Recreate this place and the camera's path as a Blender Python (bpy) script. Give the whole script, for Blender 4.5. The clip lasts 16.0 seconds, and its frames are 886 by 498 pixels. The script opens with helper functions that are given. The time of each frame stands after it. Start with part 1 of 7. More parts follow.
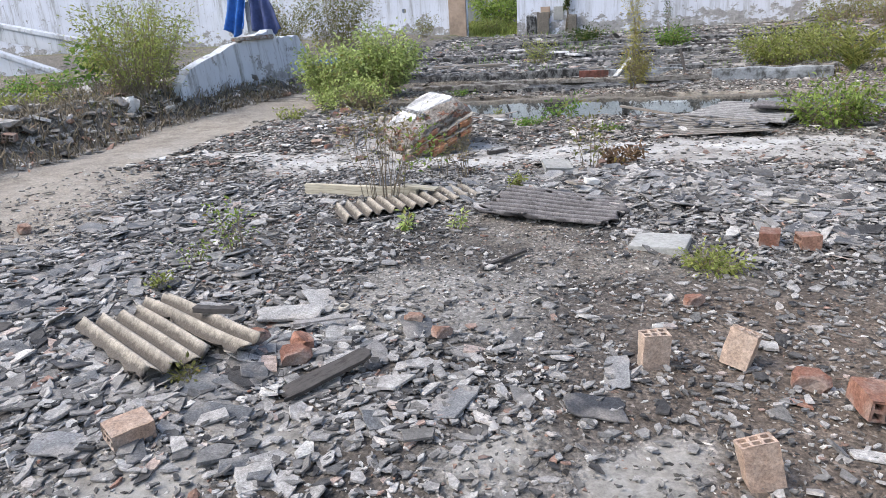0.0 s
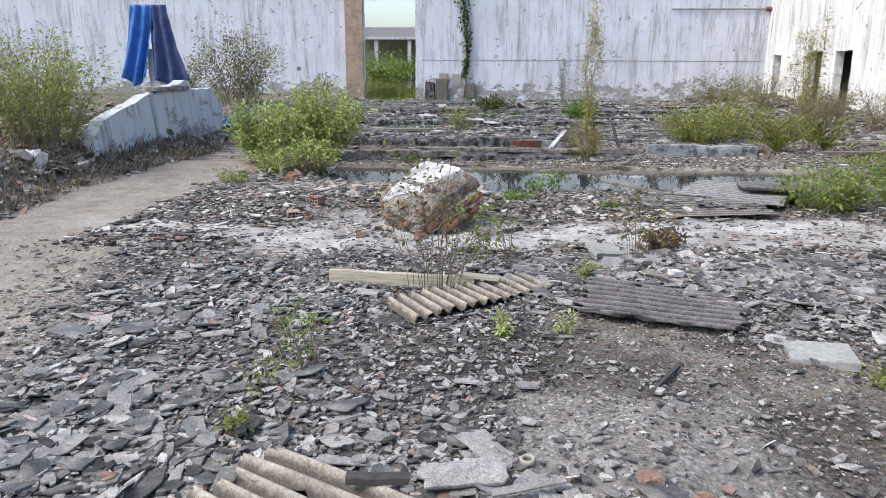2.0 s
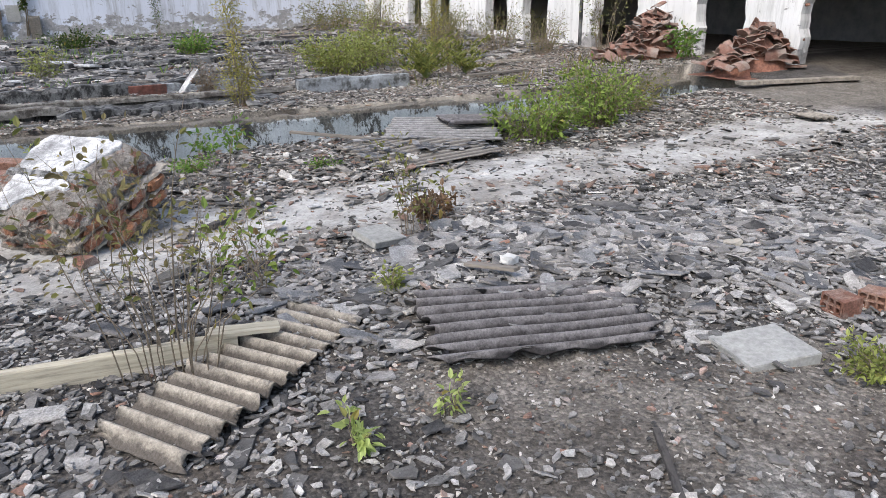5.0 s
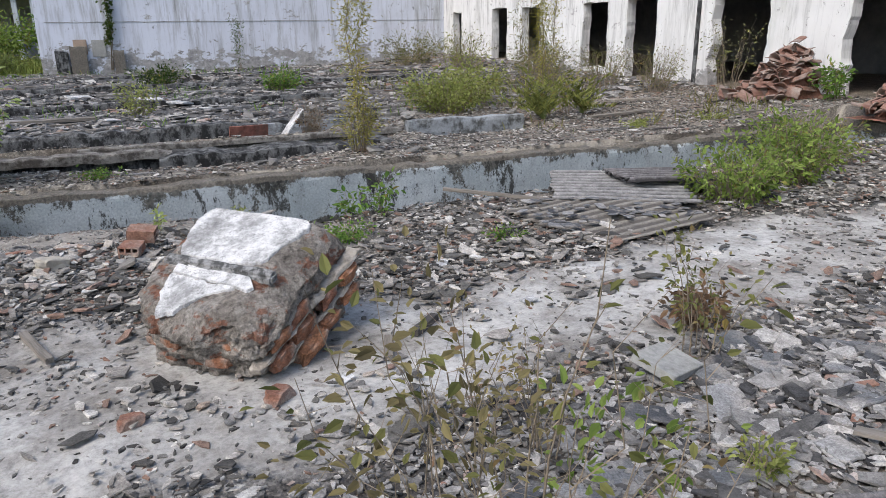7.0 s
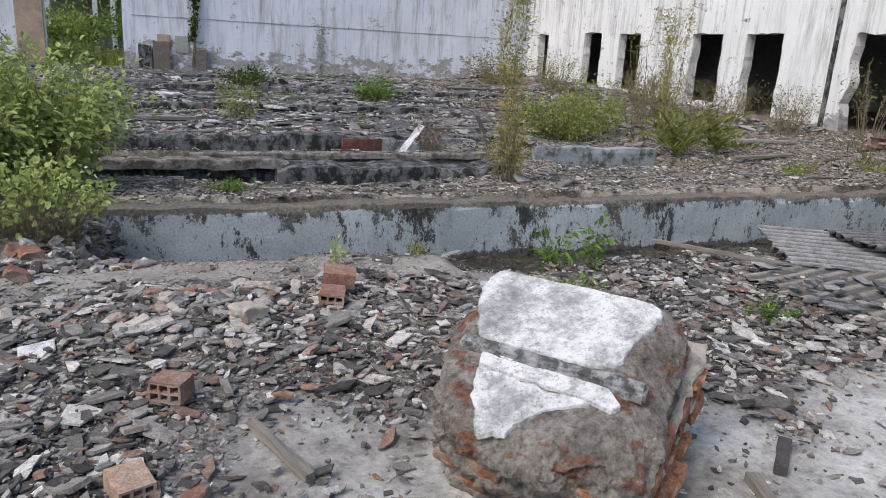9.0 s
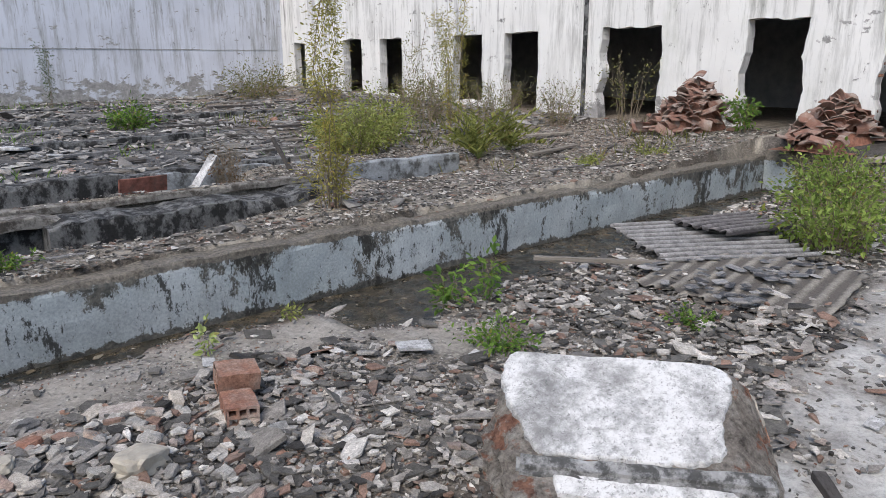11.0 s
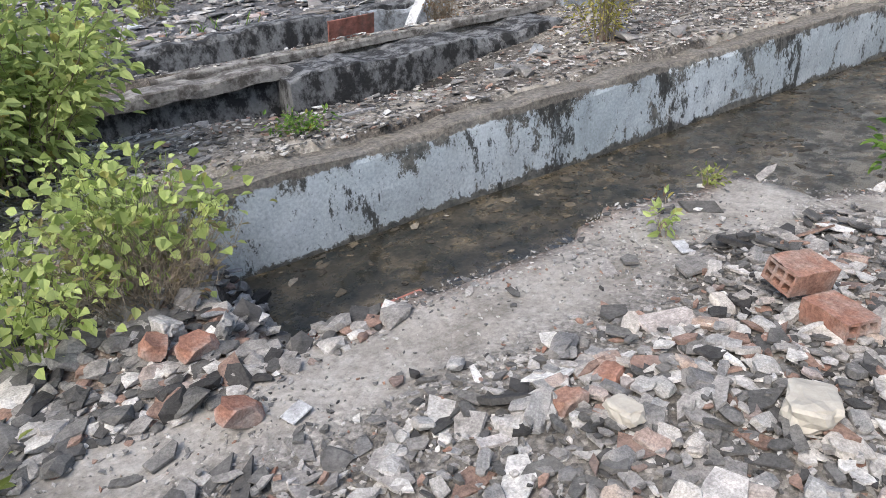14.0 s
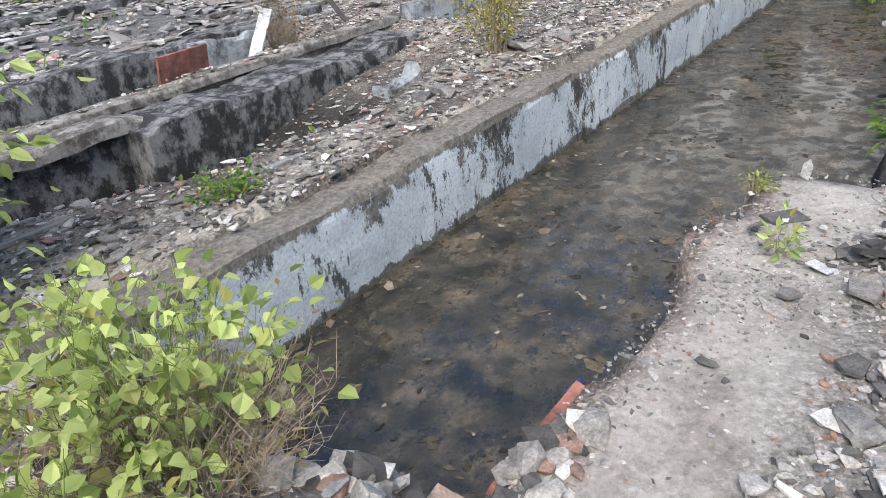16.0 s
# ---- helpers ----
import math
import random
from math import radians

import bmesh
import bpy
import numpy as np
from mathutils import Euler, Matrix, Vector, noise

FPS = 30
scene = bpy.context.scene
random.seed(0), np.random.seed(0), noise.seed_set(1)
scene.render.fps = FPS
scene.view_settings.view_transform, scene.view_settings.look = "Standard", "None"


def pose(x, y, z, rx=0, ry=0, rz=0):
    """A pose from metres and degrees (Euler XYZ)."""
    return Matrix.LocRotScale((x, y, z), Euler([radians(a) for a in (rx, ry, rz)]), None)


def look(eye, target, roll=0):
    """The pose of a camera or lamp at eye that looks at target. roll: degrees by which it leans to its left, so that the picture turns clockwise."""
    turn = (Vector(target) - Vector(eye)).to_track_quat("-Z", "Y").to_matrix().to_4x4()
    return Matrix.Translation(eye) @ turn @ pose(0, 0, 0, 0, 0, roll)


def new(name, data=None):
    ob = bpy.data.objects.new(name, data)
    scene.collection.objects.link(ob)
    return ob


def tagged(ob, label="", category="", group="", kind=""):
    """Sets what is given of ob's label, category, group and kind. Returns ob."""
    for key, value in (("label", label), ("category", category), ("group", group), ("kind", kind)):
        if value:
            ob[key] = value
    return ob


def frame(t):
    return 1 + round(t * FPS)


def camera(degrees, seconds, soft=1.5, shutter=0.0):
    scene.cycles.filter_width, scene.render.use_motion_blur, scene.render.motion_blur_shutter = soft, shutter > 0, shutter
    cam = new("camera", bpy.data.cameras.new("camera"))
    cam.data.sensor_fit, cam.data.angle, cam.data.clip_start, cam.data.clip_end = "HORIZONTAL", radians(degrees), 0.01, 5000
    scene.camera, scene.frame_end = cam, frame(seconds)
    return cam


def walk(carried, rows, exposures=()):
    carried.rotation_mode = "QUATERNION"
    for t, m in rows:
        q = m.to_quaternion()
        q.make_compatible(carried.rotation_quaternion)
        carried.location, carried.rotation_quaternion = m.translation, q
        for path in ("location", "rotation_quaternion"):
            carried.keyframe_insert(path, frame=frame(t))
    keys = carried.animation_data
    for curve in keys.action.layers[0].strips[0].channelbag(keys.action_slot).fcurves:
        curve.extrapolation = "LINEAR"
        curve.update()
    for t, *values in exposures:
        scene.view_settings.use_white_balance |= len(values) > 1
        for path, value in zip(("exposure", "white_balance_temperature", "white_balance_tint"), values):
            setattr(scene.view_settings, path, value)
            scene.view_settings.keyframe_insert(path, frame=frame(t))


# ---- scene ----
cam = camera(64.2, 16.0, soft=0.3)
PATH = [
    (0, (-1.16, -0.82, 1.614), (-1.686, 1.0, 0.974), -3.4),
    (0.5, (-1.66, -0.667, 1.617), (-2.242, 1.156, 1.035), -1.2),
    (1, (-2.109, -0.499, 1.661), (-2.681, 1.329, 1.084), -0.4),
    (1.5, (-2.536, -0.282, 1.634), (-2.925, 1.595, 1.063), 0.8),
    (2, (-2.903, -0.135, 1.657), (-3.048, 1.798, 1.165), 0.3),
    (2.5, (-3.102, 0.101, 1.619), (-2.827, 2.0, 1.056), -0.1),
    (3, (-3.267, 0.499, 1.598), (-2.773, 2.347, 1.012), 0.3),
    (3.2, (-3.311, 0.65, 1.594), (-2.7, 2.464, 1.014), 2.8),
    (5.3, (-3.564, 2.253, 1.523), (-2.686, 3.916, 0.841), -0.9),
    (5.5, (-3.57, 2.418, 1.505), (-2.742, 4.102, 0.812), 0.0),
    (6, (-3.621, 2.922, 1.538), (-2.688, 4.598, 0.971), 0.4),
    (6.5, (-3.808, 3.32, 1.539), (-3.064, 5.06, 0.892), 3.5),
    (7, (-4.06, 3.702, 1.593), (-3.297, 5.455, 1.005), -0.8),
    (7.5, (-4.26, 4.097, 1.559), (-3.473, 5.855, 1.019), 0.6),
    (8, (-4.471, 4.465, 1.578), (-3.776, 6.224, 0.928), 0.4),
    (8.5, (-4.728, 4.815, 1.588), (-3.961, 6.573, 1.02), 0.8),
    (9, (-4.945, 5.187, 1.547), (-4.259, 6.985, 1.003), 3.3),
    (9.5, (-5.063, 5.488, 1.596), (-4.323, 7.235, 0.962), 0.7),
    (10, (-5.149, 5.757, 1.595), (-4.132, 7.379, 1.014), 2.4),
    (10.2, (-5.203, 5.86, 1.611), (-3.974, 7.361, 1.123), 0.3),
    (12.3, (-5.514, 6.835, 1.605), (-4.258, 8.288, 1.047), -0.0),
    (12.5, (-5.602, 6.952, 1.583), (-4.456, 8.496, 1.035), 0.9),
    (13, (-5.806, 7.333, 1.565), (-4.798, 8.968, 1.008), -2.9),
    (13.5, (-6.03, 7.688, 1.503), (-5.083, 9.302, 0.797), -0.0),
    (14, (-6.243, 8.009, 1.518), (-5.308, 9.516, 0.593), -4.8),
    (14.5, (-6.388, 8.406, 1.519), (-5.283, 9.89, 0.76), -4.7),
    (15, (-6.488, 8.747, 1.492), (-5.389, 10.165, 0.607), -5.4),
    (15.5, (-6.612, 9.069, 1.513), (-5.364, 10.328, 0.586), -6.0),
    (16, (-6.642, 9.39, 1.496), (-5.261, 10.496, 0.562), -5.8),
]
EXPOSURE = [(0, 1.2), (1.5, 1.14), (3, 0.91), (5.5, 0.94), (7, 0.72), (9, 0.61), (10, 0.6), (12.5, 0.7), (14, 1.2), (15, 1.28), (16, 1.43)]
walk(cam, [(t, look(eye, target, roll)) for t, eye, target, roll in PATH], EXPOSURE)

# ---------------------------------------------------------------- light
world = bpy.data.worlds.new("sky")
scene.world = world
world.use_nodes = True
SUN_ELEV, SUN_AZ = 52.0, 115.0
wn = world.node_tree.nodes
sky = wn.new("ShaderNodeTexSky")
sky.sky_type = "NISHITA"
sky.sun_disc = False
sky.sun_elevation = radians(SUN_ELEV)
sky.sun_rotation = radians(-SUN_AZ)
sky.dust_density = 3.0
sky.air_density = 1.0
wn["Background"].inputs[1].default_value = 0.15
world.node_tree.links.new(sky.outputs[0], wn["Background"].inputs[0])
sun_lamp = bpy.data.lights.new("sun", "SUN")
sun_lamp.energy, sun_lamp.angle, sun_lamp.color = 1.0, radians(30), (1.0, 0.985, 0.965)
sun = new("sun", sun_lamp)
sun.matrix_world = look((-7, -3.2, 10), (0, 0, 0))


# ---------------------------------------------------------------- materials
def base_mat(name, rough=0.9, spec=0.25):
    m = bpy.data.materials.new(name)
    m.use_nodes = True
    nt = m.node_tree
    b = nt.nodes["Principled BSDF"]
    b.inputs["Roughness"].default_value = rough
    b.inputs["Specular IOR Level"].default_value = spec
    return m, nt, b


def nd(nt, kind, **sets):
    n = nt.nodes.new(kind)
    for k, v in sets.items():
        n.inputs[k].default_value = v
    return n


def coords(nt, scale=(1, 1, 1)):
    """World position, scaled."""
    g = nt.nodes.new("ShaderNodeNewGeometry")
    mp = nt.nodes.new("ShaderNodeMapping")
    mp.inputs["Scale"].default_value = scale
    nt.links.new(g.outputs["Position"], mp.inputs["Vector"])
    return mp.outputs[0]


def local(nt, scale=(1, 1, 1)):
    g = nt.nodes.new("ShaderNodeTexCoord")
    mp = nt.nodes.new("ShaderNodeMapping")
    mp.inputs["Scale"].default_value = scale
    nt.links.new(g.outputs["Object"], mp.inputs["Vector"])
    return mp.outputs[0]


def noise_of(nt, vec, scale, detail=5, rough=0.6):
    n = nd(nt, "ShaderNodeTexNoise", Scale=scale, Detail=detail, Roughness=rough)
    nt.links.new(vec, n.inputs["Vector"])
    return n.outputs["Fac"]


def ramp(nt, fac, stops):
    r = nt.nodes.new("ShaderNodeValToRGB")
    els = r.color_ramp.elements
    while len(els) < len(stops):
        els.new(0.5)
    for e, (p, c) in zip(els, stops):
        e.position = p
        e.color = (*c, 1) if len(c) == 3 else c
    nt.links.new(fac, r.inputs[0])
    return r.outputs[0]


def grey(v):
    return (v, v, v)


def mixc(nt, fac, a, b, blend="MIX"):
    n = nt.nodes.new("ShaderNodeMix")
    n.data_type, n.blend_type = "RGBA", blend
    for sock, val in ((n.inputs[0], fac), (n.inputs[6], a), (n.inputs[7], b)):
        if isinstance(val, (int, float)):
            sock.default_value = val
        elif isinstance(val, tuple):
            sock.default_value = (*val, 1)
        else:
            nt.links.new(val, sock)
    return n.outputs[2]


def bump(nt, b, height, strength, dist=0.02):
    n = nt.nodes.new("ShaderNodeBump")
    n.inputs["Strength"].default_value = strength
    n.inputs["Distance"].default_value = dist
    nt.links.new(height, n.inputs["Height"])
    nt.links.new(n.outputs[0], b.inputs["Normal"])


def to_base(nt, b, col):
    nt.links.new(col, b.inputs["Base Color"])


def mat_ground():
    m, nt, b = base_mat("rubble_soil", 0.95, 0.15)
    at = nt.nodes.new("ShaderNodeAttribute")
    at.attribute_name = "tint"
    p = coords(nt)
    fine = noise_of(nt, p, 38, 6, 0.75)
    mid = noise_of(nt, p, 5, 6, 0.65)
    vo = nd(nt, "ShaderNodeTexVoronoi", Scale=60.0, Randomness=1.0)
    nt.links.new(p, vo.inputs["Vector"])
    c = mixc(nt, 1.0, at.outputs["Color"], ramp(nt, fine, [(0.28, grey(0.3)), (0.5, grey(0.95)), (0.74, grey(1.75))]), "MULTIPLY")
    c = mixc(nt, 1.0, c, ramp(nt, mid, [(0.3, (0.62, 0.6, 0.58)), (0.6, (1.15, 1.15, 1.15))]), "MULTIPLY")
    cell = nt.nodes.new("ShaderNodeSeparateColor")
    nt.links.new(vo.outputs["Color"], cell.inputs[0])
    c = mixc(nt, 0.4, c, mixc(nt, 1.0, c, ramp(nt, cell.outputs[0], [(0.0, grey(0.45)), (0.7, grey(1.0)), (1.0, grey(2.2))]), "MULTIPLY"))
    lum = nt.nodes.new("ShaderNodeRGBToBW")
    nt.links.new(at.outputs["Color"], lum.inputs[0])
    smooth = ramp(nt, lum.outputs[0], [(0.2, grey(0.0)), (0.3, grey(0.93))])
    film = noise_of(nt, p, 2.2, 8, 0.72)
    c = mixc(nt, smooth, c, mixc(nt, 1.0, at.outputs["Color"], mixc(nt, 1.0, ramp(nt, film, [(0.34, (0.50, 0.47, 0.43)), (0.5, (0.95, 0.93, 0.90)), (0.64, (1.16, 1.15, 1.12))]), ramp(nt, noise_of(nt, p, 24, 8, 0.8), [(0.34, grey(0.55)), (0.5, grey(1.0)), (0.66, grey(1.25))]), "MULTIPLY"), "MULTIPLY"))
    to_base(nt, b, c)
    h = nt.nodes.new("ShaderNodeMath")
    h.operation = "SUBTRACT"
    nt.links.new(fine, h.inputs[0])
    nt.links.new(vo.outputs["Distance"], h.inputs[1])
    keep = nt.nodes.new("ShaderNodeMath")
    keep.operation = "MULTIPLY"
    nt.links.new(h.outputs[0], keep.inputs[0])
    nt.links.new(ramp(nt, lum.outputs[0], [(0.2, grey(1.0)), (0.3, grey(0.0))]), keep.inputs[1])
    grain = nt.nodes.new("ShaderNodeMath")
    grain.operation = "ADD"
    nt.links.new(keep.outputs[0], grain.inputs[0])
    nt.links.new(noise_of(nt, p, 16, 9, 0.78), grain.inputs[1])
    bump(nt, b, grain.outputs[0], 0.6, 0.015)
    return m


def mat_island(name, stops, rough=0.85, var=18, spec=0.25, lo=0.45, hi=1.5, dust=(0.17, 0.163, 0.155), dusty=0.3):
    """A colour of its own for each loose piece, with grain."""
    m, nt, b = base_mat(name, rough, spec)
    g = nt.nodes.new("ShaderNodeNewGeometry")
    c = ramp(nt, g.outputs["Random Per Island"], stops)
    p = coords(nt)
    f = noise_of(nt, p, var, 6, 0.7)
    c = mixc(nt, 1.0, c, ramp(nt, f, [(0.28, grey(lo)), (0.72, grey(hi))]), "MULTIPLY")
    c = mixc(nt, 1.0, c, ramp(nt, noise_of(nt, p, 110, 4, 0.7), [(0.3, grey(0.6)), (0.7, grey(1.35))]), "MULTIPLY")
    c = mixc(nt, ramp(nt, noise_of(nt, p, 2.6, 6, 0.7), [(0.48, grey(0.0)), (0.68, grey(dusty))]), c, dust)
    to_base(nt, b, c)
    bump(nt, b, noise_of(nt, p, 60, 6, 0.75), 0.6, 0.012)
    return m


def mat_object(name, stops, rough=0.9, var=20, lo=0.6, hi=1.35, bumpy=0.5, spec=0.25):
    """A colour of its own for each object, with grain and stains."""
    m, nt, b = base_mat(name, rough, spec)
    oi = nt.nodes.new("ShaderNodeObjectInfo")
    c = ramp(nt, oi.outputs["Random"], stops)
    p = local(nt)
    c = mixc(nt, 1.0, c, ramp(nt, noise_of(nt, p, var, 7, 0.72), [(0.28, grey(lo)), (0.72, grey(hi))]), "MULTIPLY")
    c = mixc(nt, ramp(nt, noise_of(nt, p, var * 0.35, 4, 0.6), [(0.45, grey(0.0)), (0.66, grey(0.75))]), c, (0.29, 0.265, 0.235))
    c = mixc(nt, 1.0, c, ramp(nt, noise_of(nt, p, 95, 4, 0.7), [(0.3, grey(0.6)), (0.7, grey(1.35))]), "MULTIPLY")
    to_base(nt, b, c)
    bump(nt, b, noise_of(nt, p, var * 3, 5, 0.75), bumpy, 0.008)
    return m


def mat_wall(name, paint, streak, peel_top, peel_amount, green=0.0, low=1.0):
    """Weathered lime paint: runs of dirt from above, peeled plaster near the ground."""
    m, nt, b = base_mat(name, 0.9, 0.15)
    p = coords(nt)
    big = noise_of(nt, p, 0.7, 5, 0.6)
    c = ramp(nt, big, [(0.3, tuple(v * 0.86 for v in paint)), (0.65, paint)])
    runs = noise_of(nt, coords(nt, (2.2, 2.2, 0.2)), 1.7, 9, 0.75)
    patch = ramp(nt, noise_of(nt, coords(nt, (0.5, 0.5, 0.25)), 1.3, 4, 0.6), [(0.32, grey(0.4)), (0.52, grey(1.0))])
    runs_m = mixc(nt, 1.0, ramp(nt, runs, [(0.49, grey(0.0)), (0.66, grey(streak))]), patch, "MULTIPLY")
    zs = nt.nodes.new("ShaderNodeSeparateXYZ")
    nt.links.new(p, zs.inputs[0])
    zr = nt.nodes.new("ShaderNodeMapRange")
    for k, v in enumerate((1.5, 3.4, low, 1.0)):
        zr.inputs[k + 1].default_value = v
    nt.links.new(zs.outputs[2], zr.inputs[0])
    patch = mixc(nt, 1.0, patch, zr.outputs[0], "MULTIPLY")
    runs_m = mixc(nt, 1.0, runs_m, zr.outputs[0], "MULTIPLY")
    c = mixc(nt, runs_m, c, (0.22, 0.22, 0.21))
    fine_runs = noise_of(nt, coords(nt, (7, 7, 0.5)), 1.5, 8, 0.75)
    c = mixc(nt, mixc(nt, 1.0, ramp(nt, fine_runs, [(0.58, grey(0.0)), (0.7, grey(streak * 0.8))]), patch, "MULTIPLY"), c, (0.15, 0.15, 0.145))
    spots = noise_of(nt, coords(nt, (1.4, 1.4, 0.8)), 3.0, 8, 0.75)
    c = mixc(nt, ramp(nt, spots, [(0.615, grey(0.0)), (0.66, grey(0.75))]), c, (0.12, 0.12, 0.115))
    sep = nt.nodes.new("ShaderNodeSeparateXYZ")
    nt.links.new(p, sep.inputs[0])
    mr = nt.nodes.new("ShaderNodeMapRange")
    mr.inputs[1].default_value, mr.inputs[2].default_value = 0.2, peel_top
    mr.inputs[3].default_value, mr.inputs[4].default_value = peel_amount, -0.02
    nt.links.new(sep.outputs[2], mr.inputs[0])
    peel_n = noise_of(nt, coords(nt, (0.8, 0.8, 1.3)), 2.2, 9, 0.7)
    add = nt.nodes.new("ShaderNodeMath")
    add.operation = "ADD"
    nt.links.new(peel_n, add.inputs[0])
    nt.links.new(mr.outputs[0], add.inputs[1])
    mask = ramp(nt, add.outputs[0], [(0.60, grey(0.0)), (0.63, grey(1.0))])
    plaster = ramp(nt, noise_of(nt, p, 9, 6, 0.7), [(0.3, (0.16, 0.16, 0.16)), (0.7, (0.42, 0.41, 0.40))])
    c = mixc(nt, mask, c, plaster)
    if green:
        g = noise_of(nt, coords(nt, (1, 1, 0.3)), 1.1, 6, 0.7)
        c = mixc(nt, ramp(nt, g, [(0.58, grey(0.0)), (0.8, grey(green))]), c, (0.12, 0.15, 0.05))
    to_base(nt, b, c)
    hgt = mixc(nt, 0.5, mask, noise_of(nt, p, 16, 7, 0.7))
    bump(nt, b, hgt, 0.45, 0.015)
    return m


def mat_concrete(name, tone, dirt, dirt_at=0.5, scale=2.0, tint=(0.05, 0.05, 0.045), flat=(1, 1, 1)):
    """Old concrete with dark growth and stains."""
    m, nt, b = base_mat(name, 0.9, 0.2)
    p = coords(nt, flat)
    c = ramp(nt, noise_of(nt, p, scale * 0.6, 6, 0.6), [(0.3, tuple(v * 0.8 for v in tone)), (0.7, tuple(v * 1.12 for v in tone))])
    c = mixc(nt, ramp(nt, noise_of(nt, p, scale, 9, 0.72), [(dirt_at, grey(0.0)), (dirt_at + 0.12, grey(dirt))]), c, tint)
    c = mixc(nt, 1.0, c, ramp(nt, noise_of(nt, coords(nt), 30, 5, 0.7), [(0.3, grey(0.72)), (0.7, grey(1.2))]), "MULTIPLY")
    to_base(nt, b, c)
    bump(nt, b, noise_of(nt, coords(nt), 22, 8, 0.75), 0.5, 0.015)
    return m


def mat_sheet(name, tone, furrow_and_grime):
    """Fibre cement; darker towards the furrows (the 'furrow' attribute), with grimy blotches."""
    m, nt, b = base_mat(name, 0.92, 0.15)
    p = local(nt)
    c = ramp(nt, noise_of(nt, p, 9, 6, 0.7), [(0.3, tuple(v * 0.7 for v in tone)), (0.7, tuple(v * 1.2 for v in tone))])
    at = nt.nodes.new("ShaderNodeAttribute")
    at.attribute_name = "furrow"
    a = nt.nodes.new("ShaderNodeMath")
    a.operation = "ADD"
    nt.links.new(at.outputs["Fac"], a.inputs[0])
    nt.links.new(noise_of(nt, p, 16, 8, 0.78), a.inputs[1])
    c = mixc(nt, ramp(nt, a.outputs[0], [(0.34, grey(0.0)), (0.78, grey(0.94))]), c, furrow_and_grime)
    c = mixc(nt, ramp(nt, noise_of(nt, p, 3.5, 6, 0.7), [(0.5, grey(0.0)), (0.7, grey(0.5))]), c, furrow_and_grime)
    c = mixc(nt, 1.0, c, ramp(nt, noise_of(nt, p, 90, 4, 0.7), [(0.3, grey(0.65)), (0.7, grey(1.3))]), "MULTIPLY")
    to_base(nt, b, c)
    bump(nt, b, noise_of(nt, p, 80, 5, 0.7), 0.5, 0.006)
    return m


def mat_plaster():
    """Flaking whitewash with grey lichen blotches, round stains and black specks."""
    m, nt, b = base_mat("white_plaster", 0.9, 0.15)
    p = coords(nt)
    c = ramp(nt, noise_of(nt, p, 4.2, 10, 0.8), [(0.36, (0.20, 0.20, 0.198)), (0.45, (0.36, 0.36, 0.355)), (0.54, (0.60, 0.60, 0.595))])
    c = mixc(nt, ramp(nt, noise_of(nt, p, 26, 8, 0.8), [(0.53, grey(0.0)), (0.61, grey(0.7))]), c, (0.22, 0.22, 0.215))
    c = mixc(nt, ramp(nt, noise_of(nt, p, 85, 5, 0.8), [(0.56, grey(0.0)), (0.64, grey(0.75))]), c, (0.10, 0.10, 0.098))
    to_base(nt, b, c)
    bump(nt, b, noise_of(nt, p, 40, 6, 0.75), 0.45, 0.008)
    return m


def mat_mortar():
    """Crumbling lime mortar with remains of brick showing through."""
    m, nt, b = base_mat("old_mortar", 0.95, 0.12)
    p = coords(nt)
    c = ramp(nt, noise_of(nt, p, 7, 8, 0.75), [(0.3, (0.12, 0.104, 0.09)), (0.5, (0.31, 0.28, 0.245)), (0.72, (0.52, 0.49, 0.45))])
    brick = ramp(nt, noise_of(nt, coords(nt, (1, 1, 1.8)), 6.5, 8, 0.7), [(0.545, grey(0.0)), (0.595, grey(0.8))])
    c = mixc(nt, brick, c, ramp(nt, noise_of(nt, p, 20, 6, 0.7), [(0.3, (0.17, 0.065, 0.04)), (0.7, (0.36, 0.16, 0.095))]))
    to_base(nt, b, c)
    c = mixc(nt, 1.0, c, ramp(nt, noise_of(nt, p, 34, 8, 0.8), [(0.34, grey(0.35)), (0.5, grey(1.0)), (0.68, grey(1.6))]), "MULTIPLY")
    to_base(nt, b, c)
    bump(nt, b, noise_of(nt, p, 14, 10, 0.8), 1.0, 0.05)
    return m


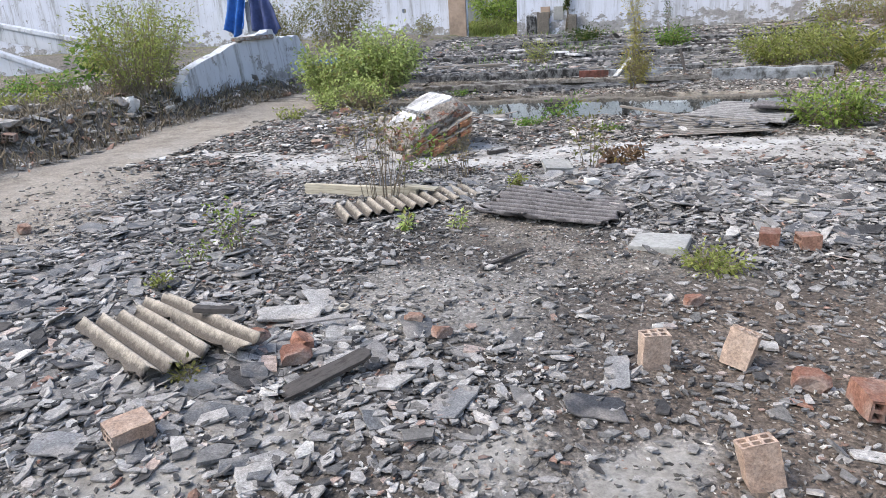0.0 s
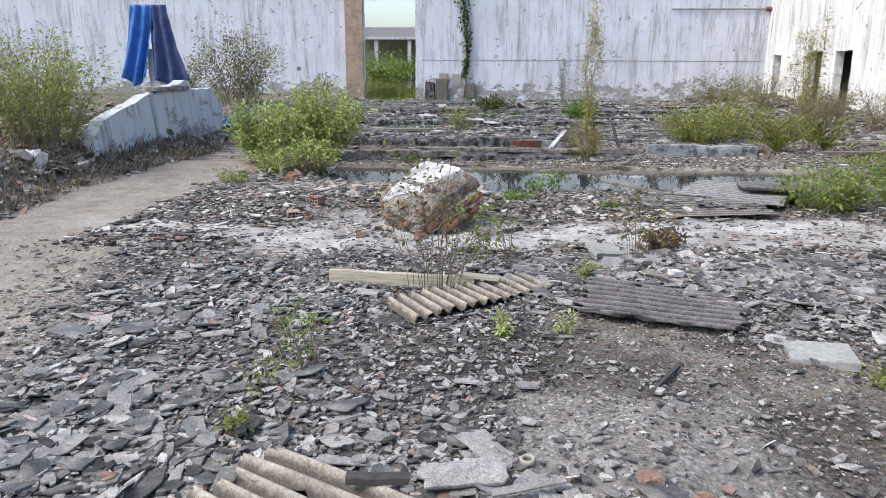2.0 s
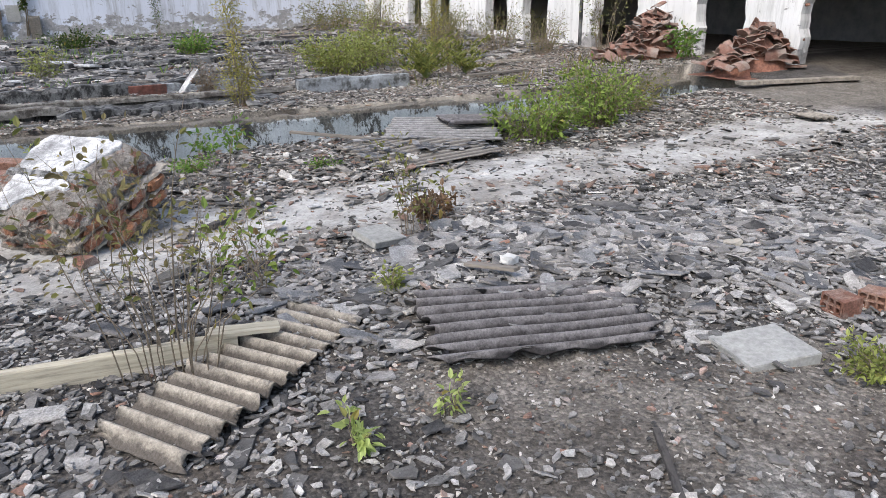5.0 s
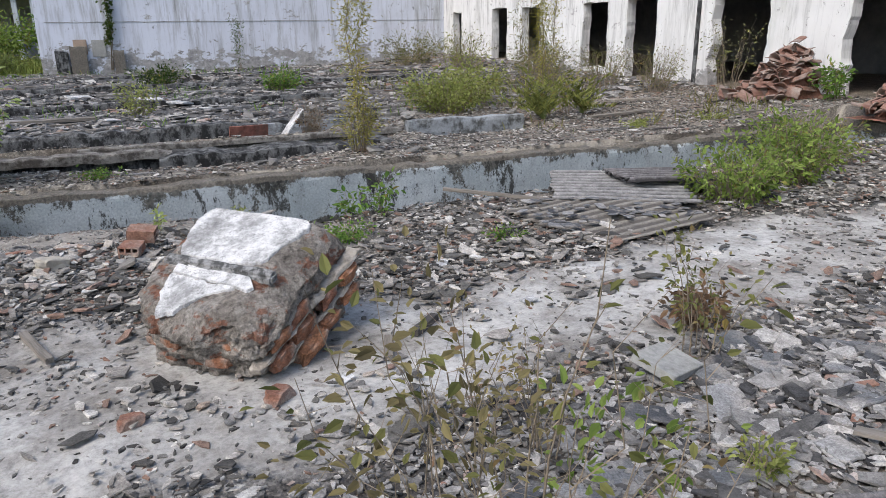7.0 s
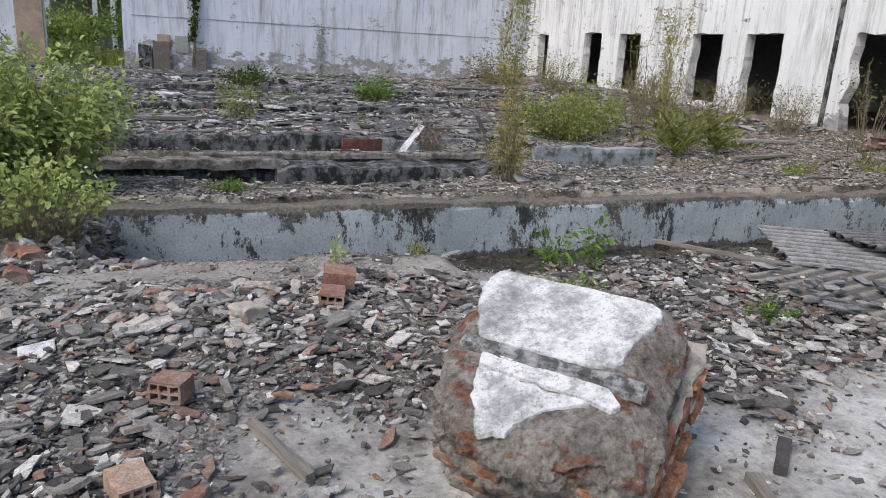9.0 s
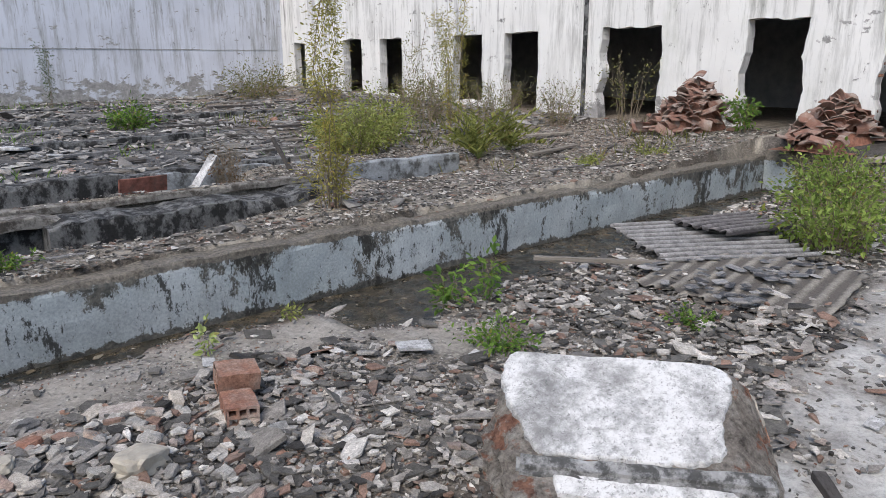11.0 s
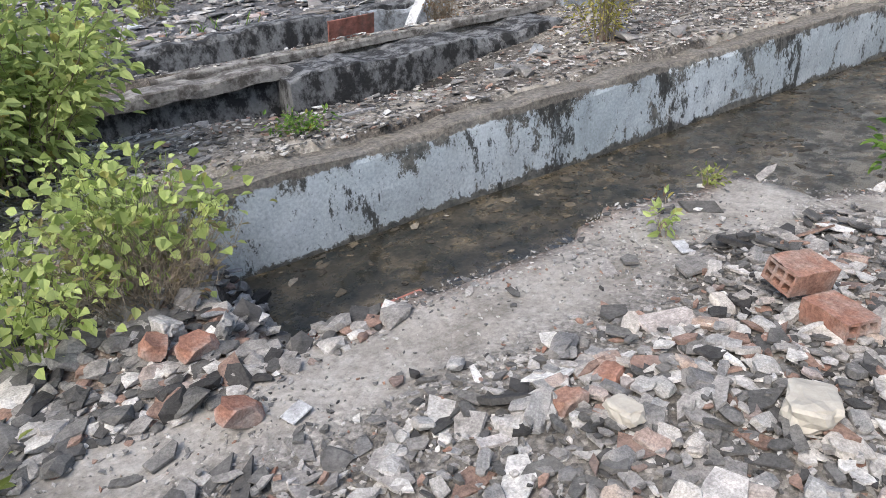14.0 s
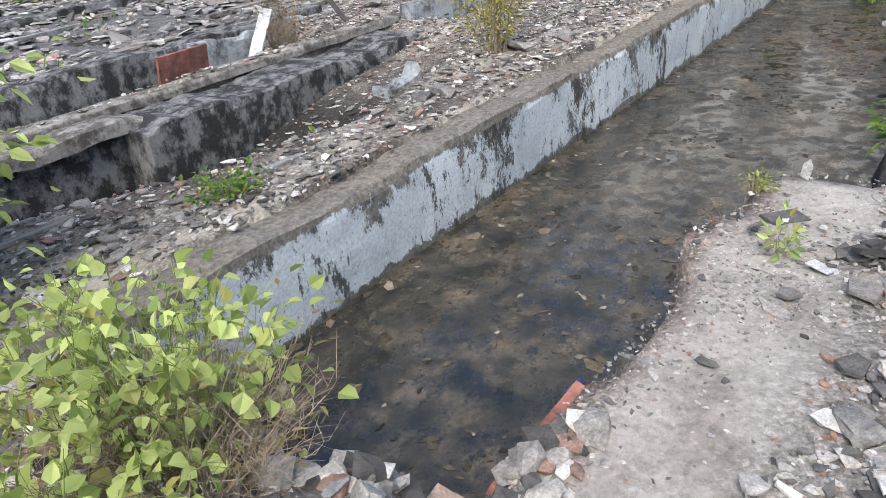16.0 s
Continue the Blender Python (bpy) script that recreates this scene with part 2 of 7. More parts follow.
def mat_trench():
    """Grey-blue render, black algae in patches that hang from the broken top edge and rise from the waterline."""
    m, nt, b = base_mat("trench_render", 0.88, 0.2)
    p = coords(nt)
    c = ramp(nt, noise_of(nt, p, 1.1, 6, 0.6), [(0.3, (0.29, 0.335, 0.35)), (0.7, (0.45, 0.49, 0.505))])
    c = mixc(nt, ramp(nt, noise_of(nt, coords(nt, (1, 1, 0.35)), 4.0, 7, 0.7), [(0.45, grey(0.0)), (0.7, grey(0.5))]), c, (0.22, 0.24, 0.24))
    sep = nt.nodes.new("ShaderNodeSeparateXYZ")
    nt.links.new(p, sep.inputs[0])
    up = nt.nodes.new("ShaderNodeMapRange")
    for k, v in enumerate((-0.22, -0.02, 0.0, 0.105)):
        up.inputs[k + 1].default_value = v
    nt.links.new(sep.outputs[2], up.inputs[0])
    dn = nt.nodes.new("ShaderNodeMapRange")
    for k, v in enumerate((-0.63, -0.54, 0.20, 0.0)):
        dn.inputs[k + 1].default_value = v
    nt.links.new(sep.outputs[2], dn.inputs[0])
    big = noise_of(nt, coords(nt, (1, 1, 0.65)), 2.6, 12, 0.83)
    a = nt.nodes.new("ShaderNodeMath")
    a.operation = "ADD"
    nt.links.new(big, a.inputs[0])
    nt.links.new(up.outputs[0], a.inputs[1])
    a2 = nt.nodes.new("ShaderNodeMath")
    a2.operation = "ADD"
    nt.links.new(a.outputs[0], a2.inputs[0])
    nt.links.new(dn.outputs[0], a2.inputs[1])
    sway = nt.nodes.new("ShaderNodeMapRange")
    for k, v in enumerate((0.3, 0.7, -0.07, 0.09)):
        sway.inputs[k + 1].default_value = v
    nt.links.new(noise_of(nt, coords(nt, (1, 1, 0.2)), 0.9, 3, 0.5), sway.inputs[0])
    a3 = nt.nodes.new("ShaderNodeMath")
    a3.operation = "ADD"
    nt.links.new(a2.outputs[0], a3.inputs[0])
    nt.links.new(sway.outputs[0], a3.inputs[1])
    a2 = a3
    mask = ramp(nt, a2.outputs[0], [(0.556, grey(0.0)), (0.578, grey(0.93))])
    dark = ramp(nt, noise_of(nt, p, 14, 6, 0.7), [(0.35, (0.025, 0.026, 0.024)), (0.7, (0.15, 0.14, 0.115))])
    c = mixc(nt, mask, c, dark)
    c = mixc(nt, ramp(nt, noise_of(nt, coords(nt, (1, 1, 0.6)), 17, 7, 0.75), [(0.595, grey(0.0)), (0.635, grey(0.88))]), c, (0.05, 0.05, 0.046))
    ac = nt.nodes.new("ShaderNodeMath")
    ac.operation = "ADD"
    cl = nt.nodes.new("ShaderNodeMapRange")
    for k, v in enumerate((0.42, 0.66, -0.10, 0.09)):
        cl.inputs[k + 1].default_value = v
    nt.links.new(noise_of(nt, coords(nt, (1, 1, 0.25)), 1.15, 3, 0.5), cl.inputs[0])
    nt.links.new(cl.outputs[0], ac.inputs[0])
    nt.links.new(noise_of(nt, coords(nt, (1, 1, 0.45)), 8.0, 11, 0.8), ac.inputs[1])
    c = mixc(nt, ramp(nt, ac.outputs[0], [(0.572, grey(0.0)), (0.595, grey(0.92))]), c, (0.035, 0.035, 0.032))
    rim = nt.nodes.new("ShaderNodeMapRange")
    for k, v in enumerate((-0.10, -0.015, -0.22, 0.42)):
        rim.inputs[k + 1].default_value = v
    nt.links.new(sep.outputs[2], rim.inputs[0])
    ar = nt.nodes.new("ShaderNodeMath")
    ar.operation = "ADD"
    nt.links.new(rim.outputs[0], ar.inputs[0])
    nt.links.new(noise_of(nt, p, 6, 8, 0.75), ar.inputs[1])
    c = mixc(nt, ramp(nt, ar.outputs[0], [(0.52, grey(0.0)), (0.58, grey(0.95))]), c, ramp(nt, noise_of(nt, p, 26, 6, 0.75), [(0.3, (0.05, 0.046, 0.04)), (0.7, (0.24, 0.215, 0.18))]))
    c = mixc(nt, 1.0, c, ramp(nt, noise_of(nt, p, 40, 5, 0.7), [(0.3, grey(0.72)), (0.7, grey(1.2))]), "MULTIPLY")
    to_base(nt, b, c)
    bump(nt, b, mixc(nt, 0.5, mask, noise_of(nt, p, 22, 8, 0.75)), 0.5, 0.012)
    return m


def mat_leaf(name, dark, light, dry=(0.25, 0.2, 0.05)):
    m, nt, b = base_mat(name, 0.6, 0.25)
    g = nt.nodes.new("ShaderNodeNewGeometry")
    mid = tuple((p + q) / 2 for p, q in zip(dark, light))
    c = ramp(nt, g.outputs["Random Per Island"], [(0.0, dark), (0.45, mid), (0.9, light), (1.0, dry)])
    c = mixc(nt, 1.0, c, ramp(nt, noise_of(nt, coords(nt), 3.5, 3, 0.5), [(0.3, grey(0.7)), (0.7, grey(1.25))]), "MULTIPLY")
    to_base(nt, b, c)
    tr = nt.nodes.new("ShaderNodeBsdfTranslucent")
    nt.links.new(c, tr.inputs[0])
    mx = nt.nodes.new("ShaderNodeMixShader")
    mx.inputs[0].default_value = 0.5
    nt.links.new(b.outputs[0], mx.inputs[1])
    nt.links.new(tr.outputs[0], mx.inputs[2])
    nt.links.new(mx.outputs[0], nt.nodes["Material Output"].inputs[0])
    return m


def mat_plain(name, col, rough=0.8, var=14, lo=0.7, hi=1.25, stain=0.0, bumpy=0.25, metal=0.0):
    m, nt, b = base_mat(name, rough, 0.3)
    p = local(nt)
    b.inputs["Metallic"].default_value = metal
    c = mixc(nt, 1.0, col, ramp(nt, noise_of(nt, p, var, 6, 0.7), [(0.3, grey(lo)), (0.7, grey(hi))]), "MULTIPLY")
    if stain:
        c = mixc(nt, ramp(nt, noise_of(nt, p, var * 0.3, 6, 0.7), [(0.5, grey(0.0)), (0.65, grey(stain))]), c, (0.07, 0.065, 0.055))
    to_base(nt, b, c)
    bump(nt, b, noise_of(nt, p, var * 4, 5, 0.7), bumpy, 0.006)
    return m


def mat_wood(name, col, grain=(1, 14, 14)):
    m, nt, b = base_mat(name, 0.85, 0.2)
    p = local(nt, grain)
    c = ramp(nt, noise_of(nt, p, 3, 6, 0.7), [(0.3, tuple(v * 0.45 for v in col)), (0.5, col), (0.75, tuple(v * 1.3 for v in col))])
    to_base(nt, b, c)
    bump(nt, b, noise_of(nt, p, 8, 4, 0.7), 0.4, 0.006)
    return m


def mat_water():
    m, nt, b = base_mat("stagnant_water", 0.06, 0.5)
    p = coords(nt)
    c = ramp(nt, noise_of(nt, p, 3.0, 9, 0.8), [(0.40, (0.010, 0.011, 0.009)), (0.52, (0.045, 0.038, 0.026)), (0.64, (0.12, 0.095, 0.06))])
    c = mixc(nt, ramp(nt, noise_of(nt, coords(nt, (1, 1.6, 1)), 9, 10, 0.85), [(0.53, grey(0.0)), (0.57, grey(0.85))]), c, (0.012, 0.014, 0.010))
    to_base(nt, b, c)
    r = ramp(nt, noise_of(nt, p, 5, 6, 0.7), [(0.42, grey(0.08)), (0.58, grey(0.6))])
    nt.links.new(r, b.inputs["Roughness"])
    bump(nt, b, noise_of(nt, p, 12, 4, 0.6), 0.12, 0.01)
    return m


M_GROUND = mat_ground()
M_SHARD = mat_island("slate_grey_shards", [(0.0, (0.028, 0.028, 0.03)), (0.25, (0.132, 0.128, 0.122)), (0.6, (0.262, 0.253, 0.240)), (0.88, (0.385, 0.37, 0.35)), (0.95, (0.45, 0.44, 0.41)), (0.975, (0.24, 0.12, 0.08)), (1.0, (0.52, 0.51, 0.48))], dust=(0.26, 0.245, 0.225), dusty=0.5)
M_CHIP = mat_island("mixed_chips", [(0.0, (0.03, 0.028, 0.026)), (0.3, (0.11, 0.105, 0.095)), (0.6, (0.27, 0.25, 0.225)), (0.78, (0.44, 0.415, 0.375)), (0.87, (0.58, 0.56, 0.52)), (0.91, (0.17, 0.115, 0.09)), (1.0, (0.25, 0.16, 0.12))])
M_CHUNK = mat_island("broken_mortar", [(0.0, (0.07, 0.068, 0.065)), (0.35, (0.18, 0.172, 0.16)), (0.7, (0.36, 0.34, 0.31)), (0.86, (0.40, 0.38, 0.345)), (0.91, (0.50, 0.48, 0.44)), (0.93, (0.24, 0.15, 0.11)), (1.0, (0.22, 0.12, 0.085))], dust=(0.36, 0.34, 0.31), dusty=0.35)
M_BANK = mat_island("bank_litter", [(0.0, (0.10, 0.092, 0.08)), (0.4, (0.24, 0.225, 0.20)), (0.75, (0.38, 0.36, 0.32)), (0.88, (0.52, 0.50, 0.46)), (0.92, (0.27, 0.17, 0.12)), (1.0, (0.32, 0.20, 0.15))], dust=(0.30, 0.27, 0.23), dusty=0.5)
M_LITTER = mat_island("water_scum", [(0.0, (0.02, 0.018, 0.015)), (0.6, (0.07, 0.06, 0.045)), (0.93, (0.13, 0.105, 0.07)), (1.0, (0.34, 0.31, 0.26))])
M_STONE = mat_object("rubble_lump", [(0.0, (0.14, 0.135, 0.13)), (0.35, (0.27, 0.265, 0.25)), (0.62, (0.36, 0.345, 0.315)), (0.78, (0.27, 0.17, 0.13)), (0.86, (0.36, 0.31, 0.25)), (1.0, (0.50, 0.485, 0.45))])
M_PLATE = mat_object("slate_plate", [(0.0, (0.05, 0.052, 0.058)), (0.5, (0.13, 0.135, 0.14)), (0.8, (0.24, 0.24, 0.24)), (1.0, (0.36, 0.35, 0.33))], var=12)
M_TERRA = mat_object("terracotta", [(0.0, (0.19, 0.095, 0.068)), (0.5, (0.28, 0.14, 0.095)), (1.0, (0.25, 0.16, 0.12))], var=16, lo=0.6, hi=1.3)
M_TERRA_PALE = mat_object("dusty_terracotta", [(0.0, (0.36, 0.245, 0.18)), (1.0, (0.42, 0.32, 0.25))], var=14)
M_TILE_RED = mat_island("red_roof_tile", [(0.0, (0.17, 0.075, 0.05)), (0.5, (0.24, 0.11, 0.075)), (1.0, (0.28, 0.15, 0.11))])
# north wall: the blue of sky shade is put into the limewash colour
M_WALL_BACK = mat_wall("sky_shaded_limewash", (0.61, 0.64, 0.71), 0.85, 1.6, 0.23, low=0.8)
M_WALL_RIGHT = mat_wall("white_limewash", (0.74, 0.74, 0.725), 1.0, 1.1, 0.16, green=0.35, low=0.6)
M_WALL_FRAG = mat_wall("fallen_limewash", (0.55, 0.575, 0.61), 0.95, 1.2, 0.12)
M_TRENCH = mat_trench()
M_DARKCON = mat_concrete("blackened_concrete", (0.165, 0.167, 0.165), 0.96, 0.43, 6.0, (0.022, 0.022, 0.022), flat=(1, 1, 0.7))
M_SLAB = mat_concrete("grey_concrete", (0.36, 0.36, 0.34), 0.5, 0.56, 4.0, (0.14, 0.14, 0.13))
M_COPING = mat_concrete("weathered_coping", (0.23, 0.22, 0.20), 0.9, 0.44, 5.0, (0.06, 0.052, 0.045))
M_PALE_RENDER = mat_concrete("pale_blue_render", (0.29, 0.31, 0.325), 0.9, 0.48, 3.0, (0.06, 0.06, 0.055))
M_DARK = mat_plain("dark_plaster", (0.24, 0.25, 0.27), 0.9, 3)
M_SHEET_PALE = mat_sheet("pale_fibre_cement", (0.40, 0.36, 0.30), (0.085, 0.075, 0.065))
M_SHEET_DARK = mat_sheet("dark_fibre_cement", (0.19, 0.18, 0.18), (0.03, 0.028, 0.028))
M_SHEET_GREY = mat_sheet("grey_fibre_cement", (0.36, 0.345, 0.33), (0.09, 0.085, 0.08))
M_SHEET_WORN = mat_sheet("worn_fibre_cement", (0.29, 0.285, 0.28), (0.07, 0.068, 0.066))
M_SHEET_TAN = mat_sheet("tan_fibre_cement", (0.28, 0.26, 0.225), (0.10, 0.09, 0.08))
M_PLASTER = mat_plaster()
M_MORTAR = mat_mortar()
M_WOOD_PALE = mat_wood("cream_painted_wood", (0.42, 0.385, 0.30))
M_WOOD_GREY = mat_wood("grey_wood", (0.20, 0.18, 0.155))
M_WOOD_DARK = mat_wood("charred_wood", (0.07, 0.064, 0.06), (5, 16, 16))
M_STRAW = mat_leaf("grey_straw", (0.12, 0.10, 0.075), (0.34, 0.29, 0.21), (0.4, 0.34, 0.22))
M_TWIG = mat_wood("twig_bark", (0.22, 0.18, 0.13))
M_GREENSTEM = mat_plain("green_stem", (0.16, 0.2, 0.06), 0.8)
M_RUST = mat_plain("rusty_paint", (0.19, 0.08, 0.06), 0.85, 7, 0.35, 1.8, 0.85)
M_TARP = mat_plain("blue_tarpaulin", (0.03, 0.13, 0.42), 0.45, 6, 0.6, 1.3)
M_TARP_DARK = mat_plain("navy_cloth", (0.05, 0.07, 0.17), 0.7, 6, 0.6, 1.3)
M_WHITE = mat_plain("dirty_white", (0.66, 0.65, 0.62), 0.8, 8, 0.75, 1.1, 0.3)
M_CREAM = mat_plain("cream_stone", (0.42, 0.385, 0.32), 0.85, 10, 0.7, 1.15, 0.2)
M_BLUE = mat_plain("blue_plastic", (0.02, 0.04, 0.15), 0.4, 8)
M_ORANGE = mat_plain("bare_brick_pier", (0.36, 0.275, 0.21), 0.9, 2.5, 0.6, 1.2, 0.4)
M_WATER = mat_water()
M_LEAF_BRIGHT = mat_leaf("bright_leaf", (0.18, 0.24, 0.065), (0.52, 0.60, 0.23))
M_LEAF_YELLOW = mat_leaf("yellow_green_leaf", (0.15, 0.18, 0.04), (0.40, 0.44, 0.14))
M_LEAF_MID = mat_leaf("mid_green_leaf", (0.10, 0.16, 0.03), (0.34, 0.44, 0.11))
M_LEAF_CREEPER = mat_leaf("creeper_leaf", (0.22, 0.285, 0.07), (0.58, 0.66, 0.25), (0.34, 0.32, 0.10))
M_LEAF_WITHER = mat_leaf("withered_leaf", (0.12, 0.10, 0.05), (0.34, 0.29, 0.13), (0.30, 0.16, 0.09))
M_LEAF_OCHRE = mat_leaf("ochre_leaf", (0.20, 0.185, 0.04), (0.46, 0.43, 0.12), (0.42, 0.28, 0.08))
M_LEAF_OLIVE = mat_leaf("olive_leaf", (0.09, 0.10, 0.03), (0.26, 0.26, 0.09), (0.28, 0.18, 0.08))
M_LEAF_FERN = mat_leaf("fern_leaf", (0.10, 0.115, 0.03), (0.34, 0.36, 0.10), (0.30, 0.20, 0.08))
M_LEAF_DARK = mat_leaf("deep_leaf", (0.025, 0.05, 0.012), (0.09, 0.14, 0.03))
M_LEAF_GREEN = mat_leaf("green_leaf", (0.06, 0.13, 0.025), (0.22, 0.35, 0.07))
M_LEAF_DRY = mat_leaf("dry_leaf", (0.10, 0.07, 0.045), (0.27, 0.17, 0.10))


# ---------------------------------------------------------------- mesh helpers
def link_mesh(name, me, mat, parent=None, label="", smooth=False):
    if mat:
        me.materials.append(mat)
    me.polygons.foreach_set("use_smooth", [smooth] * len(me.polygons))
    ob = new(name, me)
    if parent:
        ob.parent = parent
    if label:
        tagged(ob, label)
    return ob


def part(name, bm, mat, parent=None, label="", smooth=False):
    me = bpy.data.meshes.new(name)
    bmesh.ops.recalc_face_normals(bm, faces=bm.faces)
    bm.to_mesh(me)
    bm.free()
    return link_mesh(name, me, mat, parent, label, smooth)


def from_arrays(name, verts, faces, mat, parent=None, label="", smooth=False):
    me = bpy.data.meshes.new(name)
    me.from_pydata(verts, [], faces)
    me.update()
    return link_mesh(name, me, mat, parent, label, smooth)


def big_mesh(name, verts, loops, sizes, mat, parent=None, label="", smooth=False):
    """A mesh from flat numpy arrays: corners of all faces in a row, and how many each face has."""
    me = bpy.data.meshes.new(name)
    me.vertices.add(len(verts))
    me.vertices.foreach_set("co", np.ascontiguousarray(verts, dtype=np.float32).ravel())
    me.loops.add(len(loops))
    me.loops.foreach_set("vertex_index", np.ascontiguousarray(loops, dtype=np.int32))
    me.polygons.add(len(sizes))
    me.polygons.foreach_set("loop_start", np.concatenate(([0], np.cumsum(sizes)[:-1])).astype(np.int32))
    me.update(calc_edges=True)
    me.validate()
    return link_mesh(name, me, mat, parent, label, smooth)


def thing(name, label, category, m=None, group="", kind=""):
    ob = tagged(new(name), label, category, group, kind)
    if m is not None:
        ob.matrix_world = m
    return ob


TABLES = {}


def vnoise(x, y, scale, seed=0):
    """Smooth noise between -1 and 1 on arrays."""
    tab = TABLES.setdefault(seed, np.random.RandomState(seed).uniform(-1, 1, (256, 256))) if seed not in TABLES else TABLES[seed]
    u, v = np.asarray(x, float) * scale + 91.7, np.asarray(y, float) * scale + 37.3
    i, j = np.floor(u).astype(int), np.floor(v).astype(int)
    fu, fv = u - i, v - j
    fu, fv = fu * fu * (3 - 2 * fu), fv * fv * (3 - 2 * fv)
    a, b = tab[i % 256, j % 256], tab[(i + 1) % 256, j % 256]
    c, d = tab[i % 256, (j + 1) % 256], tab[(i + 1) % 256, (j + 1) % 256]
    return (a * (1 - fu) + b * fu) * (1 - fv) + (c * (1 - fu) + d * fu) * fv


def fbm(x, y, scale, seed=0):
    return vnoise(x, y, scale, seed) * 0.55 + vnoise(x, y, scale * 2.1, seed + 1) * 0.28 + vnoise(x, y, scale * 4.3, seed + 2) * 0.17


def step(a, b, x):
    t = np.clip((np.asarray(x, float) - a) / (b - a), 0, 1)
    return t * t * (3 - 2 * t)


# ---------------------------------------------------------------- ground
def trench_edge(x):
    """The broken near edge of the trench."""
    e = np.interp(x, [-6.0, -5.57, -5.2, -4.76, -4.33, -4.05, -3.87, -3.5, -3.2, -3.07, -3.05, -2.7, -2.34, -1.2, -0.2, 3.0, 7.0],
                  [10.3, 10.20, 10.2, 10.16, 10.14, 10.21, 10.26, 10.13, 10.2, 10.05, 9.70, 9.47, 9.61, 9.74, 9.68, 10.1, 10.2])
    return e + 0.015 * vnoise(x, x * 0 + 3, 4.0, 5) + 0.025 * vnoise(x, x * 0 + 9, 11.0, 6)


def berm_back(x):
    """Where the berm behind the trench breaks off into the tank."""
    return np.interp(x, [-6.6, -5.0, -4.3, -3.2, -2.4, -1.2, 0.6], [13.6, 13.4, 13.05, 12.82, 13.0, 13.3, 14.2])


def path_mid(y):
    return np.interp(y, [-4, 2, 5.5, 9.0, 12.5, 16, 22, 32], [-5.2, -6.0, -7.3, -7.9, -7.7, -7.8, -7.8, -7.6])


def height(x, y):
    x, y = np.asarray(x, float), np.asarray(y, float)
    z = 0.035 + 0.035 * fbm(x, y, 0.8, 11) + 0.012 * vnoise(x, y, 5.0, 17)
    z = z + step(16.6, 31.0, y) * (0.30 + 0.06 * step(-8, 8, x))
    z = z + step(3.5, 8.4, x) * 0.30 * step(7.0, 12.0, y)
    z = z + 0.06 * fbm(x, y, 1.3, 23) * step(12.3, 17, y)
    left = step(0.3, 1.35, path_mid(y) - 0.5 - x) * step(2.0, 6.0, y)
    z = z + left * (0.40 + 0.24 * fbm(x, y, 0.6, 31) + 0.12 * vnoise(x, y, 2.4, 33)) * (1 - 0.5 * step(18, 28, y))
    z = z + 0.10 * np.exp(-(((x + 4.9) / 1.2) ** 2 + ((y - 8.8) / 0.8) ** 2))
    z = z + 0.10 * np.exp(-(((x + 1.2) / 1.1) ** 2 + ((y - 5.2) / 0.8) ** 2))
    # the trench with its water, filled with rubble at its end
    end = step(-5.85, -5.2, x + 0.12 * vnoise(x, y, 3.0, 41)) * (1 - step(6.95, 7.1, x))
    t = step(-0.02, 0.06, y - trench_edge(x)) * (1 - step(12.12, 12.2, y)) * end
    z = z * (1 - t) + t * (-0.78 + 0.05 * fbm(x, y, 2.0, 43))
    # two tanks behind the trench, filled up towards one side
    p2 = step(-0.06, 0.12, y - berm_back(x) + 0.09 * vnoise(x, y, 2.0, 47)) * (1 - step(15.2, 15.28, y)) * (1 - step(-1.2, 0.6, x)) * step(-7.0, -6.6, x)
    z = z * (1 - p2) + p2 * (-0.66 + 0.12 * fbm(x, y, 1.2, 49) + 0.34 * step(-3.6, -1.2, x))
    p3 = step(15.35, 15.42, y) * (1 - step(16.55, 16.63, y)) * (1 - step(-1.6, -0.4, x)) * step(-8.0, -7.6, x)
    z = z * (1 - p3) + p3 * (-0.45 + 0.12 * fbm(x, y, 1.4, 53))
    p4 = step(14.0, 14.1, y) * (1 - step(14.9, 15.2, y)) * step(0.3, 0.5, x) * (1 - step(2.4, 2.7, x))
    z = z - p4 * 0.22
    return z


def pale_mask(x, y):
    lo = np.interp(x, [-7.5, -5.2, -4, -2.7, -1.7, 0.3, 2.2, 5], [7.0, 6.1, 6.05, 6.15, 6.3, 6.6, 6.4, 6.9])
    hi = np.interp(x, [-7.5, -5.2, -4, -2.7, -1.7, 0.3, 2.2, 5], [7.6, 6.9, 7.6, 7.6, 7.75, 7.85, 7.9, 8.3])
    n = 0.35 * fbm(x, y, 1.6, 61)
    m = step(-0.2, 0.2, y - lo + n) * (1 - step(-0.2, 0.2, y - hi + n)) * step(-8.0, -6.4, x) * (1 - step(5.2, 6.4, x))
    m = m * np.clip(1.15 + 0.7 * vnoise(x, y, 1.9, 63) + 0.5 * step(-1.2, 0.2, x), 0.45, 1)
    spot = np.exp(-(((x + 4.5) / 0.6) ** 2 + ((y - 7.25) / 0.75) ** 2) ** 2) * (0.95 + 0.25 * vnoise(x, y, 3.0, 65))
    return np.clip(np.maximum(m, spot), 0, 1)


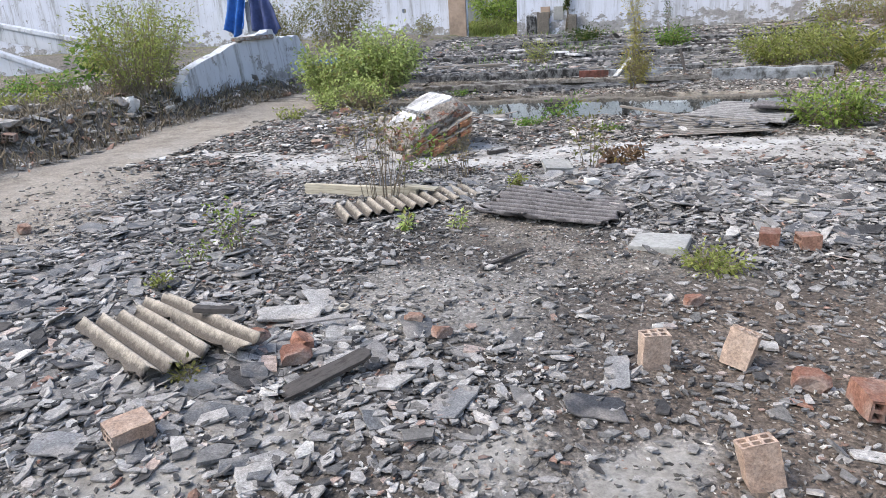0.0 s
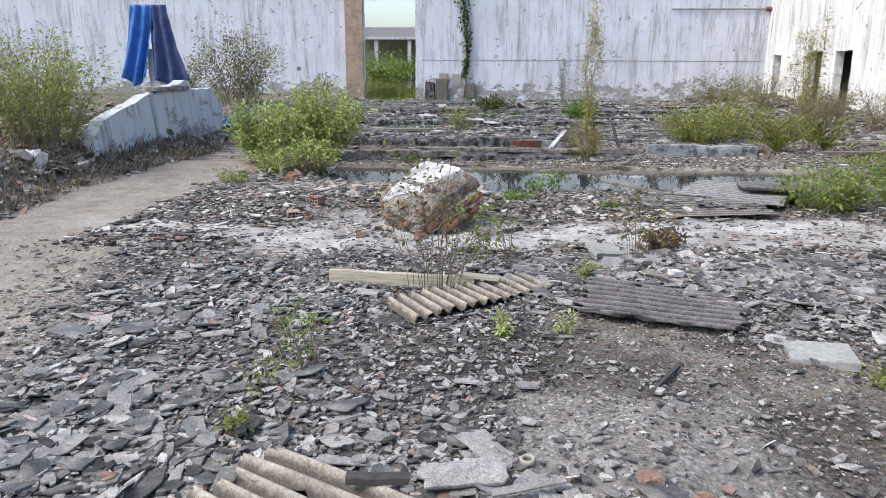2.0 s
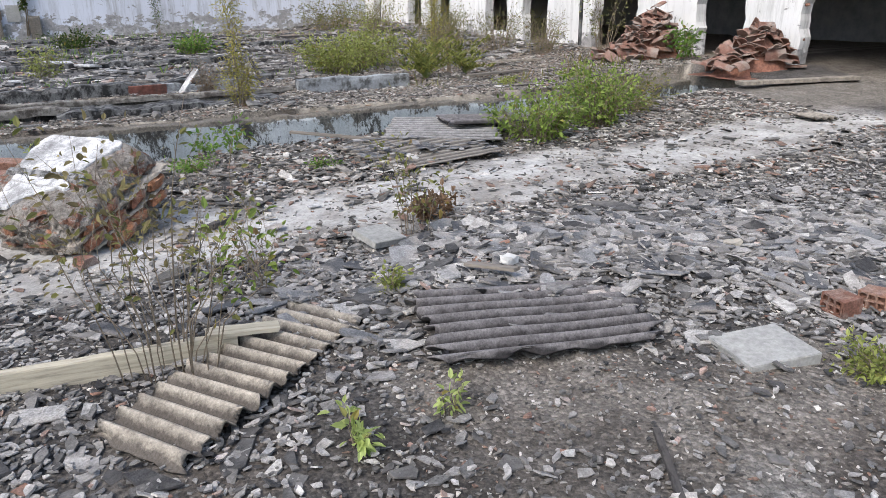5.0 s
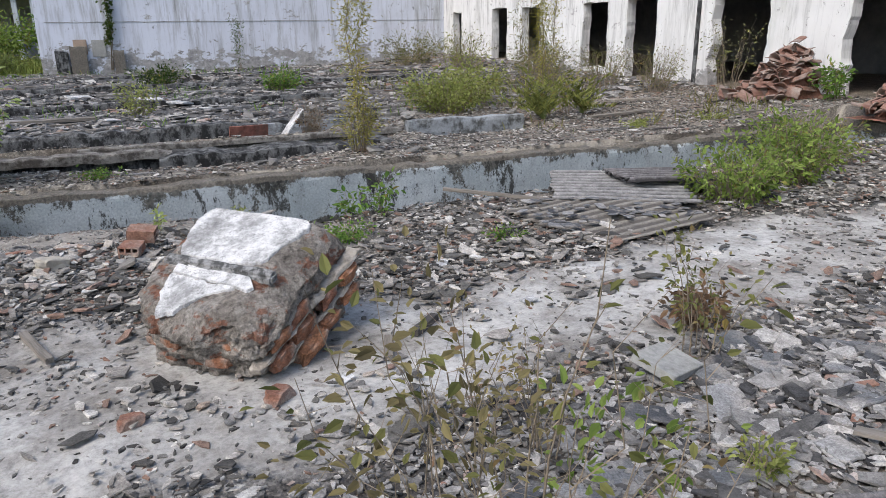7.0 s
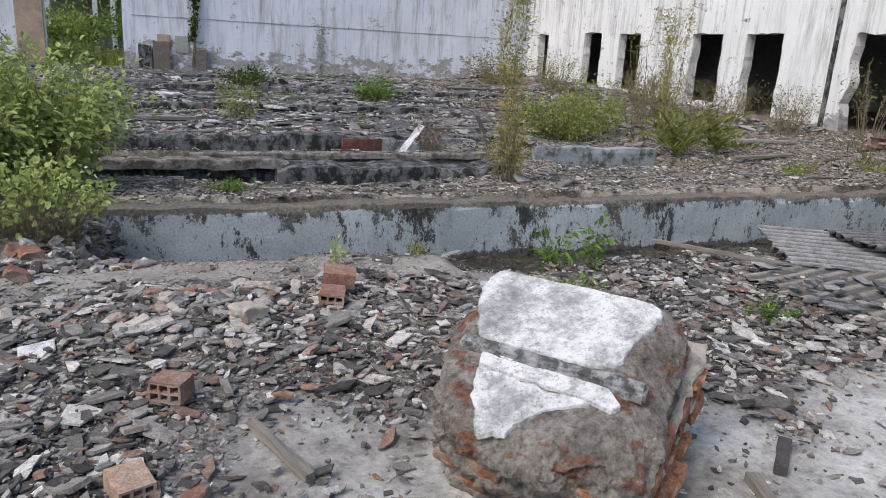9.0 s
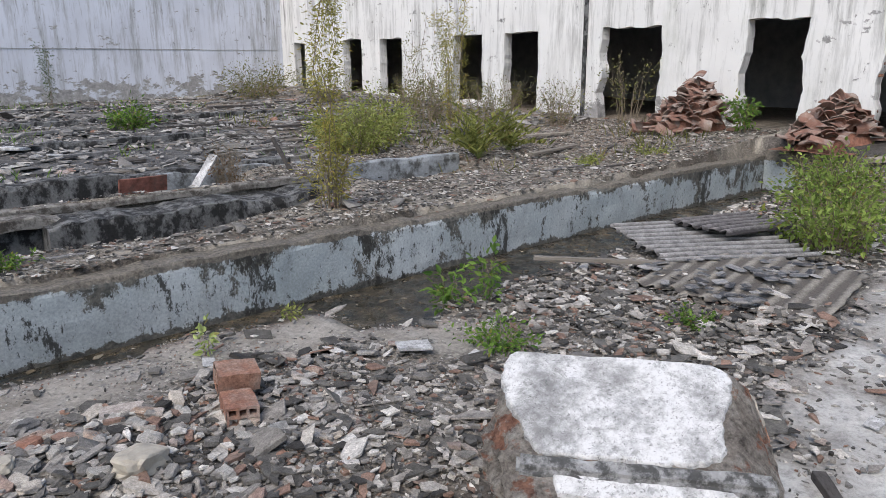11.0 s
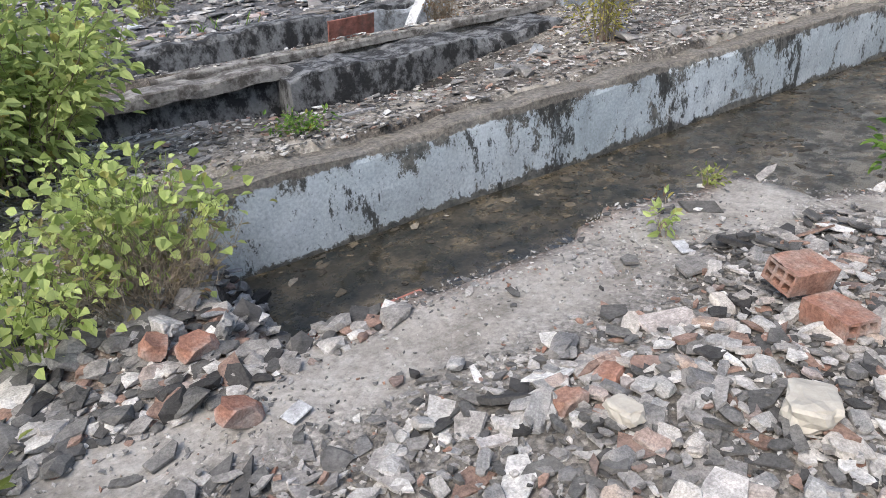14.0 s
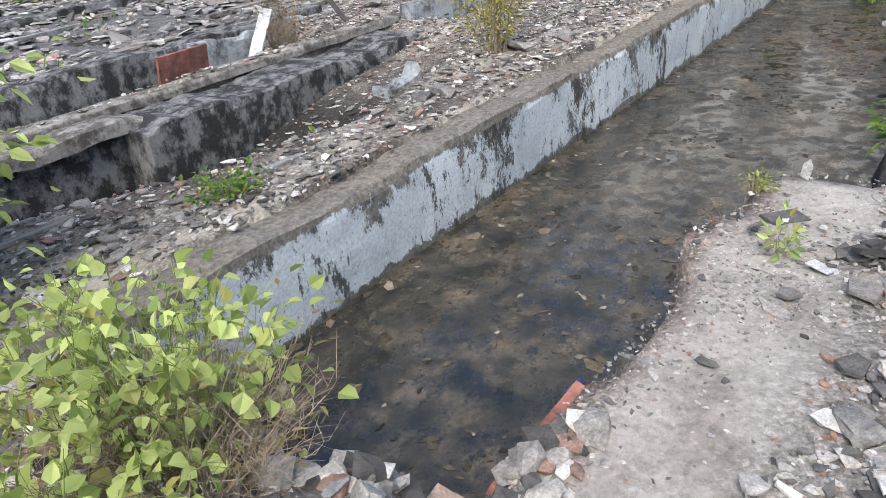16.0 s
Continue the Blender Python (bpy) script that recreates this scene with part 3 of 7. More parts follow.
def near_concrete(x, y):
    """Pale floor screed showing between the shards where the walk begins."""
    spots = step(-0.02, 0.22, fbm(x, y, 1.3, 69)) * (1 - step(2.0, 3.0, y)) * step(-4.8, -4.0, x) * (1 - step(-1.0, -0.2, x))
    return np.clip(np.maximum(spots, np.exp(-(((x + 3.25) / 0.35) ** 2 + ((y - 1.1) / 0.28) ** 2))), 0, 1)


def bare_mask(x, y):
    """Places swept free of shards: the dirt track, the floor slabs, patches of soil."""
    track = 1 - step(0.85, 1.3, np.abs(x - path_mid(y)) + 0.2 * fbm(x, y, 1.2, 71))
    slab = 1 - step(0.35, 0.62, np.maximum(np.abs((x + 2.2) * 0.8), np.abs(y - 2.75)) + 0.15 * fbm(x, y, 2.2, 73))
    soil = step(0.12, 0.4, fbm(x, y, 0.75, 75) + 0.25 * step(-1.8, -0.4, x) * (1 - step(3.0, 4.0, y)))
    return np.clip(np.maximum(np.maximum(np.maximum(track, slab), near_concrete(x, y) * 0.75), np.maximum(soil * 0.9 * (1 - step(6, 7, y)), pale_mask(x, y) * 0.93)), 0, 1)


def blend(c, m, col):
    return c * (1 - m[:, None]) + np.array(col)[None, :] * m[:, None]


def ground_tint(x, y, z):
    n = len(x)
    c = np.tile(np.array([0.082, 0.077, 0.072]), (n, 1))
    c = blend(c, step(0.0, 0.45, fbm(x, y, 0.7, 81)) * 0.7, (0.15, 0.13, 0.11))
    c = blend(c, 0.8 * np.exp(-(((x + 2.4) / 0.8) ** 2 + ((y - 3.7) / 0.55) ** 2)), (0.06, 0.054, 0.048))
    c = blend(c, bare_mask(x, y) * 0.75, (0.22, 0.20, 0.175))
    c = blend(c, step(-1.9, -0.6, x) * (1 - step(2.8, 3.6, y)) * (1 - step(1.5, 4.5, x + 0.8 * fbm(x, y, 0.5, 89))) * step(-1.5, 0.5, y) * 0.8, (0.155, 0.125, 0.10))
    c = blend(c, (1 - step(0.8, 1.25, np.abs(x - path_mid(y)) + 0.2 * fbm(x, y, 1.2, 71))) * (1 - step(14, 17, y)), (0.28, 0.255, 0.22))
    c = blend(c, pale_mask(x, y) * np.clip(0.82 + 0.6 * fbm(x, y, 2.4, 67), 0.35, 1), (0.44, 0.44, 0.43))
    c = blend(c, near_concrete(x, y) * 0.8, (0.33, 0.325, 0.305))
    c = blend(c, (1 - step(0.35, 0.6, np.maximum(np.abs((x + 2.2) * 0.8), np.abs(y - 2.75)) + 0.15 * fbm(x, y, 2.2, 73))) * 0.6, (0.26, 0.255, 0.24))
    c = blend(c, step(7.8, 8.4, y) * (1 - step(9.5, 10.2, y)) * step(-7, -6, x) * 0.6, (0.24, 0.22, 0.19))
    lip = step(-0.75, -0.45, y - trench_edge(x)) * (1 - step(12, 12.1, y)) * (1 - step(-2.8, -2.2, x)) * step(-7.4, -6.8, x)
    c = blend(c, lip * 0.9, (0.315, 0.298, 0.27))
    c = blend(c, lip * step(-0.16, -0.02, y - trench_edge(x) + 0.1 * fbm(x, y, 3.0, 127)) * 0.75, (0.19, 0.135, 0.10))
    c = blend(c, np.exp(-(((x + 5.2) / 1.0) ** 2 + ((y - 2.9) / 0.8) ** 2)) * 0.8, (0.27, 0.262, 0.25))
    c = blend(c, step(12.0, 12.2, y) * (1 - step(17, 18, y)), (0.23, 0.21, 0.18))
    c = blend(c, step(12.0, 12.2, y) * (1 - step(17, 18, y)) * step(-0.15, 0.25, fbm(x, y * 2.2, 1.6, 125)) * 0.65, (0.115, 0.105, 0.09))
    c = blend(c, step(12.0, 12.2, y) * (1 - step(17, 18, y)) * step(0.05, 0.35, fbm(x * 0.6, y * 4.5, 1.7, 137)) * 0.8, (0.36, 0.335, 0.29))
    c = blend(c, step(12.0, 12.2, y) * (1 - step(17, 18, y)) * step(0.08, 0.3, fbm(x * 0.5, y * 5.5, 1.9, 139)) * 0.75, (0.07, 0.06, 0.05))
    c = blend(c, step(16.4, 17.2, y) * (1 - step(31, 32, y)) * (1 - step(0, 3, x)) * 0.9, (0.115, 0.115, 0.115))
    c = blend(c, step(0, 4, x) * step(12.5, 14, y) * 0.8, (0.22, 0.185, 0.15))
    c = blend(c, step(0.3, 0.8, path_mid(y) - 0.7 - x) * step(2.5, 5, y) * 0.8, (0.17, 0.155, 0.13))
    c = blend(c, step(0.25, 0.5, fbm(x, y, 0.5, 87)) * (1 - step(-9.6, -8.8, x)) * 0.7, (0.12, 0.14, 0.035))
    c = blend(c, 1 - step(-0.45, -0.15, z), (0.035, 0.033, 0.03))
    c = blend(c, step(31.5, 32.5, y), (0.20, 0.21, 0.05))
    return c


def build_ground():
    xs = np.concatenate((np.array([-900, -400, -150, -70, -40, -30, -24, -20, -17, -15]), np.arange(-14, 9.01, 0.08), np.array([12, 16, 24, 40, 70, 150, 400, 900])))
    ys = np.concatenate((np.array([-900, -300, -100, -40, -20, -10, -7, -5]), np.arange(-4, 18.0, 0.08), np.arange(18, 33, 0.2), np.array([34, 36, 40, 46, 54, 70, 120, 300, 900])))
    X, Y = np.meshgrid(xs, ys)
    x, y = X.ravel(), Y.ravel()
    z = height(x, y)
    nx, ny = len(xs), len(ys)
    i = (np.arange(ny - 1)[:, None] * nx + np.arange(nx - 1)[None, :]).ravel()
    quads = np.stack((i, i + 1, i + nx + 1, i + nx), 1)
    ob = big_mesh("ground", np.stack((x, y, z), 1), quads.ravel(), np.full(len(quads), 4), M_GROUND, smooth=True)
    tint = ob.data.attributes.new("tint", "FLOAT_COLOR", "POINT")
    tint.data.foreach_set("color", np.concatenate((ground_tint(x, y, z), np.ones((len(x), 1))), 1).ravel())
    return tagged(ob, "rubble-strewn dirt and broken concrete factory floor", "ground", kind="structure")


build_ground()


def gz(x, y):
    return float(height(np.array([x]), np.array([y]))[0])


# ---------------------------------------------------------------- walls
def jagged_hole(a0, a1, b0, b1, rough, rng):
    """The outline of a broken opening, along a wall (a) and up it (b)."""
    pts = []
    seed_z = rng.uniform(0, 60)

    def run(p, q, n):
        for k in range(n):
            f = k / n
            j = rough * min(1.0, 4 * f, 4 * (1 - f))
            u, v = p[0] + (q[0] - p[0]) * f, p[1] + (q[1] - p[1]) * f
            w = [noise.noise(Vector((u * 1.7, v * 1.7, s))) * 1.6 + noise.noise(Vector((u * 6, v * 6, s))) * 0.7 for s in (seed_z, seed_z + 9)]
            pts.append((u + j * w[0], v + j * w[1]))
    nv = max(4, int((b1 - b0) / 0.09))
    nh = max(3, int((a1 - a0) / 0.12))
    run((a0, b0), (a1, b0), nh)
    run((a1, b0), (a1, b1), nv)
    run((a1, b1), (a0, b1), nh)
    run((a0, b1), (a0, b0), nv)
    return pts


def holed_wall(name, label, along, at, thick, a0, a1, z0, z1, holes, mat, seed):
    """An upright wall with broken openings through it. along: 'x' or 'y'."""
    rng = random.Random(seed)
    bm = bmesh.new()

    def loop(pts):
        vs = [bm.verts.new((p, at, q) if along == "x" else (at, p, q)) for p, q in pts]
        return [bm.edges.new((vs[k], vs[(k + 1) % len(vs)])) for k in range(len(vs))]
    edges = loop([(a0, z0), (a1, z0), (a1, z1), (a0, z1)])
    for h in holes:
        edges += loop(jagged_hole(*h, rng))
    bmesh.ops.triangle_fill(bm, edges=edges, use_beauty=True)
    r = bmesh.ops.extrude_face_region(bm, geom=list(bm.faces))
    off = Vector((0, thick, 0)) if along == "x" else Vector((thick, 0, 0))
    bmesh.ops.translate(bm, vec=off, verts=[g for g in r["geom"] if isinstance(g, bmesh.types.BMVert)])
    return tagged(part(name, bm, mat), label, "wall", kind="structure")


OPENINGS = [(30.2, 31.0, 0.62, 2.32), (26.5, 27.6, 0.62, 2.34), (24.3, 25.45, 0.62, 2.33), (20.7, 21.9, 0.55, 2.32),
            (18.67, 19.84, 0.3, 2.33), (15.16, 16.7, 0.25, 2.35), (12.1, 13.27, 0.15, 2.37), (8.4, 10.83, 0.1, 2.45)]
wall_east = holed_wall("wall_east", "white limewashed factory wall with broken dark openings", "y", 8.41, 0.28, -12.0, 31.93, -0.3, 5.6,
                       [(*o, 0.045 if k < 5 else 0.08) for k, o in enumerate(OPENINGS)], M_WALL_RIGHT, 3)
wall_north = holed_wall("wall_north", "tall white weathered wall with a gateway, tinted bluish for sky shade", "x", 31.94, 0.3, -60.0, 8.69, -0.3, 6.5,
                        [(-8.86, -6.57, 0.12, 4.6, 0.02), (-11.9, -11.74, 1.58, 1.76, 0.01)], M_WALL_BACK, 4)


def box_bm(x0, x1, y0, y1, z0, z1, bev=0.0):
    bm = bmesh.new()
    bmesh.ops.create_cube(bm, size=1.0, matrix=Matrix.Translation(((x0 + x1) / 2, (y0 + y1) / 2, (z0 + z1) / 2)) @ Matrix.Diagonal((x1 - x0, y1 - y0, z1 - z0, 1)))
    if bev:
        bmesh.ops.bevel(bm, geom=list(bm.edges), offset=bev, segments=2, affect="EDGES")
    return bm


# the roofed hall behind the east wall, unlit
for nm, b in (("wall_hall_back", (15.0, 15.3, -12, 32, -0.3, 5.6)), ("wall_hall_end", (8.7, 15.0, 31.6, 31.93, -0.3, 5.6)), ("wall_hall_front", (8.7, 15.0, -12, -11.7, -0.3, 5.6))):
    tagged(part(nm, box_bm(*b), M_DARK), "dark sooty inner wall of the roofed hall", "wall", kind="structure")
tagged(part("ceiling", box_bm(8.2, 15.4, -12.2, 32.3, 5.604, 5.8), M_DARK), "dark concrete roof slab over the hall", "ceiling", kind="structure")


def rough_strip(name, label, category, x0, x1, y0, y1, z0, z1, mat, nx, seed, wear=0.04, kind="structure", parent=None):
    """A long concrete wall or beam, its top edges eroded."""
    nz = max(3, int((z1 - z0) / 0.08))
    xs = np.linspace(x0, x1, nx)
    prof = [(y0, z0 + (z1 - z0) * k / nz) for k in range(nz)] + [(y0 + 0.0, z1 - 0.012), (y0 + 0.018, z1), ((y0 + y1) / 2, z1), (y1 - 0.02, z1), (y1, z1 - 0.02), (y1, z0)]
    verts, faces = [], []
    for i, x in enumerate(xs):
        for k, (py, pz) in enumerate(prof):
            top = max(0.0, (pz - (z1 - 0.22)) / 0.22)
            e = float(fbm(np.array([x]), np.array([pz * 2.0 + seed]), 2.2, seed)[0])
            f = float(vnoise(np.array([x]), np.array([pz + 5.0]), 7.0, seed + 3)[0])
            dy = 0.01 * e + (0.004 * f)
            dz = -wear * top * max(0.0, e + 0.35 + 0.5 * f)
            if k >= nz and k < nz + 2:
                dy += wear * max(0.0, e + 0.2) * 0.9
            verts.append((x, py + dy, pz + dz))
    n = len(prof)
    for i in range(nx - 1):
        for k in range(n - 1):
            faces.append((i * n + k, (i + 1) * n + k, (i + 1) * n + k + 1, i * n + k + 1))
    faces.append(tuple(range(n)))
    faces.append(tuple(range((nx - 1) * n, nx * n))[::-1])
    return tagged(from_arrays(name, verts, faces, mat, parent), label, category, kind=kind)


rough_strip("wall_trench", "stained grey-blue rendered concrete trench wall", "wall", -6.1, 7.1, 12.0, 12.4, -1.0, 0.01, M_TRENCH, 240, 5, 0.055)
rough_strip("wall_tank_1", "blackened concrete beam between two tanks", "wall", -3.75, 0.9, 14.60, 15.40, -0.9, -0.06, M_DARKCON, 110, 7, 0.09)
rough_strip("wall_tank_3", "undermined black end of the beam between two tanks", "wall", -6.7, -3.752, 14.98, 15.40, -0.9, -0.07, M_DARKCON, 60, 23, 0.05)
rough_strip("trim_coping", "pale broken coping along the back of the beam", "coping", -4.9, 0.9, 15.20, 15.44, -0.056, 0.03, M_COPING, 160, 25, 0.018)
rough_strip("trim_ledge", "brown crumbling slab over the undermined beam", "coping", -6.2, -3.5, 14.86, 15.19, -0.13, -0.01, M_COPING, 90, 27, 0.07)
rough_strip("wall_tank_4", "pale grey-blue rendered end of the tank wall", "wall", -1.95, 0.6, 16.40, 16.497, -0.6, 0.10, M_PALE_RENDER, 40, 33, 0.07)
rough_strip("wall_tank_5", "grey-blue broken stub of wall in the tank", "wall", -1.66, -1.12, 13.86, 14.05, -0.7, -0.13, M_PALE_RENDER, 26, 31, 0.14)
rough_strip("wall_tank_2", "blackened concrete tank wall", "wall", -8.0, 0.2, 16.5, 16.8, -0.8, 0.14, M_DARKCON, 100, 9, 0.07)
rough_strip("kerb_1", "low dark concrete kerb across the floor", "kerb", -8.5, 0.5, 20.6, 20.85, -0.2, 0.24, M_DARKCON, 90, 11, 0.06)
rough_strip("kerb_2", "low dark concrete kerb across the floor", "kerb", -7.0, 4.5, 24.4, 24.7, -0.2, 0.36, M_DARKCON, 90, 13, 0.06)
rough_strip("kerb_3", "low dark concrete kerb across the floor", "kerb", -5.5, 6.0, 28.2, 28.5, -0.2, 0.42, M_DARKCON, 90, 15, 0.06)
rough_strip("kerb_4", "grey-blue rendered end of a sunken tank", "kerb", 0.25, 2.5, 14.98, 15.2, -0.4, 0.18, M_PALE_RENDER, 30, 17, 0.05)
tagged(part("wall_trench_end", box_bm(6.98, 7.25, 9.6, 11.99, -1.0, 0.1, 0.02), M_TRENCH), "grey-blue rendered end wall of the trench", "wall", kind="structure")


def build_water():
    bm = bmesh.new()
    bmesh.ops.create_grid(bm, x_segments=2, y_segments=2, size=1.0, matrix=Matrix.Translation((0.7, 10.8, -0.62)) @ Matrix.Diagonal((6.7, 1.6, 1, 1)))
    return tagged(part("water", bm, M_WATER), "shallow murky brown water in the trench", "water", kind="structure")


build_water()
# plaster ledge along the north wall, and the bare pier beside the gateway
rough_strip("trim_seam", "thin cracked plaster ledge along the wall", "trim", -6.3, 8.2, 31.925, 31.95, 2.07, 2.09, M_SLAB, 90, 19, 0.02)
rough_strip("trim_pier", "bare brown brick pier beside the gateway", "pier", -9.66, -8.88, 31.80, 32.2, 0.1, 6.0, M_ORANGE, 14, 21, 0.02)


# ---------------------------------------------------------------- loose rubble
def scatter(n, x0, x1, y0, y1, density, seed):
    r = np.random.RandomState(seed)
    x, y = r.uniform(x0, x1, n), r.uniform(y0, y1, n)
    keep = r.uniform(0, 1, n) < density(x, y)
    return x[keep], y[keep], r


def rot_frames(yaw, tilt, tdir):
    """Rotation matrices that turn by yaw and then tip by tilt towards tdir."""
    c, s = np.cos(yaw), np.sin(yaw)
    n = len(yaw)
    rz = np.zeros((n, 3, 3))
    rz[:, 0, 0], rz[:, 0, 1], rz[:, 1, 0], rz[:, 1, 1], rz[:, 2, 2] = c, -s, s, c, 1
    ax, ay = np.cos(tdir), np.sin(tdir)
    ct, st = np.cos(tilt), np.sin(tilt)
    k = 1 - ct
    rt = np.stack((np.stack((ct + ax * ax * k, ax * ay * k, ay * st), 1), np.stack((ax * ay * k, ct + ay * ay * k, -ax * st), 1), np.stack((-ay * st, ax * st, ct), 1)), 1)
    return rt @ rz


def shard_field(name, label, x, y, rad, thick, tilt, mat, r, lift=0.0, sides=5, zbase=None):
    """Many flat angular splinters, each a thin prism with a chipped outline."""
    n = len(x)
    ang = (np.arange(sides)[None, :] + r.uniform(-0.36, 0.36, (n, sides))) * (2 * np.pi / sides)
    rr = rad[:, None] * r.uniform(0.6, 1.25, (n, sides))
    px, py = np.cos(ang) * rr * r.uniform(1.0, 1.7, n)[:, None], np.sin(ang) * rr * r.uniform(0.55, 0.95, n)[:, None]
    top = np.stack((px, py, np.zeros_like(px) + thick[:, None]), 2)
    low = np.stack((px * 1.03, py * 1.03, np.zeros_like(px)), 2)
    P = np.concatenate((top, low), 1)
    R = rot_frames(r.uniform(0, 6.28, n), np.abs(r.normal(0, 1, n)) * tilt, r.uniform(0, 6.28, n))
    P = np.einsum("nij,nkj->nki", R, P)
    base = (height(x, y) if zbase is None else zbase) + lift * r.uniform(0, 1, n) - 0.25 * thick
    P += np.stack((x, y, base), 1)[:, None, :]
    a = np.arange(sides)
    b = (a + 1) % sides
    one = np.concatenate((a, np.stack((a, a + sides, b + sides, b), 1).ravel()))
    loops = (one[None, :] + (np.arange(n) * 2 * sides)[:, None]).ravel()
    sizes = np.tile(np.array([sides] + [4] * sides), n)
    return tagged(big_mesh(name, P.reshape(-1, 3), loops, sizes, mat), label, "rubble", kind="stuff")


def lump_field(name, label, x, y, rad, mat, r):
    """Many angular lumps of broken mortar and brick."""
    bm = bmesh.new()
    bmesh.ops.create_icosphere(bm, subdivisions=1, radius=1.0)
    base = np.array([v.co[:] for v in bm.verts])
    tri = np.array([[v.index for v in f.verts] for f in bm.faces])
    bm.free()
    n, k = len(x), len(base)
    P = np.sign(base)[None] * np.abs(base)[None] ** r.uniform(0.5, 1.0, (n, 1, 1)) * r.uniform(0.65, 1.25, (n, k, 1))
    P *= (rad[:, None] * np.stack((r.uniform(0.8, 1.5, n), r.uniform(0.7, 1.1, n), r.uniform(0.2, 0.55, n)), 1))[:, None, :]
    R = rot_frames(r.uniform(0, 6.28, n), np.abs(r.normal(0, 0.3, n)), r.uniform(0, 6.28, n))
    P = np.einsum("nij,nkj->nki", R, P)
    P += np.stack((x, y, height(x, y) + rad * 0.3), 1)[:, None, :]
    loops = (tri.ravel()[None, :] + (np.arange(n) * k)[:, None]).ravel()
    return tagged(big_mesh(name, P.reshape(-1, 3), loops, np.full(n * len(tri), 3), mat), label, "rubble", kind="stuff")


def sizes(r, n, mid, spread, lo, hi):
    return np.clip(np.exp(r.normal(np.log(mid), spread, n)), lo, hi)


def on_floor(x, y):
    """1 where the floor is solid, 0 over the water and the tanks."""
    return (height(x, y) > -0.12).astype(float)


def keep_off_block(x, y):
    return 1.0 - np.exp(-(((x + 3.55) / 0.62) ** 2 + ((y - 7.4) / 0.68) ** 2) ** 3)


def lip_mask(x, y):
    return step(-0.85, -0.45, y - trench_edge(x) + 0.2 * fbm(x, y, 2.0, 113)) * (1 - step(-2.7, -2.2, x)) * step(-7.4, -6.8, x)


def heaps(x, y):
    """Where the larger shards lie."""
    h = np.exp(-(((x + 0.9) / 1.5) ** 2 + ((y - 5.3) / 0.8) ** 2)) + np.exp(-(((x + 3.3) / 1.3) ** 2 + ((y - 1.8) / 0.8) ** 2))
    h = h + 0.8 * np.exp(-(((x + 5.2) / 1.2) ** 2 + ((y - 2.6) / 1.0) ** 2)) + 0.8 * np.exp(-(((x - 0.8) / 1.1) ** 2 + ((y - 4.6) / 0.8) ** 2)) + 0.5 * np.exp(-(((x + 5.0) / 1.0) ** 2 + ((y - 4.6) / 0.6) ** 2))
    return np.clip(h, 0, 1)


def dens_main(x, y):
    d = (1 - bare_mask(x, y) * 0.9) * np.clip(0.85 + 0.7 * fbm(x, y, 1.1, 91), 0.25, 1) * (1 - step(6.0, 6.7, y) * 0.72)
    d = d * 0.75 * (1 - 0.62 * step(-2.0, -1.2, x) * (1 - step(3.0, 3.8, y))) * (1 - 0.5 * np.exp(-(((x + 2.1) / 0.9) ** 2 + ((y - 3.6) / 0.6) ** 2)))
    d = d * (1 - 0.5 * np.exp(-(((x + 5.2) / 0.9) ** 2 + ((y - 2.9) / 0.6) ** 2)))
    return np.clip(d + heaps(x, y) * 0.5, 0, 1) * (1 - 0.96 * pale_mask(x, y)) * keep_off_block(x, y) * on_floor(x, y)


x, y, r = scatter(95000, -7.5, 3.5, 0.0, 7.0, dens_main, 101)
shard_field("slate_shards", "dark grey flat roofing shards covering the floor", x, y, sizes(r, len(x), 0.0165, 0.5, 0.006, 0.06) * (0.8 + 0.75 * heaps(x, y)), sizes(r, len(x), 0.007, 0.3, 0.003, 0.014), 0.3, M_SHARD, r, 0.02)
x, y, r = scatter(26000, 2.4, 8.2, -1.0, 7.2, lambda x, y: step(2.4, 3.6, x) * (1 - step(6.5, 8.2, x + 0.8 * fbm(x, y, 0.6, 131))) * step(-1.0, 1.5, y + fbm(x, y, 0.6, 133)) * (1 - 0.96 * pale_mask(x, y)) * np.clip(0.6 + 0.8 * fbm(x, y, 0.9, 135), 0.08, 1), 120)
shard_field("slate_shards_side", "grey roofing shards thinning out towards the hall", x, y, sizes(r, len(x), 0.022, 0.5, 0.008, 0.07), sizes(r, len(x), 0.008, 0.3, 0.003, 0.014), 0.25, M_SHARD, r, 0.02)
x, y, r = scatter(6500, -7.0, 3.0, 0.0, 6.6, lambda x, y: dens_main(x, y) * np.clip(0.06 + heaps(x, y), 0, 1), 102)
shard_field("slate_shards_large", "larger grey roofing shards lying over the floor", x, y, sizes(r, len(x), 0.05, 0.35, 0.03, 0.12), sizes(r, len(x), 0.009, 0.3, 0.005, 0.016), 0.2, M_SHARD, r, 0.03)
x, y, r = scatter(64000, -7.0, 5.5, 6.0, 10.3, lambda x, y: keep_off_block(x, y) * on_floor(x, y) * (1 - 0.96 * pale_mask(x, y)) * (1 - 0.97 * lip_mask(x, y)) * np.clip(0.55 + 0.7 * fbm(x, y, 1.2, 93), 0.1, 1), 103)
shard_field("mixed_chips", "grey and brown chips of tile and mortar", x, y, sizes(r, len(x), 0.019, 0.6, 0.006, 0.085), sizes(r, len(x), 0.008, 0.4, 0.003, 0.02), 0.24, M_CHIP, r, 0.03)
x, y, r = scatter(9000, -6.0, 5.5, 5.9, 8.4, lambda x, y: pale_mask(x, y) * keep_off_block(x, y) * np.clip(0.25 + 1.2 * fbm(x, y, 1.8, 123), 0.04, 1), 118)
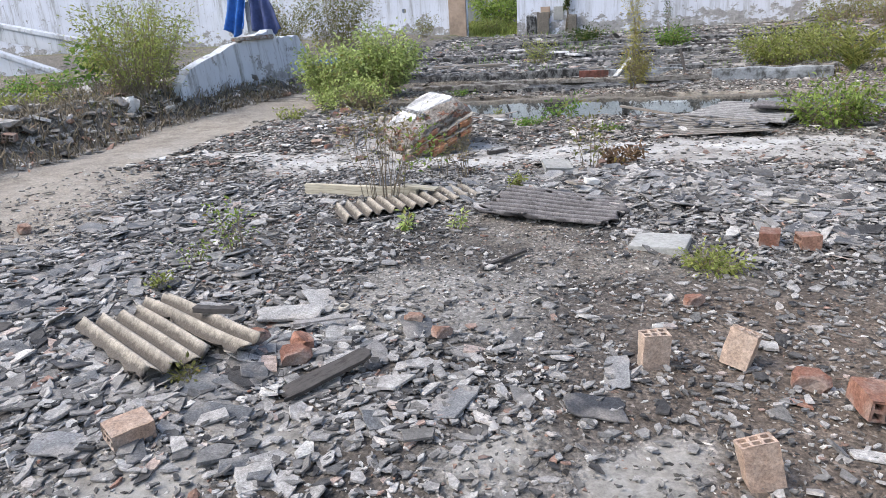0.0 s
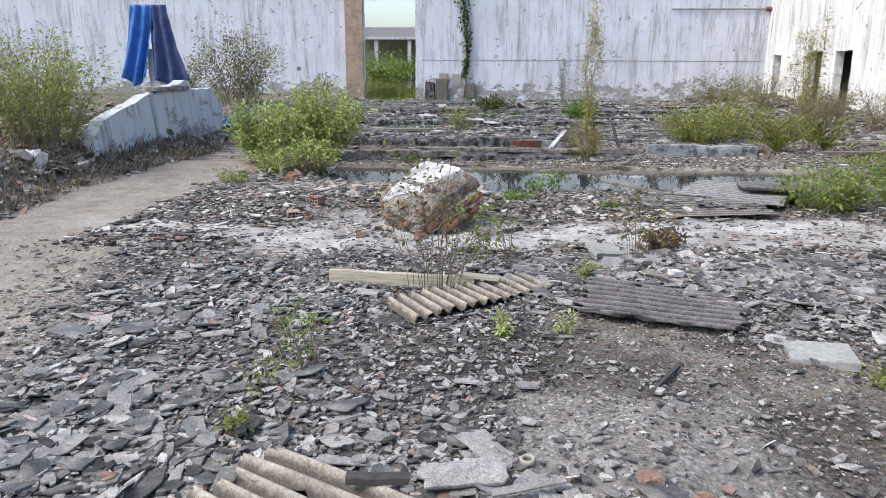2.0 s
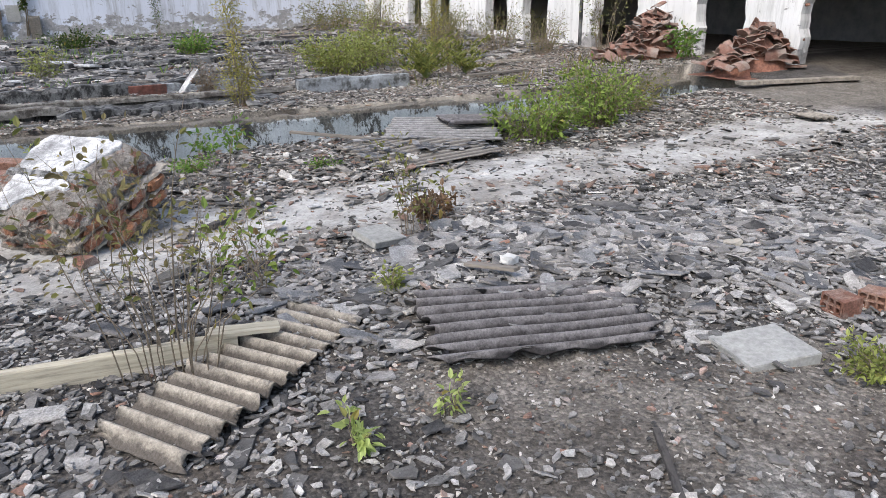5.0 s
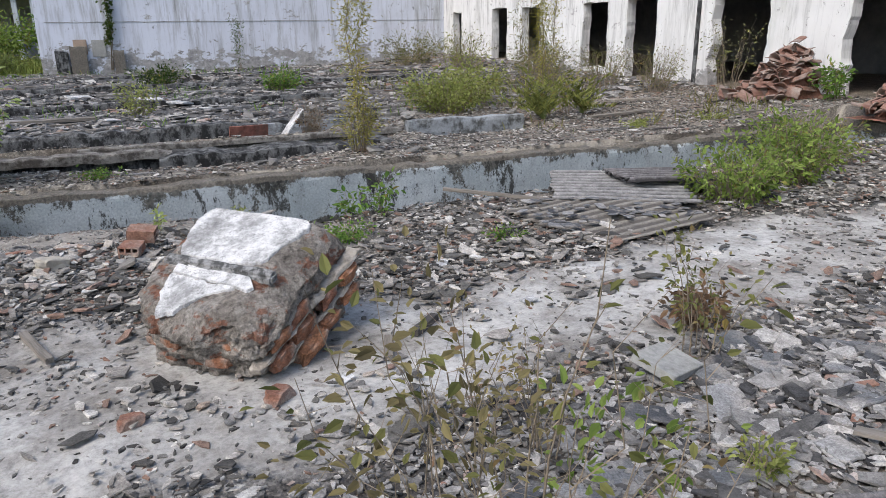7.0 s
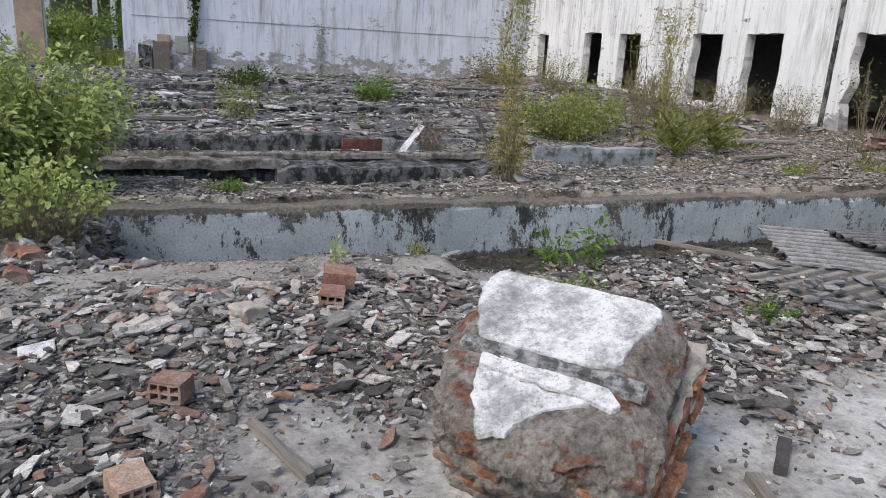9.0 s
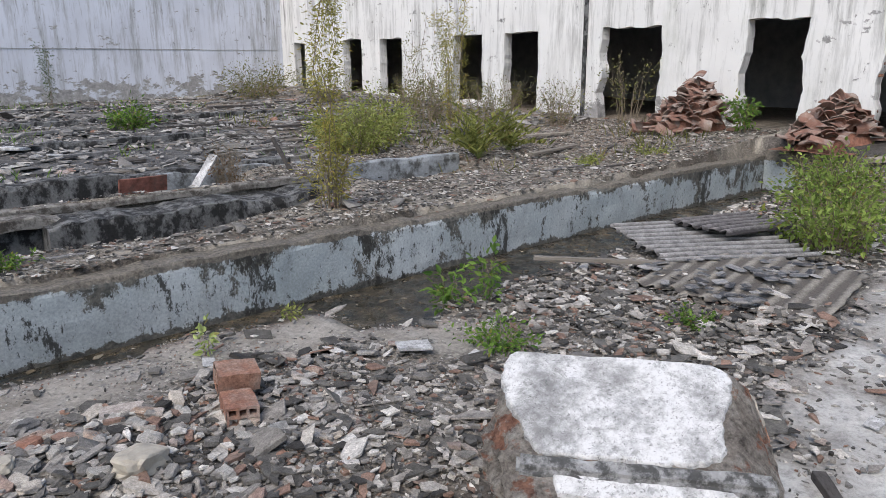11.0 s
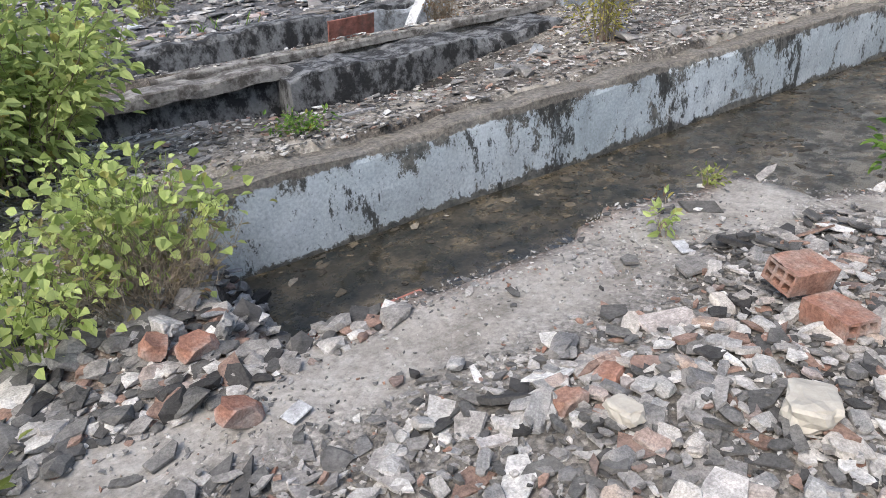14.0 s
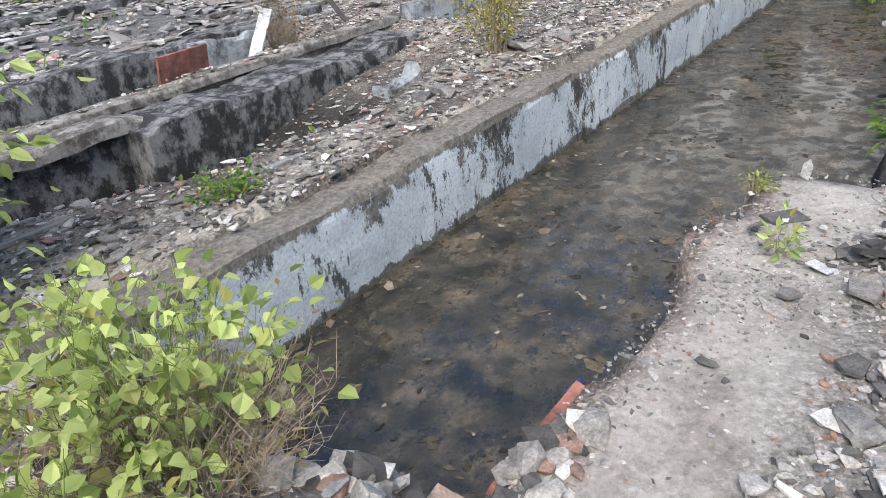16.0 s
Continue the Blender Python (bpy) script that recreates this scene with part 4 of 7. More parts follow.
shard_field("slab_chips", "small grey chips strewn over the pale concrete", x, y, sizes(r, len(x), 0.013, 0.5, 0.005, 0.045), sizes(r, len(x), 0.005, 0.4, 0.002, 0.01), 0.12, M_CHIP, r, 0.004)
x, y, r = scatter(34000, -6.6, 8.2, 12.18, 16.6, lambda x, y: np.where(height(x, y) > -0.2, 0.9, 0.3) * np.where(y < 13.2, 0.9, 1.0), 104)
shard_field("berm_chips", "brown chips and litter on the concrete berm", x, y, sizes(r, len(x), 0.014, 0.55, 0.005, 0.07), sizes(r, len(x), 0.006, 0.4, 0.003, 0.015), 0.2, M_CHIP, r, 0.02)
x, y, r = scatter(20000, -9.0, 8.2, 16.7, 31.8, lambda x, y: np.clip(0.7 + 0.8 * fbm(x, y, 0.6, 95), 0.1, 1) * (1.0 - 0.5 * step(24, 31, y)), 105)
shard_field("far_shards", "grey roofing shards over the far floor", x, y, sizes(r, len(x), 0.05, 0.55, 0.02, 0.22), sizes(r, len(x), 0.015, 0.4, 0.006, 0.04), 0.25, M_SHARD, r, 0.04)
x, y, r = scatter(16000, -14.0, -7.0, 2.5, 20.0, lambda x, y: step(0.65, 1.1, np.abs(x - path_mid(y))) * 0.9 * step(2.5, 5.5, y + 1.2 * fbm(x, y, 0.5, 119)), 106)
shard_field("bank_chips", "brown and grey rubble on the overgrown bank", x, y, sizes(r, len(x), 0.036, 0.6, 0.012, 0.16), sizes(r, len(x), 0.018, 0.5, 0.006, 0.06), 0.3, M_BANK, r, 0.05)


def dens_heap(x, y):
    a = np.exp(-(((x + 5.2) / 1.0) ** 2 + ((y - 9.0) / 0.7) ** 2)) + 0.8 * np.exp(-(((x + 4.5) / 0.8) ** 2 + ((y - 8.9) / 0.6) ** 2))
    return np.clip(a, 0, 1) * keep_off_block(x, y) * (1 - 0.93 * lip_mask(x, y))


x, y, r = scatter(6500, -7.2, -2.4, 7.2, 10.6, dens_heap, 107)
lump_field("mortar_rubble", "heap of broken mortar and brick rubble", x, y, sizes(r, len(x), 0.011, 0.65, 0.004, 0.045), M_CHUNK, r)
x, y, r = scatter(4500, -6.8, -4.7, 10.0, 12.0, lambda x, y: 0.95 * (1 - step(-5.5, -5.0, x + 0.35 * fbm(x, y, 2.0, 121))), 108)
lump_field("trench_rubble", "rubble choking the end of the trench", x, y, sizes(r, len(x), 0.022, 0.55, 0.008, 0.07), M_CHIP, r)
x, y, r = scatter(2600, -13.5, -8.6, 3.0, 17.0, lambda x, y: step(0.8, 1.3, path_mid(y) - x) * np.clip(0.4 + fbm(x, y, 0.8, 97), 0.05, 1), 109)
lump_field("bank_rubble", "broken brick and mortar lumps on the bank", x, y, sizes(r, len(x), 0.06, 0.5, 0.02, 0.2), M_CHUNK, r)
x, y, r = scatter(70000, -6.5, 3.0, 0.6, 7.2, lambda x, y: (1 - 0.9 * pale_mask(x, y)) * keep_off_block(x, y) * np.clip(0.5 + 0.8 * fbm(x, y, 1.5, 115), 0.1, 1), 114)
shard_field("fine_grit", "fine grey and brown grit between the shards", x, y, sizes(r, len(x), 0.0075, 0.4, 0.003, 0.018), sizes(r, len(x), 0.003, 0.3, 0.0015, 0.006), 0.25, M_CHIP, r, 0.004, 4)
x, y, r = scatter(30000, -6.8, -1.5, 7.0, 10.4, lambda x, y: keep_off_block(x, y) * on_floor(x, y) * (1 - 0.9 * pale_mask(x, y)) * (1 - 0.96 * lip_mask(x, y)) * np.clip(0.6 + 0.8 * fbm(x, y, 1.5, 117), 0.1, 1), 115)
shard_field("rubble_grit", "fine pale grit of mortar and brick", x, y, sizes(r, len(x), 0.009, 0.45, 0.003, 0.022), sizes(r, len(x), 0.005, 0.3, 0.002, 0.01), 0.3, M_CHUNK, r, 0.005, 4)
x, y, r = scatter(1500, -6.9, 3.5, 0.3, 6.5, lambda x, y: dens_main(x, y) * 0.5, 110)
lump_field("pebble_rubble", "small pebbles of mortar among the shards", x, y, sizes(r, len(x), 0.013, 0.4, 0.006, 0.03), M_CHUNK, r)
x, y, r = scatter(700, -8.0, 8.2, 11.5, 31.6, lambda x, y: on_floor(x, y) * (y > 12.4), 111)
lump_field("floor_rubble", "scattered mortar lumps over the far floor", x, y, sizes(r, len(x), 0.045, 0.5, 0.02, 0.14), M_CHUNK, r)
x, y, r = scatter(14000, -7.0, -2.4, 9.1, 10.4, lambda x, y: lip_mask(x, y) * on_floor(x, y) * np.clip(0.35 + fbm(x, y, 2.0, 129), 0.05, 1), 119)
shard_field("lip_grit", "tiny pale specks of grit on the concrete lip", x, y, sizes(r, len(x), 0.005, 0.55, 0.002, 0.022), sizes(r, len(x), 0.004, 0.3, 0.002, 0.008), 0.2, M_CHUNK, r, 0.002, 4)
# floating scum and litter in the water
x, y, r = scatter(5200, -5.6, 6.5, 10.2, 11.98, lambda x, y: np.clip(0.25 + fbm(x, y, 1.5, 99) + 0.5 * step(11.7, 11.95, y), 0, 1), 112)
shard_field("water_litter", "dead leaves and scum floating on the trench water", x, y, sizes(r, len(x), 0.013, 0.7, 0.004, 0.06), np.full(len(x), 0.003), 0.04, M_LITTER, r, 0.0, 5, np.full(len(x), -0.618))


# ---------------------------------------------------------------- pieces
def lump_mesh(name, sx, sy, sz, mat, seed, rough=0.22, sub=2):
    rng = random.Random(seed)
    bm = bmesh.new()
    bmesh.ops.create_icosphere(bm, subdivisions=sub, radius=0.5)
    off = Vector((rng.uniform(0, 50), rng.uniform(0, 50), rng.uniform(0, 50)))
    for v in bm.verts:
        c = v.co * 2
        p = Vector([math.copysign(abs(a) ** 0.55, a) for a in c]) * 0.5
        p *= 1 + rough * noise.noise(c * 1.4 + off) + rough * 0.5 * noise.noise(c * 4 + off)
        v.co = (p.x * sx, p.y * sy, p.z * sz)
    me = bpy.data.meshes.new(name)
    bm.to_mesh(me)
    bm.free()
    me.materials.append(mat)
    me.polygons.foreach_set("use_smooth", [False] * len(me.polygons))
    return me


def plate_mesh(name, a, b, t, mat, seed, sides=7):
    """A flat broken plate with a chipped rim."""
    rng = random.Random(seed)
    bm = bmesh.new()
    ring = []
    for k in range(sides * 3):
        f = k / (sides * 3) * math.tau
        m = max(abs(math.cos(f)), abs(math.sin(f)))
        ring.append(Vector((math.cos(f) / m * a / 2 * rng.uniform(0.86, 1.06), math.sin(f) / m * b / 2 * rng.uniform(0.86, 1.06), 0)))
    top = [bm.verts.new(p + Vector((0, 0, t))) for p in ring]
    mid = [bm.verts.new(p * 1.03 + Vector((0, 0, t * 0.6))) for p in ring]
    low = [bm.verts.new(p) for p in ring]
    bm.faces.new(top)
    bm.faces.new(low[::-1])
    n = len(ring)
    for k in range(n):
        q = (k + 1) % n
        bm.faces.new((top[k], mid[k], mid[q], top[q]))
        bm.faces.new((mid[k], low[k], low[q], mid[q]))
    me = bpy.data.meshes.new(name)
    bmesh.ops.recalc_face_normals(bm, faces=bm.faces)
    bm.to_mesh(me)
    bm.free()
    me.materials.append(mat)
    return me


def brick_mesh(name, w, h, l, mat, cols=2, rows=3, wall=0.011, seed=0):
    """A hollow clay brick: w by h across its ends, l long, holes along its length, base on z = 0."""
    rng = random.Random(seed)
    bm = bmesh.new()

    def cuts(size, n):
        cell = (size - wall * (n + 1)) / n
        out = [0.0]
        for k in range(n):
            out += [out[-1] + wall, out[-1] + wall + cell]
        return [c - size / 2 for c in out + [size]]
    us, vs = cuts(w, cols), [c + h / 2 for c in cuts(h, rows)]

    def q(*p):
        bm.faces.new([bm.verts.new(c) for c in p])
    for end, deep in ((-l / 2, l * 0.75), (l / 2, -l * 0.2)):
        for i in range(len(us) - 1):
            for j in range(len(vs) - 1):
                u0, u1, v0, v1 = us[i], us[i + 1], vs[j], vs[j + 1]
                if i % 2 == 1 and j % 2 == 1:
                    e = end + deep
                    q((u0, end, v0), (u1, end, v0), (u1, e, v0), (u0, e, v0))
                    q((u0, end, v1), (u0, e, v1), (u1, e, v1), (u1, end, v1))
                    q((u0, end, v0), (u0, e, v0), (u0, e, v1), (u0, end, v1))
                    q((u1, end, v0), (u1, end, v1), (u1, e, v1), (u1, e, v0))
                    q((u0, e, v0), (u1, e, v0), (u1, e, v1), (u0, e, v1))
                else:
                    q((u0, end, v0), (u1, end, v0), (u1, end, v1), (u0, end, v1))
    a, b, c, d = (-w / 2, 0), (w / 2, 0), (w / 2, h), (-w / 2, h)
    n = 6
    for p0, p1 in ((a, b), (b, c), (c, d), (d, a)):
        for k in range(n):
            y0, y1 = -l / 2 + l * k / n, -l / 2 + l * (k + 1) / n
            q((p0[0], y0, p0[1]), (p1[0], y0, p1[1]), (p1[0], y1, p1[1]), (p0[0], y1, p0[1]))
    bmesh.ops.remove_doubles(bm, verts=bm.verts, dist=0.0005)
    for v in bm.verts:
        v.co += 0.007 * noise.noise_vector(v.co * 14 + Vector((seed * 3.1, 0, 0))) + 0.003 * noise.noise_vector(v.co * 60)
    me = bpy.data.meshes.new(name)
    bmesh.ops.recalc_face_normals(bm, faces=bm.faces)
    bm.to_mesh(me)
    bm.free()
    me.materials.append(mat)
    return me


def drop(name, me, label, category, x, y, z=0.0, rx=0, ry=0, rz=0, group="", s=1.0):
    ob = tagged(new(name, me), label, category, group)
    ob.matrix_world = pose(x, y, gz(x, y) + z, rx, ry, rz) @ Matrix.Scale(s, 4)
    return ob


B_FULL = brick_mesh("hollow_brick", 0.14, 0.09, 0.19, M_TERRA, 3, 2, seed=1)
B_PALE = brick_mesh("hollow_brick_dusty", 0.14, 0.09, 0.19, M_TERRA_PALE, 3, 2, seed=2)
B_SHORT = brick_mesh("hollow_brick_short", 0.14, 0.09, 0.12, M_TERRA, 3, 2, seed=3)
B_BROKEN = lump_mesh("broken_brick", 0.15, 0.10, 0.08, M_TERRA, 11, 0.35)
B_BROKEN2 = lump_mesh("broken_brick_b", 0.11, 0.08, 0.06, M_TERRA, 12, 0.4)
GB = "loose bricks"
for lab, me, px, py, dz, rx, ry, rz in [
        ("dusty terracotta hollow brick standing upright on the shards", B_PALE, -1.08, 2.20, 0.085, 90, 0, 20),
        ("pale hollow brick standing tilted on the shards", B_PALE, -0.68, 2.28, 0.085, 78, 10, -25),
        ("broken orange brick lying on the dirt", B_BROKEN, -0.44, 2.08, 0.04, 0, 0, -10),
        ("orange hollow brick showing its holes on the dirt", B_FULL, -0.25, 1.90, 0.02, 0, 8, 10),
        ("dusty hollow brick with chipped corners on the dirt", B_PALE, -0.74, 1.43, 0.07, 80, -12, 15),
        ("long dusty orange brick lying among shards", B_PALE, -3.10, 1.20, 0.02, 0, 8, -32),
        ("broken orange brick on the shard heap", B_BROKEN, -2.72, 1.92, 0.05, 10, 0, 25),
        ("orange brick fragments on the shard heap", B_BROKEN, -3.05, 2.12, 0.05, 0, 15, 60),
        ("orange brick fragments on the shard heap", B_BROKEN, -2.78, 2.10, 0.05, 20, 0, 130),
        ("small orange brick fragment on bare concrete", B_BROKEN2, -2.09, 2.27, 0.03, 0, 20, 60),
        ("small orange brick fragment on bare concrete", B_BROKEN2, -2.27, 2.40, 0.025, 0, 0, 10),
        ("dull red brick half lying on shards", B_SHORT, -0.32, 3.95, 0.01, 0, 0, 80),
        ("dull red brick half lying on shards", B_SHORT, -0.10, 3.90, 0.01, 0, 5, 100),
        ("small orange brick fragment on the dirt", B_BROKEN2, -0.85, 2.92, 0.03, 0, 0, 30),
        ("red hollow brick on the rubble heap", B_FULL, -4.17, 8.95, 0.01, 0, 4, -15),
        ("red hollow brick resting on another brick", B_FULL, -4.09, 9.15, 0.075, 6, -8, 75),
        ("brown hollow brick on its side in rubble", B_SHORT, -5.02, 8.02, 0.03, 0, 0, -30),
        ("dull red brick fragment on pale dust", B_BROKEN2, -4.22, 6.60, 0.02, 0, 0, 15),
        ("dark red brick half beside the masonry block", B_BROKEN, -3.62, 6.55, 0.02, 0, 10, 40),
        ("dull red brick fragment at the rubble heap", B_BROKEN2, -4.95, 7.35, 0.02, 0, 0, 65),
        ("dusty grey-brown hollow brick on pale dust", B_PALE, -5.15, 7.45, 0.0, 0, 0, 20),
        ("dull red brick fragment half buried in rubble", B_BROKEN2, -4.93, 9.22, 0.01, 15, 0, 200),
        ("orange brick fragment in rubble", B_BROKEN2, -5.12, 9.20, 0.02, 0, 0, 0),
        ("dusty hollow brick at the trench end", B_PALE, -5.46, 10.42, 0.02, 0, 0, 80),
        ("red brick fragment on the rubble", B_BROKEN, -5.9, 9.85, 0.05, 0, 30, 10),
        ("red brick on the bank rubble", B_FULL, -8.9, 6.4, 0.05, 0, 10, 30),
        ("red brick fragment by the track", B_BROKEN, -6.35, 3.6, 0.04, 0, 0, 40),
        ("red brick fragment by the track", B_BROKEN, -6.15, 3.75, 0.04, 0, 0, 140),
        ("red brick fragment by the track", B_BROKEN2, -6.5, 3.45, 0.04, 0, 0, 90)]:
    drop("brick", me, lab, "brick", px, py, dz, rx, ry, rz, GB, 0.88 if me is B_PALE else 1.0)

def square_plate(name, a, b, t, mat):
    bm = box_bm(-a / 2, a / 2, -b / 2, b / 2, 0, t, 0.004)
    for v in bm.verts:
        v.co += 0.006 * noise.noise_vector(v.co * 15)
    me = bpy.data.meshes.new(name)
    bm.to_mesh(me)
    bm.free()
    me.materials.append(mat)
    me.polygons.foreach_set("use_smooth", [False] * len(me.polygons))
    return me


SLABS = [square_plate("concrete_slab", 0.36, 0.30, 0.06, M_SLAB), square_plate("tile_white", 0.19, 0.13, 0.016, M_PLASTER), plate_mesh("cream_plate", 0.2, 0.13, 0.03, M_CREAM, 23)]
drop("concrete_slab", SLABS[0], "small grey square concrete slab on the dirt", "slab", -1.0, 3.85, -0.025, 1, -2, -12)
drop("concrete_slab", SLABS[0], "grey concrete lump slab on the shards", "slab", -1.93, 6.02, 0.05, 12, 6, 20, s=0.75)
drop("wall_tile", SLABS[1], "white glazed tile lying on the ground", "tile", -3.08, 9.1, 0.03, 0, 3, -25)
drop("white_stone", lump_mesh("white_rock", 0.13, 0.08, 0.05, M_WHITE, 410, 0.4), "flat white stone on the shard heap", "stone", -1.53, 5.10, 0.05, 8, 10, 30)
drop("cream_stone", lump_mesh("cream_rock_flat", 0.16, 0.09, 0.045, M_CREAM, 411, 0.4), "flat cream stone on the shards", "stone", -0.05, 4.85, 0.03, 0, 5, 10)

def ring_mesh(name, big, small, mat):
    vs, fs = [], []
    n, m = 24, 10
    for i in range(n):
        for j in range(m):
            a, b = i / n * math.tau, j / m * math.tau
            rad = big + small * math.cos(b)
            vs.append((rad * math.cos(a), rad * math.sin(a), small * 1.6 * math.sin(b) + small * 1.6))
            fs.append((i * m + j, (i + 1) % n * m + j, (i + 1) % n * m + (j + 1) % m, i * m + (j + 1) % m))
    me = bpy.data.meshes.new(name)
    me.from_pydata(vs, [], fs)
    me.update()
    me.materials.append(mat)
    return me


drop("pipe_collar", ring_mesh("pipe_collar", 0.026, 0.008, M_CREAM), "small cream pipe collar lying on the dirt", "pipe fitting", -2.74, 2.57, 0.012, 6, -4, 0)

# loose plates and stones of their own
PLATES = [plate_mesh("roof_shard", random.Random(k).uniform(0.10, 0.30), random.Random(k + 50).uniform(0.07, 0.17), random.Random(k + 90).uniform(0.008, 0.016), M_PLATE, 200 + k, 5) for k in range(14)]
STONES = [lump_mesh("rubble_stone", random.Random(k).uniform(0.07, 0.17), random.Random(k + 7).uniform(0.06, 0.12), random.Random(k + 9).uniform(0.025, 0.055), M_STONE, 300 + k, 0.35) for k in range(12)]
rp = random.Random(77)
count = 0
while count < 290:
    px, py = rp.uniform(-6.2, 1.6), rp.uniform(0.7, 6.4)
    w = dens_main(np.array([px]), np.array([py]))[0]
    near = float(heaps(np.array([px]), np.array([py]))[0])
    if rp.random() < w * near:
        drop("roof_shard", rp.choice(PLATES), "flat broken grey roofing shard lying on rubble", "shard", px, py, 0.012, rp.uniform(-14, 14), rp.uniform(-14, 14), rp.uniform(0, 360), "loose roofing shards")
        count += 1
count = 0
while count < 120:
    px, py = rp.uniform(-6.9, -2.6), rp.uniform(7.0, 10.4)
    if rp.random() < float(dens_heap(np.array([px]), np.array([py]))[0]):
        drop("rubble_stone", rp.choice(STONES), "broken lump of mortar or brick in the rubble", "rubble", px, py, 0.025, rp.uniform(-25, 25), rp.uniform(-25, 25), rp.uniform(0, 360), "rubble stones", rp.uniform(0.3, 0.85))
        count += 1


# ---------------------------------------------------------------- corrugated sheets
def sheet_bm(w, l, pitch, amp, seed, jag=0.03, thick=0.007, sag=0.02):
    """A broken corrugated sheet: w across the waves, l along them."""
    nu, nv = int(w / pitch * 10), 14
    def row(v, z):
        out = []
        for i in range(nu + 1):
            a = -w / 2 + w * i / nu
            e = 0.5 * noise.noise(Vector((a * 7, v * 3, seed * 5.3))) + 0.5 * noise.noise(Vector((a * 22, v * 3, seed)))
            b = -l / 2 + l * v / nv
            if v in (0, nv):
                b += (jag * e * 2 + jag * 0.6) * (1 if v == 0 else -1)
            edge = min(i, nu - i) / nu
            if edge < 0.02:
                a += jag * 0.6 * noise.noise(Vector((b * 9, seed, 1))) * (1 if i < nu / 2 else -1)
            out.append((a, b, z + amp * math.sin(i / 10 * math.tau) + sag * noise.noise(Vector((a * 1.5, b * 1.5, seed)))))
        return out
    top = [row(v, thick) for v in range(nv + 1)]
    verts = [p for rw in top for p in rw]
    n = len(verts)
    verts += [(a, b, c - thick) for a, b, c in verts]
    m = nu + 1
    faces = []
    for v in range(nv):
        for i in range(nu):
            k = v * m + i
            faces.append((k, k + 1, k + m + 1, k + m))
            faces.append((n + k, n + k + m, n + k + m + 1, n + k + 1))
    rim = [i for i in range(m)] + [v * m + nu for v in range(1, nv + 1)] + [nv * m + i for i in range(nu - 1, -1, -1)] + [v * m for v in range(nv - 1, 0, -1)]
    for k in range(len(rim)):
        a, b = rim[k], rim[(k + 1) % len(rim)]
        faces.append((a, n + a, n + b, b))
    return verts, faces


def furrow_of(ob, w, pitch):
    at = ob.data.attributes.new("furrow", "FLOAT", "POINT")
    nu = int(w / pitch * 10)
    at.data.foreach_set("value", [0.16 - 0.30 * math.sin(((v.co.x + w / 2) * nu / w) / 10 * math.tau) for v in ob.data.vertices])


def sheet(label, w, l, mat, x, y, z, yaw, rx=0, ry=0, seed=1, pitch=0.09, amp=0.02, jag=0.03):
    """yaw: the bearing of the waves, in degrees from y."""
    v, f = sheet_bm(w, l, pitch, amp, seed, jag)
    ob = from_arrays("corrugated_sheet", v, f, mat, smooth=True)
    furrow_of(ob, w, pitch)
    ob.matrix_world = pose(x, y, gz(x, y) + z, rx, ry, yaw)
    return tagged(ob, label, "roofing sheet", "corrugated sheets")


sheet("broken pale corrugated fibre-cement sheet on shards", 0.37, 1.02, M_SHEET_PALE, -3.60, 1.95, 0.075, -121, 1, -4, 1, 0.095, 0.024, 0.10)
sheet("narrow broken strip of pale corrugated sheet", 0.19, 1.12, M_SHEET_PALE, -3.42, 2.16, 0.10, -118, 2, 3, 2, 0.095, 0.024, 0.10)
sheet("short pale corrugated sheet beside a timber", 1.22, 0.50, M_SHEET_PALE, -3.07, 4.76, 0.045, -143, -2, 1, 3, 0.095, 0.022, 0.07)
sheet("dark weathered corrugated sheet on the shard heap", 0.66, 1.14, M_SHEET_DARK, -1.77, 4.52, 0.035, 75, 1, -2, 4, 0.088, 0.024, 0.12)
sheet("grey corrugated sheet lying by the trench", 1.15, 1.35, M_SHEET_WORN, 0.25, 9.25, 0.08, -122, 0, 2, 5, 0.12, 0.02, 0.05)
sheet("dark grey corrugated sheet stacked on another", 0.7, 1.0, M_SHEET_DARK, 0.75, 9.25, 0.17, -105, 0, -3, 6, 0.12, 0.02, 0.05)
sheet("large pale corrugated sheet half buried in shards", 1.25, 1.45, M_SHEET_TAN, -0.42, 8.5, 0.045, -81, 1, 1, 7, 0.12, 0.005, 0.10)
for k in range(80):
    px, py = rp.uniform(-1.15, 0.3), rp.uniform(8.15, 9.15)
    drop("roof_shard", PLATES[k % 14], "flat broken grey roofing shard on a corrugated sheet", "shard", px, py, 0.075, rp.uniform(-6, 6), rp.uniform(-6, 6), rp.uniform(0, 360), "loose roofing shards", rp.uniform(0.3, 0.75))
sheet("small pale corrugated piece on the floor slab", 0.35, 0.5, M_SHEET_PALE, 4.72, 7.75, 0.05, -20, 0, 0, 8)
sheet("broken grey corrugated sheet on the bank", 0.9, 1.3, M_SHEET_GREY, -11.6, 9.2, 0.12, 30, 10, 6, 9)


